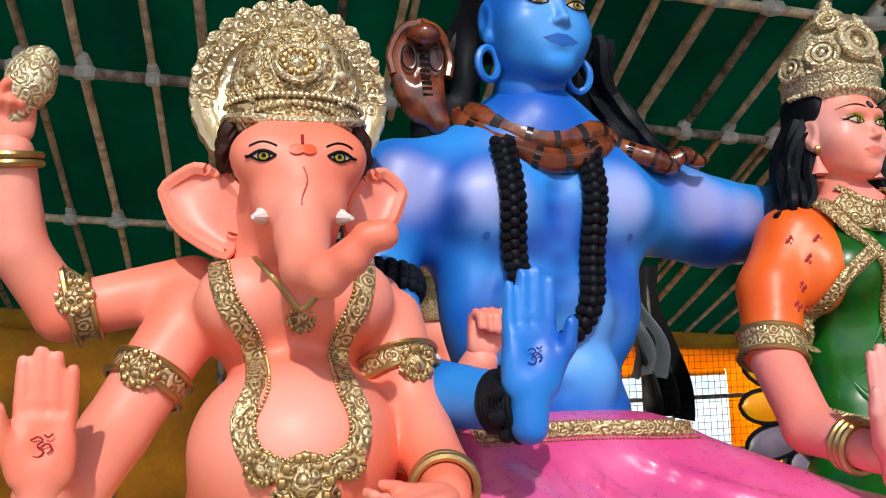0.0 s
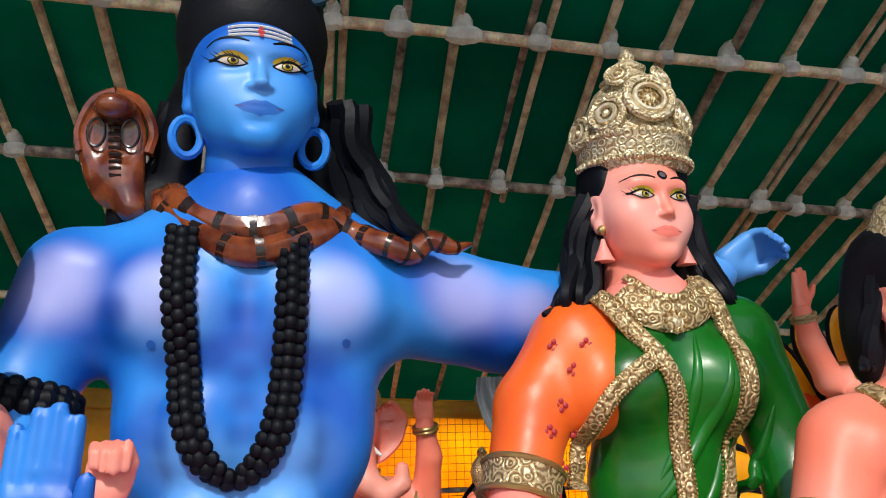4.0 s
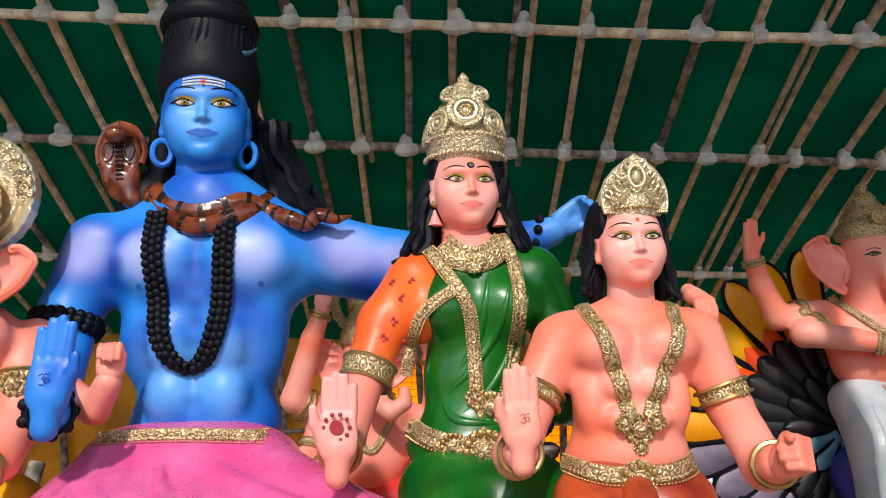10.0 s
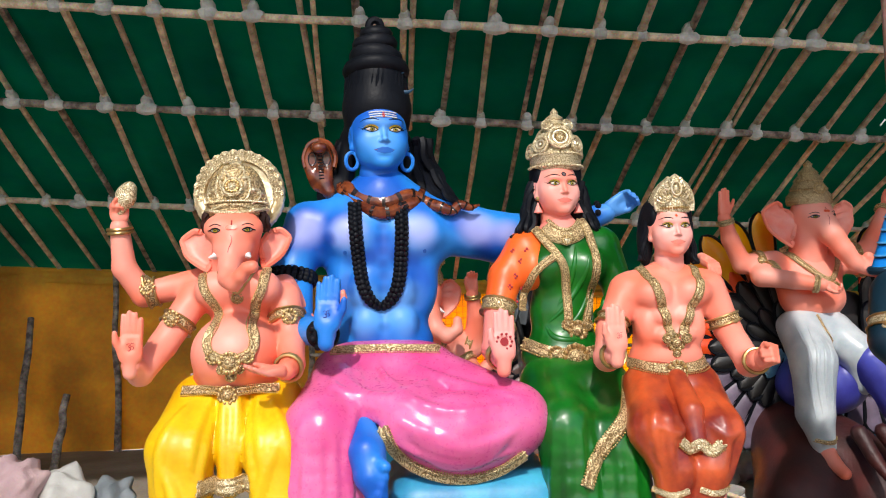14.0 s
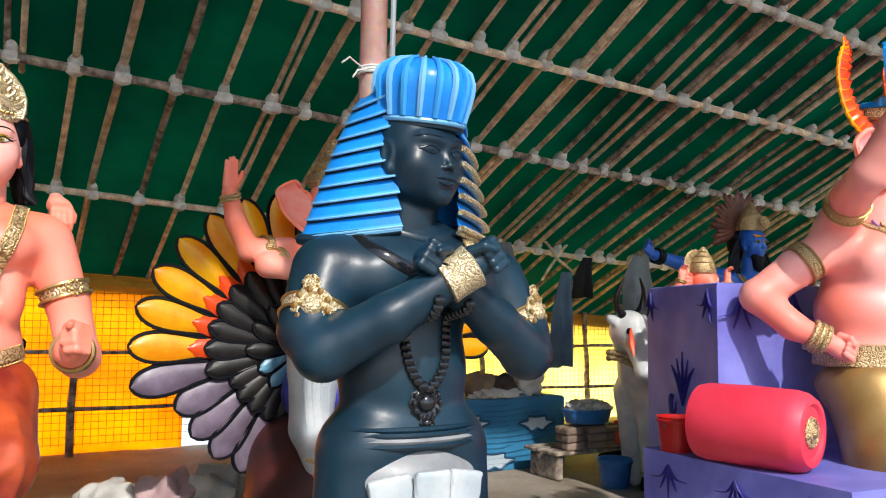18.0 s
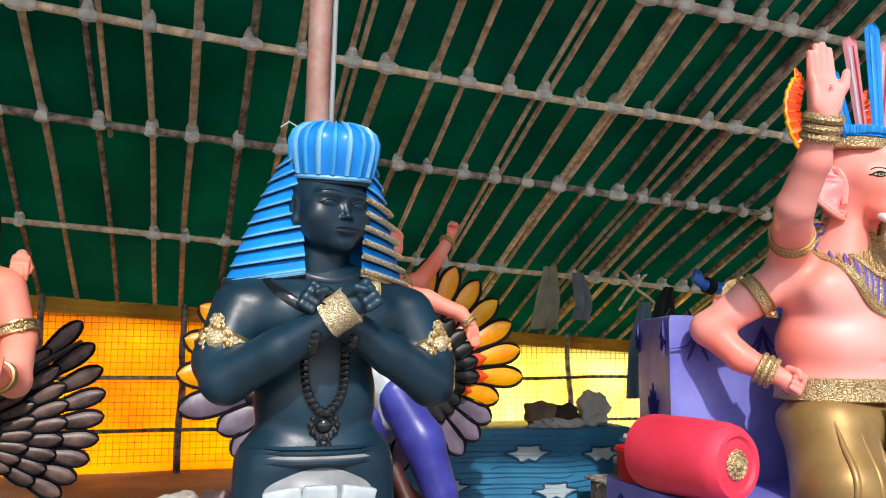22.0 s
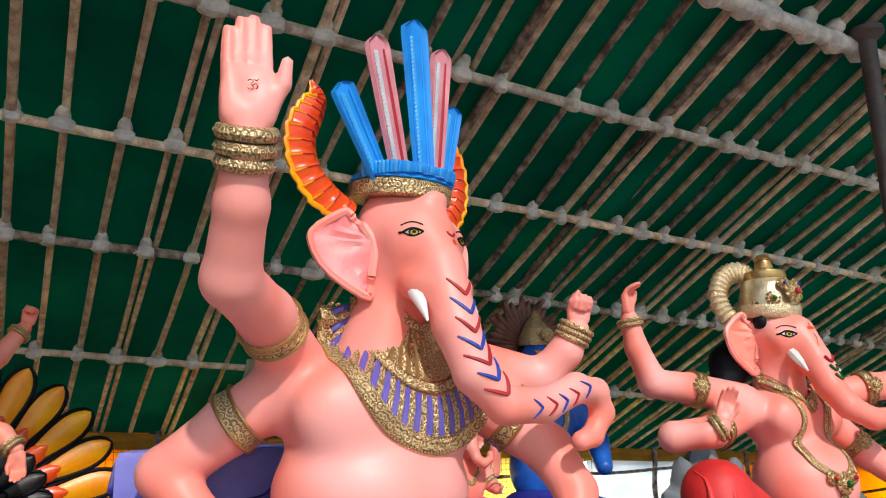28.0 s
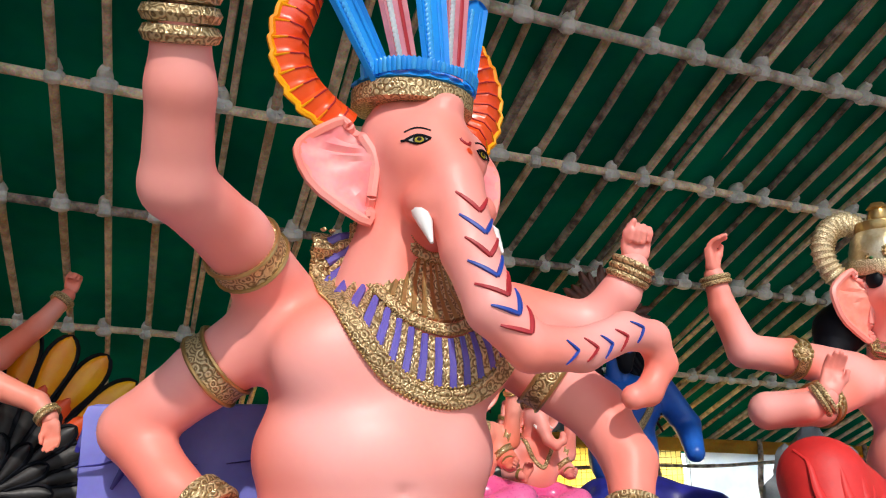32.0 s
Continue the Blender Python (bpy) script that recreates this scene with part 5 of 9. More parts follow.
def crown_halo(S, base, back, R, r):
    """A domed cast crown set against a round cast halo with a pierced, scalloped rim."""
    b = np.array(back)
    tilt = lambda w, k, out=0.0: b + R * k * np.array((math.cos(w), 0, math.sin(w))) + (0, -out - .12 * R * k * math.sin(w), 0)
    S.lathe(b, [(R * .99, -.012), (R * 1.0, .01), (R * .985, .026), (R * .93, .034), (R * .88, .026), (R * .80, .024), (R * .77, .034), (R * .74, .034), (R * .72, .016), (.01, .012)], GOLDBRIGHT, 96, (0, -1, .12), .010, 34)
    for i in range(30):   # rim: overlapping leaves, then a ring of scrolls
        w = 2 * math.pi * i / 30
        S.petal(tilt(w, .885, .028), (math.cos(w), -.1, math.sin(w)), (0, -1, .1), R * .105, R * .20, .008, GOLDPALE, .3, 6)
        S.ring(tilt(w + .1, .835, .03), (0, -1, .12), R * .058, R * .018, GOLDPALE, 12, 5)
        S.ball(tilt(w + .1, .835, .034), R * .024, GOLDBRIGHT, 6, 4)
    S.beads([tilt(t, .755, .036) for t in np.linspace(0, 2 * math.pi, 80)], R * .022, GOLDPALE, R * .05, 6)
    c = np.array(base)
    top = R * .98
    prof = [(r * 1.02, -.035), (r * 1.08, -.02), (r * 1.08, .012), (r * 1.03, .02)] + [(r * 1.08 * math.cos(t) ** .75, .02 + (top - .02) * math.sin(t) ** 1.05) for t in np.linspace(.12, 1.5, 12)]
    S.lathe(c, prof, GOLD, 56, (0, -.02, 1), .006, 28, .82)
    spot = lambda a, z: c + np.array((r * 1.10 * math.cos(a) * math.cos(math.asin(min(.98, z / top))) ** .75, r * .92 * math.sin(a) * math.cos(math.asin(min(.98, z / top))) ** .75 - .02 * z, z))
    face = lambda a, z: np.array((math.cos(a) * .9, math.sin(a), .2 + 1.2 * (z / top) ** 2))
    S.beads([spot(t, .0) + (0, 0, -.004 - .010 * math.sin(-3 * t)) for t in np.linspace(math.pi, 2 * math.pi, 50)], .0062, GOLDPALE, .012, 6)
    S.beads([spot(t, .022) for t in np.linspace(math.pi, 2 * math.pi, 50)], .0055, GOLDBRIGHT, .011, 6)
    mid = 1.5 * math.pi
    p = spot(mid, top * .42)
    S.ring(p, face(mid, top * .42), r * .34, r * .055, GOLDPALE, 30, 7)
    boss(S, p, face(mid, top * .42), r * .27, GOLDPALE, 12)
    for s in (-1, 1):   # scrolled leaves sweeping up on both sides of the middle boss
        for z0, z1, a0, a1, w in ((.10, .62, .40, .62, .030), (.22, .86, .26, .50, .026), (.05, .36, .62, 1.0, .028), (.62, .98, .12, .42, .020), (.12, .30, 1.0, 1.3, .024)):
            P = spline([spot(mid + s * a0, top * z0), spot(mid + s * (a0 * .3 + a1 * .7) * 1.08, top * (z0 * .55 + z1 * .45)), spot(mid + s * a1, top * z1), spot(mid + s * a1 * .72, top * z1 * 1.0)], 16)
            S.tube(P, r * w * 2.2 * np.linspace(.55, 1.1, 16), GOLDPALE, 7)
            S.ball(P[-1], r * w * 3.2, GOLDBRIGHT, 8, 6)
    for z, n in ((.15, 9), (.72, 6), (.9, 4)):
        for i in range(n):
            a = mid + (i - (n - 1) / 2) * (2.5 / n)
            boss(S, spot(a, top * z), face(a, top * z), r * .085, GOLDPALE, 7)
    S.lathe(c + (0, -.02 * top, top * .98), [(r * .22, 0), (r * .25, .008), (r * .12, .02), (r * .13, .028), (.003, .045)], GOLDPALE, 20)
    band = [spot(t, -.018) + (0, -.002, -.012 * math.cos(2 * t + math.pi)) for t in np.linspace(math.pi * 1.0, math.pi * 2.0, 30)]
    S.tube(band, .010, GOLDPALE, 7)


def goddess():
    S = Sculpt()
    bo = [("e", (1.61, 1.83, 1.84), (.19, .12, .16), .05), ("e", (1.52, 1.74, 1.78), (.095, .08, .09), .06), ("e", (1.71, 1.74, 1.78), (.095, .08, .09), .06), ("e", (1.60, 1.82, 1.56), (.155, .12, .2), .09), ("e", (1.60, 1.80, 1.36), (.21, .15, .12), .08)]
    aR = [(1.82, 1.82, 1.86, .085), (1.885, 1.80, 1.66, .075), (1.86, 1.72, 1.48, .06)]
    sari = bo + limb((1.64, 1.83, 1.95, .06), (1.80, 1.83, 1.90, .08), k=.06) + limb(*aR, k=.05)
    S.skin(sari, GREENCLOTH, .013)
    aL = [(1.42, 1.82, 1.87, .085), (1.325, 1.79, 1.74, .08), (1.275, 1.73, 1.58, .07)]
    blouse = limb(*aL, k=.05) + limb((1.58, 1.83, 1.92, .07), (1.44, 1.82, 1.88, .08), k=.05) + [("e", (1.47, 1.76, 1.80), (.07, .07, .08), .05), ("e", (1.445, 1.755, 1.76), (.055, .075, .09), .05)]
    S.skin(blouse, ORANGE, .012)
    fore = [(1.27, 1.72, 1.57, .062), (1.228, 1.56, 1.41, .056), (1.232, 1.37, 1.375, .04)]
    S.skin(limb(*fore, k=.04), SKIN2, .011)
    hand(S, (1.235, 1.325, 1.385), .205, SKIN2, (.03, .06, 1), (.05, -1, 0), -1)
    c = np.array((1.235, 1.298, 1.455))
    decal_flat = [c + .018 * np.array((math.cos(t), 0, math.sin(t))) for t in np.linspace(0, 6.28, 13)[:-1]]
    S.add(decal_flat, [tuple(range(12))[::-1]], PALM)
    for i in range(10):
        w = 2 * math.pi * i / 10
        S.ball(c + .032 * np.array((math.cos(w), .06, math.sin(w))), (.006, .003, .006), PALM, 6, 4)
    chest = [("e", (1.61, 1.80, 1.94), (.13, .09, .07), .05), ("c", (1.60, 1.82, 2.05, .055), (1.61, 1.83, 1.9, .08), .06)]
    S.skin(chest, SKIN2, .012)

    def bindi(S, q):
        decal(S, q, BLACK, disk((.0, 0, .185), .050), lift=.004)
        decal(S, q, GREYPOLE, disk((.0, 0, .185), .030), lift=.008)
    human_head(S, (1.592, 1.80, 2.172), .238, FACEPINK, yaw=10, pitch=-3, tilak=bindi, lips=LIP)
    hair = [("e", (1.60, 1.85, 2.24), (.122, .115, .11), .03), ("e", (1.505, 1.825, 2.22), (.028, .07, .085), .03), ("e", (1.695, 1.845, 2.22), (.028, .07, .085), .03), ("e", (1.485, 1.88, 2.06), (.05, .06, .13), .04), ("e", (1.72, 1.88, 2.06), (.05, .06, .13), .04), ("e", (1.46, 1.87, 1.95), (.05, .05, .07), .04), ("e", (1.76, 1.87, 1.96), (.05, .05, .06), .04)]
    S.skin(hair, BLACK, .012)
    hair_locks(S, [(1.495, 1.82, 2.2), (1.47, 1.83, 2.08), (1.43, 1.80, 1.97), (1.40, 1.82, 1.93)], .024, BLACK, 12, .028, 5)
    hair_locks(S, [(1.71, 1.82, 2.2), (1.735, 1.83, 2.08), (1.78, 1.80, 1.97), (1.80, 1.82, 1.94)], .024, BLACK, 12, .028, 6)
    # crown
    c0 = np.array((1.60, 1.83, 2.268))
    S.lathe(c0, [(.116, -.015), (.126, 0), (.126, .05), (.132, .06), (.118, .075), (.108, .13), (.085, .18), (.06, .205), (.066, .215), (.04, .235), (.045, .25), (.018, .27), (.02, .28), (.004, .30)], GOLDPALE, 40, (0, -.05, 1), .012, 24)
    for z in (0, .058):
        S.beads([c0 + (.131 * math.cos(t), .131 * math.sin(t), z) for t in np.linspace(math.pi, 2 * math.pi, 40)], .008, GOLDPALE, .016, 6)
    S.ring(c0 + (0, -.120, .135), (0, -1, .25), .052, .011, GOLDPALE, 30, 8)
    S.ring(c0 + (0, -.124, .135), (0, -1, .25), .034, .006, GOLDBRIGHT, 26, 6)
    boss(S, c0 + (0, -.118, .135), (0, -1, .25), .022, GOLDPALE, 10)
    for s in (-1, 1):
        for o, d, r in (((s * .088, -.088, .105), (s * .75, -.8, .2), .038), ((s * .052, -.078, .205), (s * .5, -.8, .4), .026), ((s * .126, -.01, .085), (s, -.25, .15), .034)):
            S.ring(c0 + o, d, r, r * .24, GOLDPALE, 24, 7)
            S.ring(c0 + np.array(o) + unit(d) * .004, d, r * .55, r * .16, GOLDBRIGHT, 18, 6)
            S.ball(c0 + np.array(o) + unit(d) * .004, r * .25, GOLDBRIGHT, 8, 6)
        S.lathe((1.598 + s * .103, 1.79 + s * .016, 2.045), [(.024, 0), (.019, .010), (.008, .036), (.004, .05)], SKIN2, 14)
        S.ball((1.598 + s * .103, 1.79 + s * .016, 2.115), .013, GOLDPLAIN, 8, 6)
    # jewellery
    full = sari + blouse + chest
    garland(S, full, [(1.52, 1, 1.975), (1.555, 1, 1.935), (1.61, 1, 1.918), (1.665, 1, 1.935), (1.705, 1, 1.975)], .072, GOLD, n=24, lift=-.004, bead=False)
    garland(S, full, [(1.535, 1, 2.01), (1.57, 1, 1.968), (1.61, 1, 1.955), (1.65, 1, 1.968), (1.69, 1, 2.01)], .018, GOLD, n=20)
    boss(S, on_skin(full, [(1.61, 1, 1.905)], (0, 1, 0), .01)[0], (0, -1, .3), .026, GOLDPALE)
    garland(S, full, [(1.45, 1, 2.0), (1.52, 1, 1.89), (1.585, 1, 1.78), (1.60, 1, 1.66), (1.605, 1, 1.52)], .042, GOLD, n=40)
    garland(S, full, [(1.70, 1, 2.01), (1.735, 1, 1.9), (1.74, 1, 1.76), (1.72, 1, 1.62), (1.69, 1, 1.5)], .042, GOLD, n=40)
    for x, z, r in ((1.645, 1.475, .05), (1.60, 1.505, .03), (1.70, 1.50, .03)):
        boss(S, on_skin(full, [(x, 1, z)], (0, 1, 0), .006)[0], (0, -1, 0), r)
    garland(S, full, [(1.395, 1, 1.58), (1.412, 1, 1.67), (1.445, 1, 1.75), (1.50, 1, 1.80), (1.56, 1, 1.835)], .036, GOLD, n=26)
    armband(S, aL[1], aL[2], .95, .076, GOLD, .032)
    bangle(S, fore[1], fore[2], .7, .052, rows=3)
    garland(S, full, [(1.40, 1, 1.42), (1.48, 1, 1.385), (1.60, 1, 1.365), (1.72, 1, 1.375), (1.80, 1, 1.40)], .06, GOLD, n=30)
    for x, z, r in ((1.62, 1.355, .065), (1.53, 1.37, .04), (1.71, 1.365, .04)):
        boss(S, on_skin(full, [(x, 1, z)], (0, 1, 0), .006)[0], (0, -1, 0), r, GOLD, 14)
    for i in range(9):   # little painted flowers on the sleeve
        p = on_skin(blouse, [(1.30 + .03 * (i % 3) + .03 * (i // 3), 1, 1.62 + .12 * (i // 3) - .05 * (i % 2))], (0, 1, 0), .001)[0]
        for w in range(4):
            S.ball(p + .009 * np.array((math.cos(w * 1.57), 0, math.sin(w * 1.57))), (.006, .002, .006), PALM, 6, 4)
    # draped legs
    legs = [("e", (1.62, 1.74, 1.26), (.22, .18, .1), .06)] + limb((1.50, 1.70, 1.22, .13), (1.50, 1.42, 1.08, .125), (1.54, 1.40, .75, .13), (1.54, 1.42, .1, .15), k=.08) + limb((1.75, 1.70, 1.20, .13), (1.74, 1.42, 1.03, .125), (1.74, 1.40, .75, .13), (1.74, 1.42, .1, .14), k=.08)
    base = list(legs)
    legs += fold_prims(base, [[(1.44 + .05 * i, 1, 1.12 - .02 * i), (1.43 + .055 * i, 1, .95), (1.42 + .056 * i, 1, .6), (1.42 + .056 * i, 1, .3)] for i in range(8)], 0.021)
    S.skin(legs, GREENCLOTH, .016)
    folds(S, sari, [[(1.72, 1, 1.86), (1.68, 1, 1.72), (1.60, 1, 1.6), (1.5, 1, 1.5)], [(1.78, 1, 1.84), (1.74, 1, 1.7), (1.66, 1, 1.55), (1.55, 1, 1.45)], [(1.66, 1, 1.9), (1.62, 1, 1.7), (1.55, 1, 1.58)], [(1.84, 1, 1.75), (1.8, 1, 1.6), (1.72, 1, 1.48)], [(1.5, 1, 1.5), (1.55, 1, 1.44), (1.7, 1, 1.43)]], GREENCLOTH, .013)
    garland(S, legs, [(1.84, 1, 1.25), (1.77, 1, 1.15), (1.68, 1, 1.05), (1.60, 1, .95), (1.55, 1, .85)], .06, GOLD, n=30)
    S.done("goddess_statue", "seated goddess statue in green sari and orange blouse with gold crown", "statue", (1.6, 1.6, GROUND), group="statues in the shed")


def young_god():
    S = Sculpt()
    b = [("e", (2.02, 1.54, 1.62), (.19, .11, .12), .05), ("e", (1.935, 1.462, 1.64), (.092, .075, .07), .018), ("e", (2.108, 1.462, 1.64), (.092, .075, .07), .018), ("-", (2.02, 1.395, 1.62), (.014, .03, .09), .02), ("e", (2.01, 1.53, 1.45), (.15, .105, .18), .08), ("e", (2.0, 1.53, 1.34), (.17, .12, .08), .06)]
    b += [("e", (1.965, 1.444, 1.535), (.05, .045, .042), .014), ("e", (2.06, 1.444, 1.535), (.05, .045, .042), .014), ("e", (1.965, 1.444, 1.45), (.05, .045, .042), .014), ("e", (2.06, 1.444, 1.45), (.05, .045, .042), .014), ("e", (1.90, 1.48, 1.49), (.045, .06, .09), .02), ("e", (2.125, 1.48, 1.49), (.045, .06, .09), .02)]
    b += limb((2.03, 1.55, 1.73, .06), (1.88, 1.54, 1.685, .06), k=.05) + limb((2.03, 1.55, 1.73, .06), (2.18, 1.54, 1.685, .06), k=.05)
    aL = [(1.825, 1.53, 1.66, .07), (1.735, 1.47, 1.48, .06), (1.68, 1.34, 1.37, .056), (1.68, 1.22, 1.39, .042)]
    aR = [(2.225, 1.53, 1.66, .07), (2.285, 1.50, 1.47, .06), (2.305, 1.34, 1.325, .056), (2.272, 1.19, 1.35, .044)]
    b += limb(*aL, k=.05) + limb(*aR, k=.05)
    S.skin(b, SKIN, .012)
    hand(S, (1.68, 1.195, 1.41), .185, SKIN, (.02, .05, 1), (.05, -1, 0), -1)
    hand(S, (2.27, 1.165, 1.355), .185, SKIN, (.25, -.75, .25), (-.6, -.4, .2), -1, curl=.85)
    palm_sign(S, (1.685, 1.168, 1.47), PALM, .42)
    # the hand laid on his shoulder
    hand(S, (2.25, 1.62, 1.79), .15, SKIN, (.1, -.8, -.35), (0, -.2, -1), 1, curl=.35)

    def dot(S, q):
        decal(S, q, ORANGERED, disk((0, 0, .22), .026, 10, .032), lift=.004)
    human_head(S, (2.042, 1.512, 1.930), .212, FACEPINK, yaw=3, pitch=-4, tilak=dot, lips=LIP, wide=1.06)
    hair = [("e", (2.045, 1.565, 2.0), (.108, .095, .095), .03), ("e", (1.963, 1.535, 1.985), (.026, .072, .07), .03), ("e", (2.128, 1.545, 1.985), (.026, .072, .07), .03), ("e", (1.95, 1.585, 1.88), (.035, .05, .12), .03), ("e", (2.145, 1.585, 1.88), (.035, .05, .12), .03)]
    S.skin(hair, BLACK, .01)
    hair_locks(S, [(1.955, 1.53, 1.97), (1.935, 1.54, 1.87), (1.925, 1.55, 1.81), (1.92, 1.55, 1.79)], .018, BLACK, 5, .014, 7)
    hair_locks(S, [(2.135, 1.53, 1.97), (2.155, 1.54, 1.87), (2.165, 1.55, 1.80), (2.175, 1.54, 1.77)], .018, BLACK, 6, .014, 8)
    c0 = np.array((2.05, 1.525, 2.018))
    S.lathe(c0, [(.092, -.015), (.098, 0), (.096, .03), (.088, .05), (.07, .09), (.045, .12), (.02, .14), (.004, .155)], GOLDPALE, 36, (0, -.06, 1), .02, 18)
    plate = []
    for x, z in ((-.084, -.012), (-.090, .02), (-.090, .05), (-.078, .08), (-.055, .108), (-.028, .128), (0, .148), (.028, .128), (.055, .108), (.078, .08), (.090, .05), (.090, .02), (.084, -.012)):
        plate.append(c0 + (x, -.102 + 4.2 * x * x + .05 * z, z))
    m = len(plate)
    S.add([p + (0, -.006, 0) for p in plate] + [p + (0, .012, 0) for p in plate], [tuple(range(m))[::-1], tuple(range(m, 2 * m))] + [(i, (i + 1) % m, m + (i + 1) % m, m + i) for i in range(m)], GOLDPALE)
    S.tube(plate, .006, GOLDBRIGHT, 6)
    at = lambda x, z: c0 + (x, -.110 + 4.2 * x * x + .05 * z, z)
    S.ring(at(0, .085), (0, -1, .1), .022, .005, GOLDBRIGHT, 20, 6, 1.4)
    S.ball(at(0, .085), (.012, .008, .018), GOLDBRIGHT, 10, 7)
    for s in (-1, 1):   # scrolls beating outwards from the middle drop
        for x0, z0, x1, z1, k in ((.02, .05, .062, .062, .010), (.025, .09, .052, .092, .008), (.012, .12, .03, .125, .007), (.03, .03, .082, .038, .009)):
            P = spline([at(s * x0, z0), at(s * (x0 + x1) / 2, z0 - .012), at(s * x1, z1), at(s * (x1 - k), z1 + k * 1.2), at(s * (x1 - 1.7 * k), z1)], 14)
            S.tube(P, .0045, GOLDBRIGHT, 6)
        boss(S, at(s * .066, .062), (s * .5, -1, .1), .011, GOLDPALE, 8)
    S.beads([c0 + (.099 * math.cos(t), .099 * math.sin(t), 0) for t in np.linspace(math.pi, 2 * math.pi, 40)], .006, GOLDPLAIN, .012, 6)
    g1 = [(1.90, 1, 1.76), (1.93, 1, 1.66), (1.965, 1, 1.55), (1.99, 1, 1.45)]
    g2 = [(2.15, 1, 1.76), (2.125, 1, 1.66), (2.08, 1, 1.55), (2.04, 1, 1.45)]
    garland(S, b, g1, .04, GOLD, n=36)
    garland(S, b, g2, .04, GOLD, n=36)
    for x, z, r in ((2.012, 1.42, .042), (1.97, 1.44, .024), (2.055, 1.44, .024), (2.012, 1.375, .02)):
        boss(S, on_skin(b, [(x, 1, z)], (0, 1, 0), .006)[0], (0, -1, 0), r)
    for x, z in ((1.93, 1.615), (2.12, 1.615)):
        decal(S, b, LIP, disk((x, 1, z), .012), lift=.001)
    armband(S, aL[0], aL[1], .8, .066, GOLD, .018, (-.3, -1, .2), .026, b)
    armband(S, aR[0], aR[1], .8, .066, GOLD, .018, (.3, -1, .2), .026, b)
    bangle(S, aL[2], aL[3], .8, .05, rows=2)
    bangle(S, aR[2], aR[3], .8, .05, rows=2)
    legs = [("e", (2.0, 1.48, 1.25), (.19, .14, .09), .05)] + limb((1.90, 1.45, 1.22, .115), (1.84, 1.24, 1.08, .11), (1.90, 1.20, .92, .085), (1.89, 1.20, .80, .07), k=.06) + limb((2.10, 1.45, 1.20, .115), (2.10, 1.24, 1.06, .11), (2.05, 1.20, .92, .085), (2.02, 1.20, .80, .07), k=.06)
    base = list(legs)
    legs += fold_prims(base, [[(1.84, 1, 1.2), (1.8, 1, 1.1), (1.83, 1, .95)], [(1.89, 1, 1.22), (1.86, 1, 1.08), (1.87, 1, .9)], [(2.08, 1, 1.2), (2.1, 1, 1.05), (2.07, 1, .9)], [(2.15, 1, 1.18), (2.16, 1, 1.05), (2.1, 1, .88)], [(1.80, 1, 1.12), (1.9, 1, 1.07), (1.97, 1, 1.12)], [(2.03, 1, 1.12), (2.1, 1, 1.05), (2.17, 1, 1.1)]], 0.018)
    S.skin(legs, RUST, .012)
    sash = limb((1.98, 1.34, 1.27, .045), (1.99, 1.22, 1.15, .05), (1.99, 1.18, 1.03, .045), k=.04)
    S.skin(sash, RUST, .01)
    garland(S, sash + legs, [(1.91, 1, 1.04), (1.95, 1, 1.01), (1.99, 1, 1.03), (2.03, 1, 1.0), (2.07, 1, 1.03)], .045, GOLDPALE, n=18)
    garland(S, b + legs, [(1.82, 1, 1.335), (1.90, 1, 1.315), (2.0, 1, 1.31), (2.09, 1, 1.315), (2.17, 1, 1.335)], .045, GOLD, n=24)
    boss(S, on_skin(b + legs, [(1.99, 1, 1.30)], (0, 1, 0), .005)[0], (0, -1, 0), .05, GOLD, 12)
    for a, t in ((-.062, 1.86), (.062, 2.04)):
        x = t
        S.skin(limb((x + .02, 1.20, .82, .05), (x - .005, 1.17, .745, .042), (x - .02, 1.07, .735, .04), k=.03) + [("c", (x - .055 + .02 * i, 1.05, .73, .016), (x - .058 + .02 * i, 1.02, .725, .012), .008) for i in range(4)], SKIN, .008)
        garland(S, legs, [(x - .06, 1, .85), (x, 1, .835), (x + .07, 1, .85)], .025, GOLDPALE, n=12)
    S.done("young_god_statue", "seated pink youth statue with gold crown and rust-red dhoti", "statue", (2.0, 1.4, .7), group="statues in the shed")


shiva()
ganesh_front()
goddess()
young_god()
stand("plinth", .72, 1.52, 1.34, 2.1, .90, BASEBLUE, "pale blue painted rock plinth under the seated group")
stand("plinth", 1.56, 2.35, .98, 1.9, .69, GREENCLOTH, "green painted step plinth under the youth statue")
stand("plinth", -.35, .72, 1.25, 2.0, .34, BASEBLUE, "blue painted rock plinth under seated statues")


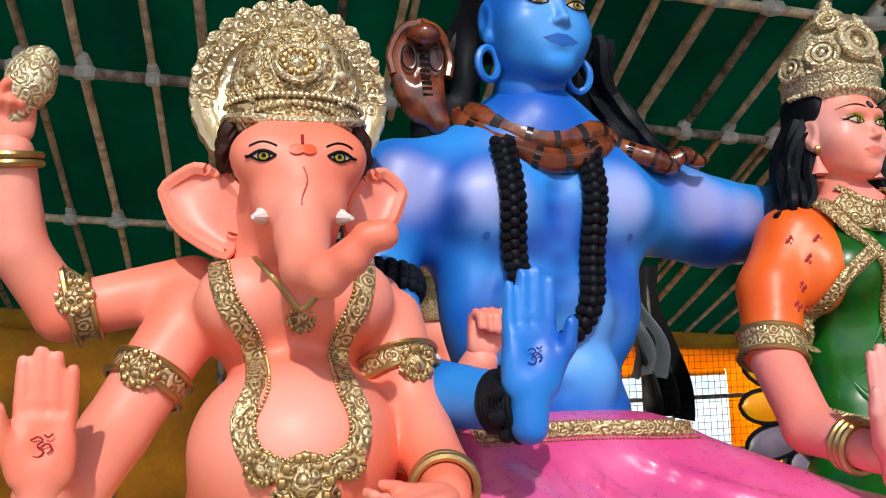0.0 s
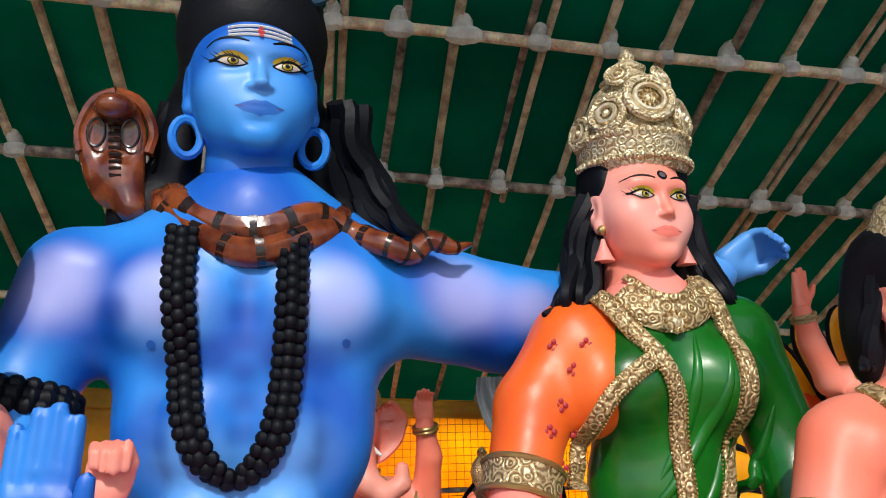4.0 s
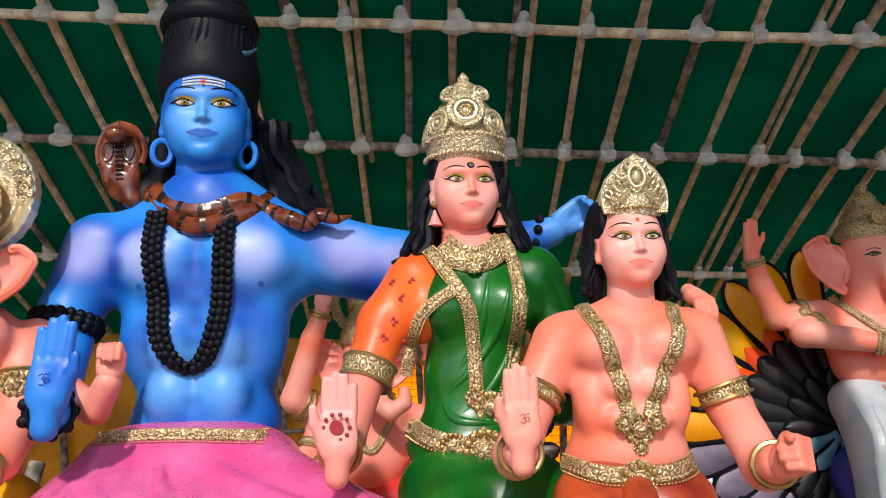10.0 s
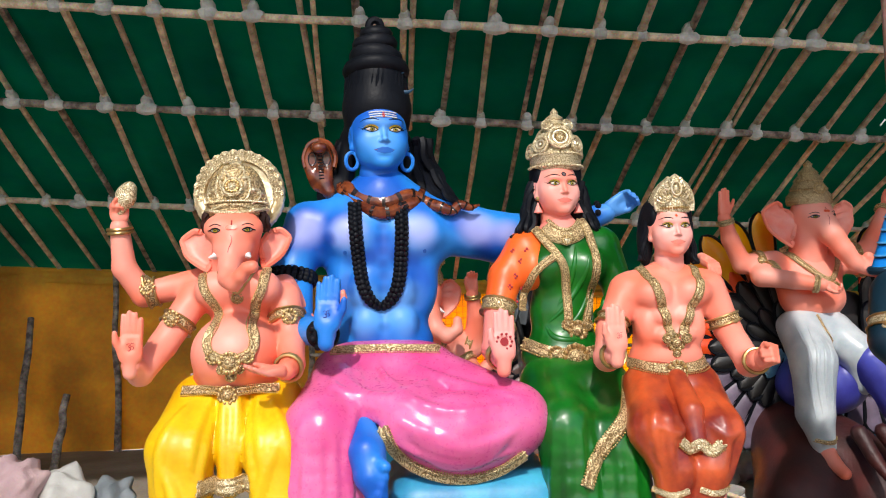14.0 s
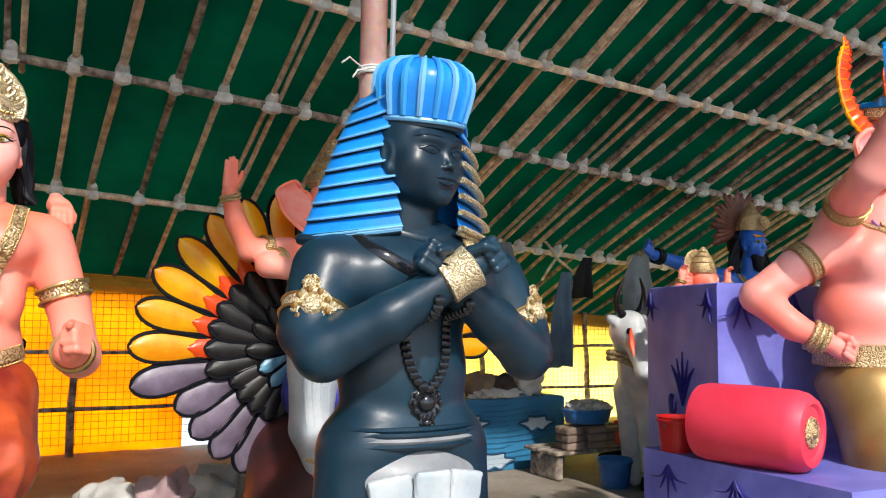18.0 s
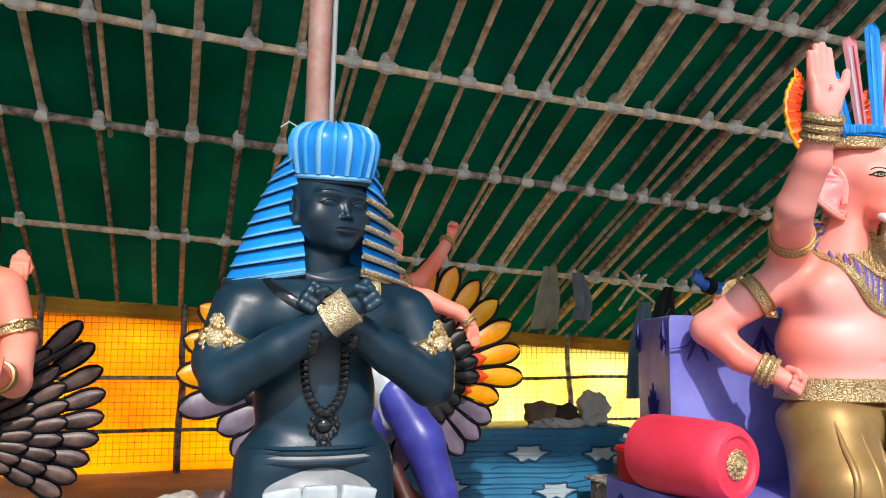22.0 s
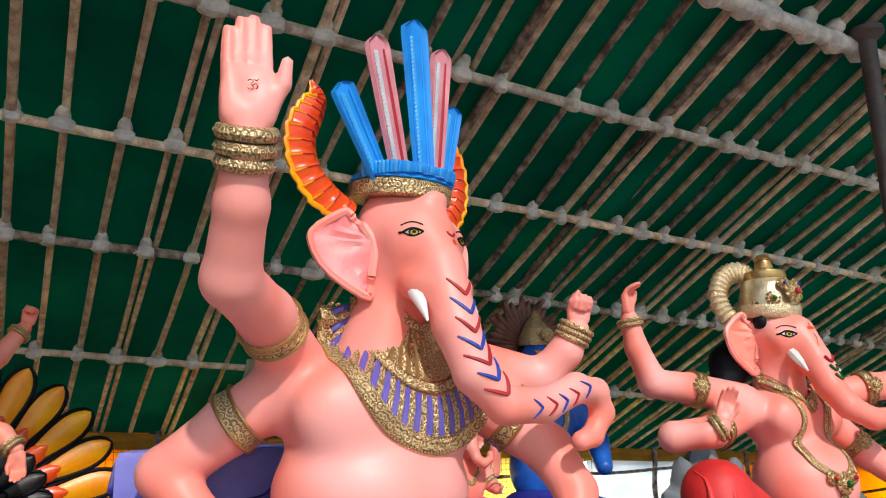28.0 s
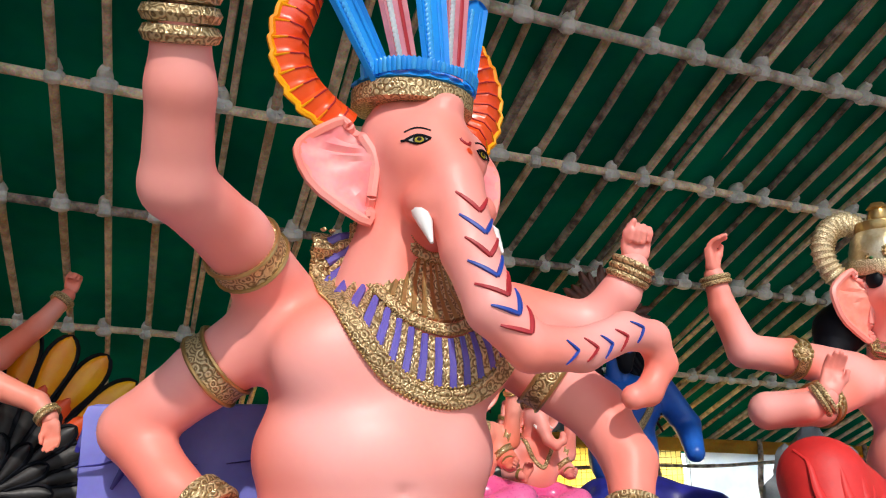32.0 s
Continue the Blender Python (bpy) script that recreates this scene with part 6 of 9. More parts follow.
# ---- statues: the standing row ----
def pharaoh():
    S = Sculpt()
    b = [("e", (3.42, 1.48, 1.58), (.31, .17, .19), .05), ("e", (3.27, 1.38, 1.58), (.14, .08, .11), .07), ("e", (3.57, 1.38, 1.58), (.14, .08, .11), .07), ("e", (3.40, 1.48, 1.25), (.25, .16, .3), .1), ("e", (3.40, 1.48, 1.02), (.28, .18, .1), .08)]
    b += limb((3.43, 1.50, 1.74, .09), (3.18, 1.49, 1.66, .09), k=.07) + limb((3.43, 1.50, 1.74, .09), (3.68, 1.49, 1.66, .09), k=.07)
    aL = [(3.09, 1.47, 1.60, .122), (3.01, 1.40, 1.40, .105), (3.03, 1.33, 1.33, .096), (3.21, 1.22, 1.44, .082), (3.42, 1.13, 1.585, .060)]
    aR = [(3.78, 1.47, 1.59, .122), (3.87, 1.41, 1.39, .105), (3.86, 1.36, 1.31, .096), (3.66, 1.27, 1.43, .082), (3.42, 1.21, 1.58, .060)]
    b += limb(*aL, k=.06) + limb(*aR, k=.06)
    b += limb((3.25, 1.48, .95, .17), (3.20, 1.47, .5, .15), (3.20, 1.5, .05, .11), k=.08) + limb((3.56, 1.48, .95, .17), (3.60, 1.47, .5, .15), (3.60, 1.5, .05, .11), k=.08)
    S.skin(b, DARK, .014)
    fist(S, (3.45, 1.115, 1.605), .19, DARK, (.80, -.12, .55), 1)
    fist(S, (3.385, 1.185, 1.60), .19, DARK, (-.82, -.20, .50), -1)
    human_head(S, (3.43, 1.435, 2.034), .315, DARK, yaw=20, pitch=-1, iris=False, wide=1.22)
    hx, hy = 3.44, 1.45
    # fluted crown
    prof = [(.150, -.012), (.160, -.006), (.163, .022), (.160, .026), (.170, .08), (.178, .13), (.178, .165), (.165, .20), (.13, .228), (.075, .245), (.004, .248)]
    S.lathe((hx, hy, 2.148), prof[:4], DARK, 40, (0, -.18, 1))
    S.lathe((hx, hy, 2.148), prof[3:], HEADBLUE, 72, (0, -.18, 1), .022, 18)
    for i in range(18):
        w = 2 * math.pi * i / 18
        P = [(hx + 1.026 * r * math.cos(w), hy - .18 * h + 1.026 * r * math.sin(w), 2.148 + h + .18 * r * math.sin(w)) for r, h in prof[3:10]]
        S.tube(P, [.010, .012, .013, .013, .012, .010, .005], FEATHERLINE if i % 2 else HEADLIGHT, 6)
    S.ring((hx, hy - .004, 2.163), (0, -.18, 1), .159, .010, HEADLIGHT, 40, 7)
    S.skin([("e", (hx, 1.57, 2.08), (.18, .11, .27), .05), ("e", (hx, 1.60, 1.88), (.28, .07, .16), .1)], HEADBLUE, .018)
    # striped lappets: lapped bands, each with a pale edge and a dark groove below
    for s, wide, gilt in ((-1, .405, False), (1, .335, True)):
        rows, cols, bands = [], 13, 9
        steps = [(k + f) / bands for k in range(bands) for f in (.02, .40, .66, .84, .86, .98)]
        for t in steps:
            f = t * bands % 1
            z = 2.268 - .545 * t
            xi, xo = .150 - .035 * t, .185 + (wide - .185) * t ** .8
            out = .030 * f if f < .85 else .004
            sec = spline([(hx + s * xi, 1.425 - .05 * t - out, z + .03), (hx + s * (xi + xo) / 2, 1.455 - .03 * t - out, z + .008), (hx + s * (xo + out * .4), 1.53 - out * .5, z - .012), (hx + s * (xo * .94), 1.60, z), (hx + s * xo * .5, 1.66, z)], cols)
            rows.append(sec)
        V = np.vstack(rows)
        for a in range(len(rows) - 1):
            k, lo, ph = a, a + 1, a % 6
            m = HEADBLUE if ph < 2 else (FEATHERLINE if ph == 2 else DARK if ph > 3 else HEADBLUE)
            quad = [(a * cols + j, a * cols + j + 1, lo * cols + j + 1, lo * cols + j) for j in range(cols - 1)]
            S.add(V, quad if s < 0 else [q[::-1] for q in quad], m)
            if ph == 3:
                S.tube(rows[a], .0045, HEADLIGHT, 6)
                if gilt and k > 17:
                    S.tube(rows[a][:7] + np.array((0, -.012, .006)), .017, GOLDPALE, 8, flat=.7)
        S.tube(rows[-1], .020 if s < 0 else .012, DARK, 8)
        S.tube(rows[-1][:8] + np.array((0, -.012, 0)), .010, HEADLIGHT if s < 0 else GOLDPALE, 6)
    # broad collar, bead chain, pendant in glossy black
    S.mats.append(BLACKGLOSS)
    garland(S, b, [(3.16, 1, 1.75), (3.22, 1, 1.67), (3.32, 1, 1.61), (3.43, 1, 1.59), (3.54, 1, 1.61)], .045, BLACKGLOSS, n=30, bead=False)
    garland(S, b, [(3.62, 1, 1.74), (3.60, 1, 1.67), (3.55, 1, 1.62), (3.50, 1, 1.60)], .055, GOLDPALE, n=16)
    garland(S, b, [(3.25, 1, 1.78), (3.33, 1, 1.74), (3.43, 1, 1.72), (3.53, 1, 1.74), (3.6, 1, 1.78)], .03, DARK, n=20, bead=False)
    m = on_skin(b, spline([(3.33, 1, 1.5), (3.33, 1, 1.34), (3.355, 1, 1.25), (3.41, 1, 1.2), (3.465, 1, 1.25), (3.49, 1, 1.34), (3.49, 1, 1.5)], 40), (0, 1, 0), .008)
    S.beads(m, .021, BLACKGLOSS, .026, 7)
    boss(S, on_skin(b, [(3.41, 1, 1.15)], (0, 1, 0), .004)[0], (0, -1, 0), .062, BLACKGLOSS, 12)
    boss(S, on_skin(b, [(3.41, 1, 1.08)], (0, 1, 0), .004)[0], (0, -1, 0), .03, BLACKGLOSS, 8)
    # gold
    d = unit(np.array(aL[4][:3]) - aL[3][:3])
    S.lathe(np.array(aL[4][:3]) - d * .055, [(.068, 0), (.078, .006), (.074, .03), (.074, .09), (.078, .114), (.066, .12)], GOLDPALE, 30, d)
    for a, jw in ((aL, (-.5, -1, .2)), (aR, (.5, -1, .2))):
        armband(S, a[0], a[1], .75, .110, GOLDPALE, .024)
        c = np.array(a[0][:3]) * .3 + np.array(a[1][:3]) * .7
        j = unit(jw)
        boss(S, c + j * .104, j, .066, GOLDPALE, 9)
        boss(S, c + j * .104 + (0, .01, .075), j, .03, GOLDPALE, 7)
    # loin cloth
    w = [("e", (3.40, 1.48, .90), (.315, .215, .15), .04), ("e", (3.40, 1.36, .78), (.2, .12, .15), .08)]
    S.skin(w, PEARLGREY, .014)
    for s in (-1, 1):
        S.skin([("b", (3.40 + s * .13, 1.275, .80), (.075, .016, .12), .014, (0, s * 10, s * 16))], WHITECLOTH, .010)
    S.skin([("b", (3.385, 1.24, .75), (.065, .016, .19), .014, (6, 0, 0))], WHITECLOTH, .010)
    for x, h in ((-.055, .15), (-.02, .19), (.015, .19), (.05, .16)):
        S.tube([(3.385 + x, 1.232, .93), (3.385 + x * 1.1, 1.215, .75), (3.385 + x * 1.25, 1.205, .75 - h)], [.010, .014, .012], WHITECLOTH, 7)
    for k in range(4):
        S.lathe((3.40, 1.48, 1.0 + .018 * k), [(.305 - .006 * k, 0), (.316 - .006 * k, .009), (.305 - .006 * k, .018)], PEARLGREY if k == 1 else DARK, 40, oval=.68)
    for s, x in ((-1, 3.20), (1, 3.60)):
        for z in (.66, .42):
            S.ring((x, 1.47, z), (.1 * s, 0, 1), .165, .014, DARK, 28, 7)
    S.ball(on_skin(w, [(3.57, 1, .97)], (0, 1, 0))[0], (.035, .01, .02), PALM, 8, 6)
    S.done("pharaoh_statue", "standing dark statue with crossed arms, blue striped headcloth, gold bands", "statue", (3.40, 1.48, GROUND), group="statues in the shed")


PEARLGREY = material("grey pearl cloth paint", (0.34, 0.35, 0.36), (0.20, 0.21, 0.22), rough=0.4, big=6, bump=0.05)
BLACKGLOSS = material("glossy black ornament", (0.012, 0.014, 0.018), (0.006, 0.007, 0.009), rough=0.15, bump=0.2, coat=0.5)
VIOLET = material("violet enamel", (0.16, 0.13, 0.50), (0.08, 0.06, 0.36), rough=0.3)


def chevrons(S, skin, path, mats, n, w, way):
    """V-shaped strokes along the trunk."""
    P = spline(path, n)
    for i in range(n):
        d = unit(P[min(i + 1, n - 1)] - P[max(i - 1, 0)])
        a = unit(np.cross(d, way))
        for s in (-1, 1):
            line = [P[i] + d * w * .35, P[i] + s * a * w * .5 - d * w * .15, P[i] + s * a * w - d * w * .65]
            S.tube(on_skin(skin, spline(line, 6), way, .002), np.array([.006, .007, .007, .006, .005, .003]) * w / .05, mats[i % len(mats)], 5)


def ganesh_standing():
    S = Sculpt()
    b = [("e", (5.96, 1.28, 1.75), (.32, .21, .2), .05), ("e", (5.94, 1.27, 1.49), (.325, .265, .23), .10), ("e", (5.93, 1.28, 1.30), (.315, .245, .12), .08), ("e", (5.80, 1.15, 1.74), (.16, .105, .125), .08), ("e", (6.13, 1.15, 1.74), (.16, .105, .125), .08), ("-", (5.94, 1.0, 1.405), (.02, .03, .016), .02)]
    up = [(5.68, 1.30, 1.90, .10), (5.53, 1.11, 2.02, .086), (5.385, .93, 2.085, .080), (5.375, .80, 2.26, .070), (5.362, .72, 2.42, .054)]
    fl = [(5.66, 1.30, 1.82, .105), (5.50, 1.39, 1.70, .092), (5.33, 1.48, 1.56, .084), (5.43, 1.37, 1.42, .066), (5.54, 1.27, 1.345, .050)]
    fr = [(6.32, 1.28, 1.80, .11), (6.57, 1.17, 1.60, .085), (6.61, 1.08, 1.46, .072), (6.55, .99, 1.30, .05)]
    br = [(6.38, 1.33, 1.90, .09), (6.62, 1.27, 1.85, .075), (6.69, 1.20, 1.95, .06), (6.72, 1.17, 2.03, .048)]
    for a in (up, fl, fr, br):
        b += limb(*a, k=.06)
    S.skin(b, SKIN2, .014)
    S.xf = np.array(Matrix.Translation((6.04, 1.23, 0)) @ Euler((0, 0, radians(14))).to_matrix().to_4x4() @ Matrix.Translation((-6.07, -1.23, 0)))
    h = [("e", (6.06, 1.23, 2.34), (.155, .16, .17), .05), ("e", (6.07, 1.13, 2.24), (.13, .11, .13), .07), ("e", (5.985, 1.12, 2.30), (.06, .06, .065), .06), ("e", (6.17, 1.12, 2.30), (.06, .06, .065), .06), ("c", (6.05, 1.25, 2.15, .12), (6.0, 1.28, 1.9, .15), .08)]
    h += limb((6.055, 1.10, 2.33, .088), (6.05, 1.02, 2.18, .082), (6.05, .95, 1.99, .072), (6.08, .90, 1.84, .066), (6.17, .865, 1.745, .060), (6.32, .84, 1.745, .055), (6.47, .83, 1.80, .050), (6.58, .835, 1.79, .045), (6.62, .84, 1.72, .040), (6.57, .85, 1.645, .036), (6.51, .85, 1.63, .034), k=.04)
    h += [("e", (5.99, 1.06, 2.13), (.05, .06, .05), .04), ("e", (6.16, 1.06, 2.13), (.05, .06, .05), .04), ("e", (6.075, 1.08, 2.43), (.05, .05, .03), .05)]
    S.skin(h, SKIN2, .0105)
    elephant_face(S, h, [(5.95, 2.295), (6.165, 2.295)], .028, way=(.25, 1, 0))
    S.tube(on_skin(h, [(6.075 + .02 * math.cos(t), .8, 2.30 - .012 * math.sin(t)) for t in np.linspace(0, math.pi, 9)], (0, 1, 0), .002), .004, PALM, 5)
    decal(S, h, ORANGERED, disk((6.075, 1, 2.265), .010), lift=.003)
    for s in (-1, 1):
        S.tube([(6.06 + s * .085, 1.07, 2.12), (6.06 + s * .108, 1.0, 2.06), (6.06 + s * .112, .965, 2.0)], [.024, .019, .004], WHITE, 9)
    chevrons(S, h, [(6.05, .5, 2.10), (6.05, .5, 1.98), (6.07, .5, 1.88), (6.12, .5, 1.79)], [PALM, NAVYINK], 7, .05, (.0, 1, 0))
    chevrons(S, h, [(6.25, .5, 1.735), (6.36, .5, 1.755), (6.47, .5, 1.80)], [NAVYINK, PALM], 5, .03, (0, 1, 0))
    flat_ear(S, (5.915, 1.19, 2.27), (5.725, 1.27, 2.27), (5.905, 1.20, 2.10), (5.835, 1.25, 2.385), SKIN2, EARROSE, .024, 9)
    flat_ear(S, (6.225, 1.20, 2.28), (6.39, 1.26, 2.30), (6.27, 1.20, 2.11), (6.31, 1.25, 2.40), SKIN2, EARROSE, .024, 8)
    # headdress
    c = np.array((6.06, 1.23, 2.47))
    S.lathe(c, [(.165, -.02), (.178, -.015), (.180, .03), (.168, .04)], GOLD, 40, (.0, -.12, 1))
    S.lathe(c, [(.165, .035), (.180, .04), (.168, .058), (.14, .075), (.02, .09)], HEADBLUE, 40, (0, -.12, 1), .03, 20)
    for x0, x1, zt, w, m, lean in ((-.14, -.33, 2.775, .085, HEADBLUE, 0), (-.075, -.20, 2.975, .085, ROSE, .02), (0, -.065, 3.06, .095, HEADBLUE, .02), (.075, .075, 3.0, .075, ROSE, .03), (.14, .17, 2.82, .07, HEADBLUE, .05)):
        a = np.array((6.06 + x0, 1.10 + abs(x0) * .5, 2.51))
        t = np.array((6.06 + x1, 1.03 + lean + abs(x1) * .3, zt))
        feather_plank(S, a, t, w * 1.25, m, FEATHERLINE if m is HEADBLUE else WHITECLOTH)
    for i in range(40):   # pressed leaves standing round the band, pale blue at the foot of the feathers
        w = math.pi * (1.02 + .96 * i / 39)
        o = np.array((math.cos(w), math.sin(w), 0))
        S.petal(c + o * .176 + (0, -.012, .036), o * .15 + np.array((0, -.1, 1)), o, .026 + .02 * abs(math.cos(w)), .026, .005, HEADBLUE if i % 3 else FEATHERLINE, .7, 6)
    # ribbed crests curving up on both sides: a flat, tapering blade of lapped plates
    for s in (-1, 1):
        P = spline([(6.06 + s * .185, 1.26, 2.39), (6.06 + s * .275, 1.29, 2.45), (6.06 + s * .335, 1.31, 2.54), (6.06 + s * .345, 1.32, 2.65), (6.06 + s * .305, 1.32, 2.75), (6.06 + s * .285, 1.32, 2.80), (6.06 + s * .315, 1.32, 2.855)], 61)
        W = np.interp(np.arange(61), [0, 10, 34, 46, 54, 60], [.066, .090, .088, .064, .040, .006])
        T = np.gradient(P, axis=0)
        V, F = [], []
        for k in range(61):
            t = unit(T[k])
            side = np.array((t[2], 0, -t[0])) * s   # towards the outer edge
            saw = 1 + .16 * (k % 4) / 3.0
            th = .018 * (1 + .8 * (k % 4) / 3.0) * (W[k] / .10) + .003
            V += [P[k] + side * W[k] * saw * .62, P[k] + side * W[k] * .25 + (0, -th, 0), P[k] - side * W[k] * .2 + (0, -th * 1.15, 0), P[k] - side * W[k] * .62, P[k] + (0, th, 0)]
        F = [(k * 5 + c, k * 5 + (c + 1) % 5, (k + 1) * 5 + (c + 1) % 5, (k + 1) * 5 + c) for k in range(60) for c in range(5)]
        S.add(V, F if s > 0 else [q[::-1] for q in F], ORANGERED)
        edge = np.array([V[k * 5] for k in range(61)])
        S.tube(edge, .009 * (W / .10) + .002, YELLOW, 6)
        for k in range(3, 58, 4):
            S.tube([V[k * 5], V[k * 5 + 1]], [.005, .002], YELLOW, 5)
            S.tube([V[k * 5 + 1], V[k * 5 + 2], V[k * 5 + 3]], .0026, PALM, 5)
    S.xf = None
    hand(S, (5.36, .715, 2.445), .305, SKIN2, (-.02, .02, 1), (0, -1, .05), 1, spread=.0)
    palm_sign(S, (5.36, .676, 2.54), PALM, .55)
    fist(S, (5.55, 1.255, 1.335), .17, SKIN2, (.75, -.5, -.45), 1)
    fist(S, (6.545, .975, 1.285), .17, SKIN2, (-.75, -.35, -.40), -1)
    hand(S, (6.725, 1.165, 2.055), .18, SKIN2, (.15, -.05, 1), (-.3, -1, 0), -1, curl=.8)
    # gold
    for a, i, t, R in ((up, 0, .75, .095), (fl, 0, .8, .098), (fr, 0, .5, .10)):
        armband(S, a[i], a[i + 1], t, R, GOLD, .028, None, .03, b)
    bangle(S, up[3], up[4], .82, .062, GOLD, .021, 3, 1.02)
    bangle(S, fl[3], fl[4], .75, .066, GOLD, .015, 3)
    bangle(S, fr[2], fr[3], .85, .066, GOLD, .015, 3)
    bangle(S, br[2], br[3], .8, .058, GOLD, .012, 3)
    # broad collar: rim, two bands of slats
    full = b + [("c", (6.05, 1.25, 2.15, .12), (6.0, 1.28, 1.9, .15), .08)]
    n0 = np.array((6.05, 1, 2.17))
    rim = spline([(5.78, 1, 2.08), (5.785, 1, 1.86), (5.90, 1, 1.68), (6.07, 1, 1.61), (6.22, 1, 1.68), (6.315, 1, 1.86), (6.33, 1, 2.08)], 46)
    sc = lambda k: n0 + (rim - n0) * k
    garland(S, full, sc(.97)[::5], .055, GOLD, n=60, lift=.008)
    garland(S, full, sc(.66)[::5], .032, GOLD, n=50, lift=.012)
    garland(S, full, sc(.30)[::5], .03, GOLD, n=40, lift=.012)
    for ka, kb, m2 in ((.70, .92, VIOLET), (.33, .62, GOLDPLAIN)):
        for i in range(1, 45):
            P = on_skin(full, [sc(ka)[i], sc((ka + kb) / 2)[i], sc(kb)[i]], (0, 1, 0), .006)
            S.tube(P, [.009, .013, .013], m2 if i % 2 else GOLD, 6, flat=.6, up=(0, -1, 0))
    # belt and dhoti
    S.lathe((5.93, 1.275, 1.225), [(.318, 0), (.332, .006), (.328, .03), (.328, .08), (.331, .104), (.315, .11)], GOLD, 60, (0, 0, 1), oval=.80)
    cl = [("e", (5.93, 1.27, 1.13), (.325, .26, .14), .05)] + limb((5.77, 1.20, 1.08, .20), (5.70, 1.06, .84, .205), (5.67, 1.10, .50, .18), (5.67, 1.18, .25, .14), (5.67, 1.2, .1, .1), k=.08) + limb((6.12, 1.22, 1.08, .19), (6.17, 1.13, .78, .185), (6.18, 1.18, .25, .14), (6.18, 1.2, .1, .1), k=.08)
    S.skin(cl, GOLDCLOTH, .016)
    drape = limb((6.14, 1.0, 1.18, .05), (6.31, .93, 1.04, .10), (6.49, .87, .87, .125), (6.66, .86, .66, .13), (6.74, .88, .40, .11), k=.08)
    S.skin(drape, GOLDCLOTH, .014)
    folds(S, drape + cl, [[(6.14 + .012 * i, 1, 1.21 - .025 * i), (6.29 + .010 * i, 1, 1.11 - .04 * i), (6.48 + .006 * i, 1, .98 - .055 * i), (6.68 - .01 * i, 1, .80 - .07 * i)] for i in range(-1, 6)], GOLDCLOTH, .012)
    folds(S, cl, [[(5.66, 1, 1.15), (5.62, 1, .95), (5.58, 1, .7)], [(5.75, 1, 1.12), (5.72, 1, .9), (5.70, 1, .6)], [(5.86, 1, 1.1), (5.85, 1, .9), (5.80, 1, .6)]], GOLDCLOTH, .016)
    for k in range(11):
        z = 1.19 - .075 * k
        S.skin([("b", (6.03 + .004 * k, .985, z), (.042, .014, .038), .01)], WHITE if k % 2 else PALM, .008)
        S.skin([("b", (5.945 - .002 * k, .985, z), (.038, .014, .038), .01)], HEADBLUE if k % 3 == 1 else WHITE, .008)
    for x in (5.67, 6.18):
        S.skin(limb((x, 1.2, .12, .09), (x, 1.1, -.02, .08), (x - .02, .92, -.04, .06), k=.05), SKIN2, .014)
    S.done("elephant_headed_statue", "standing pink elephant-headed statue with feather headdress and gold dhoti, hand raised", "statue", (5.93, 1.2, GROUND), group="statues in the shed")


NAVYINK = material("royal blue paint strokes", (0.01, 0.06, 0.42), rough=0.4)


def feather_plank(S, a, t, w, mat, line):
    """A flat upright feather with raised rims, a notched pointed tip and a pressed leaf pattern between."""
    d, L = unit(t - a), np.linalg.norm(t - a)
    f = unit(np.array((0, -1, 0)) + d * d[1])
    s = np.cross(d, f)
    prof = [(0, .72), (.3, .84), (.7, .95), (.90, 1.0), (.945, .95), (.985, .42), (1.0, .06)]
    V, F = [], []
    for q, k in prof:
        p, hw = a + d * L * q, w * .5 * k
        V += [p - s * hw, p - s * hw * .86 + f * .015, p - s * hw * .62 + f * .006, p + f * .009, p + s * hw * .62 + f * .006, p + s * hw * .86 + f * .015, p + s * hw, p - f * .014]
    m = len(prof)
    for i in range(m - 1):
        F += [(i * 8 + j, i * 8 + (j + 1) % 8, i * 8 + 8 + (j + 1) % 8, i * 8 + 8 + j) for j in range(8)]
    F += [tuple(range(7, -1, -1)), tuple(range(8 * m - 8, 8 * m))]
    S.add(V, F, mat)
    n = max(8, int(L / .017))
    for i in range(n):   # a row of small lapped leaves pressed along one side
        q = .05 + .83 * i / n
        p = a + d * L * q + f * .009 - s * w * .12
        S.petal(p, unit(d - .35 * s), f, .020, w * .20, .0035, line, .6, 5)
    S.tube([a + d * L * .04 + s * w * .16 + f * .009, a + d * L * .5 + s * w * .18 + f * .010, a + d * L * .9 + s * w * .18 + f * .010], [.006, .007, .004], PALM if line is WHITECLOTH else mat, 6, flat=.5, up=f)


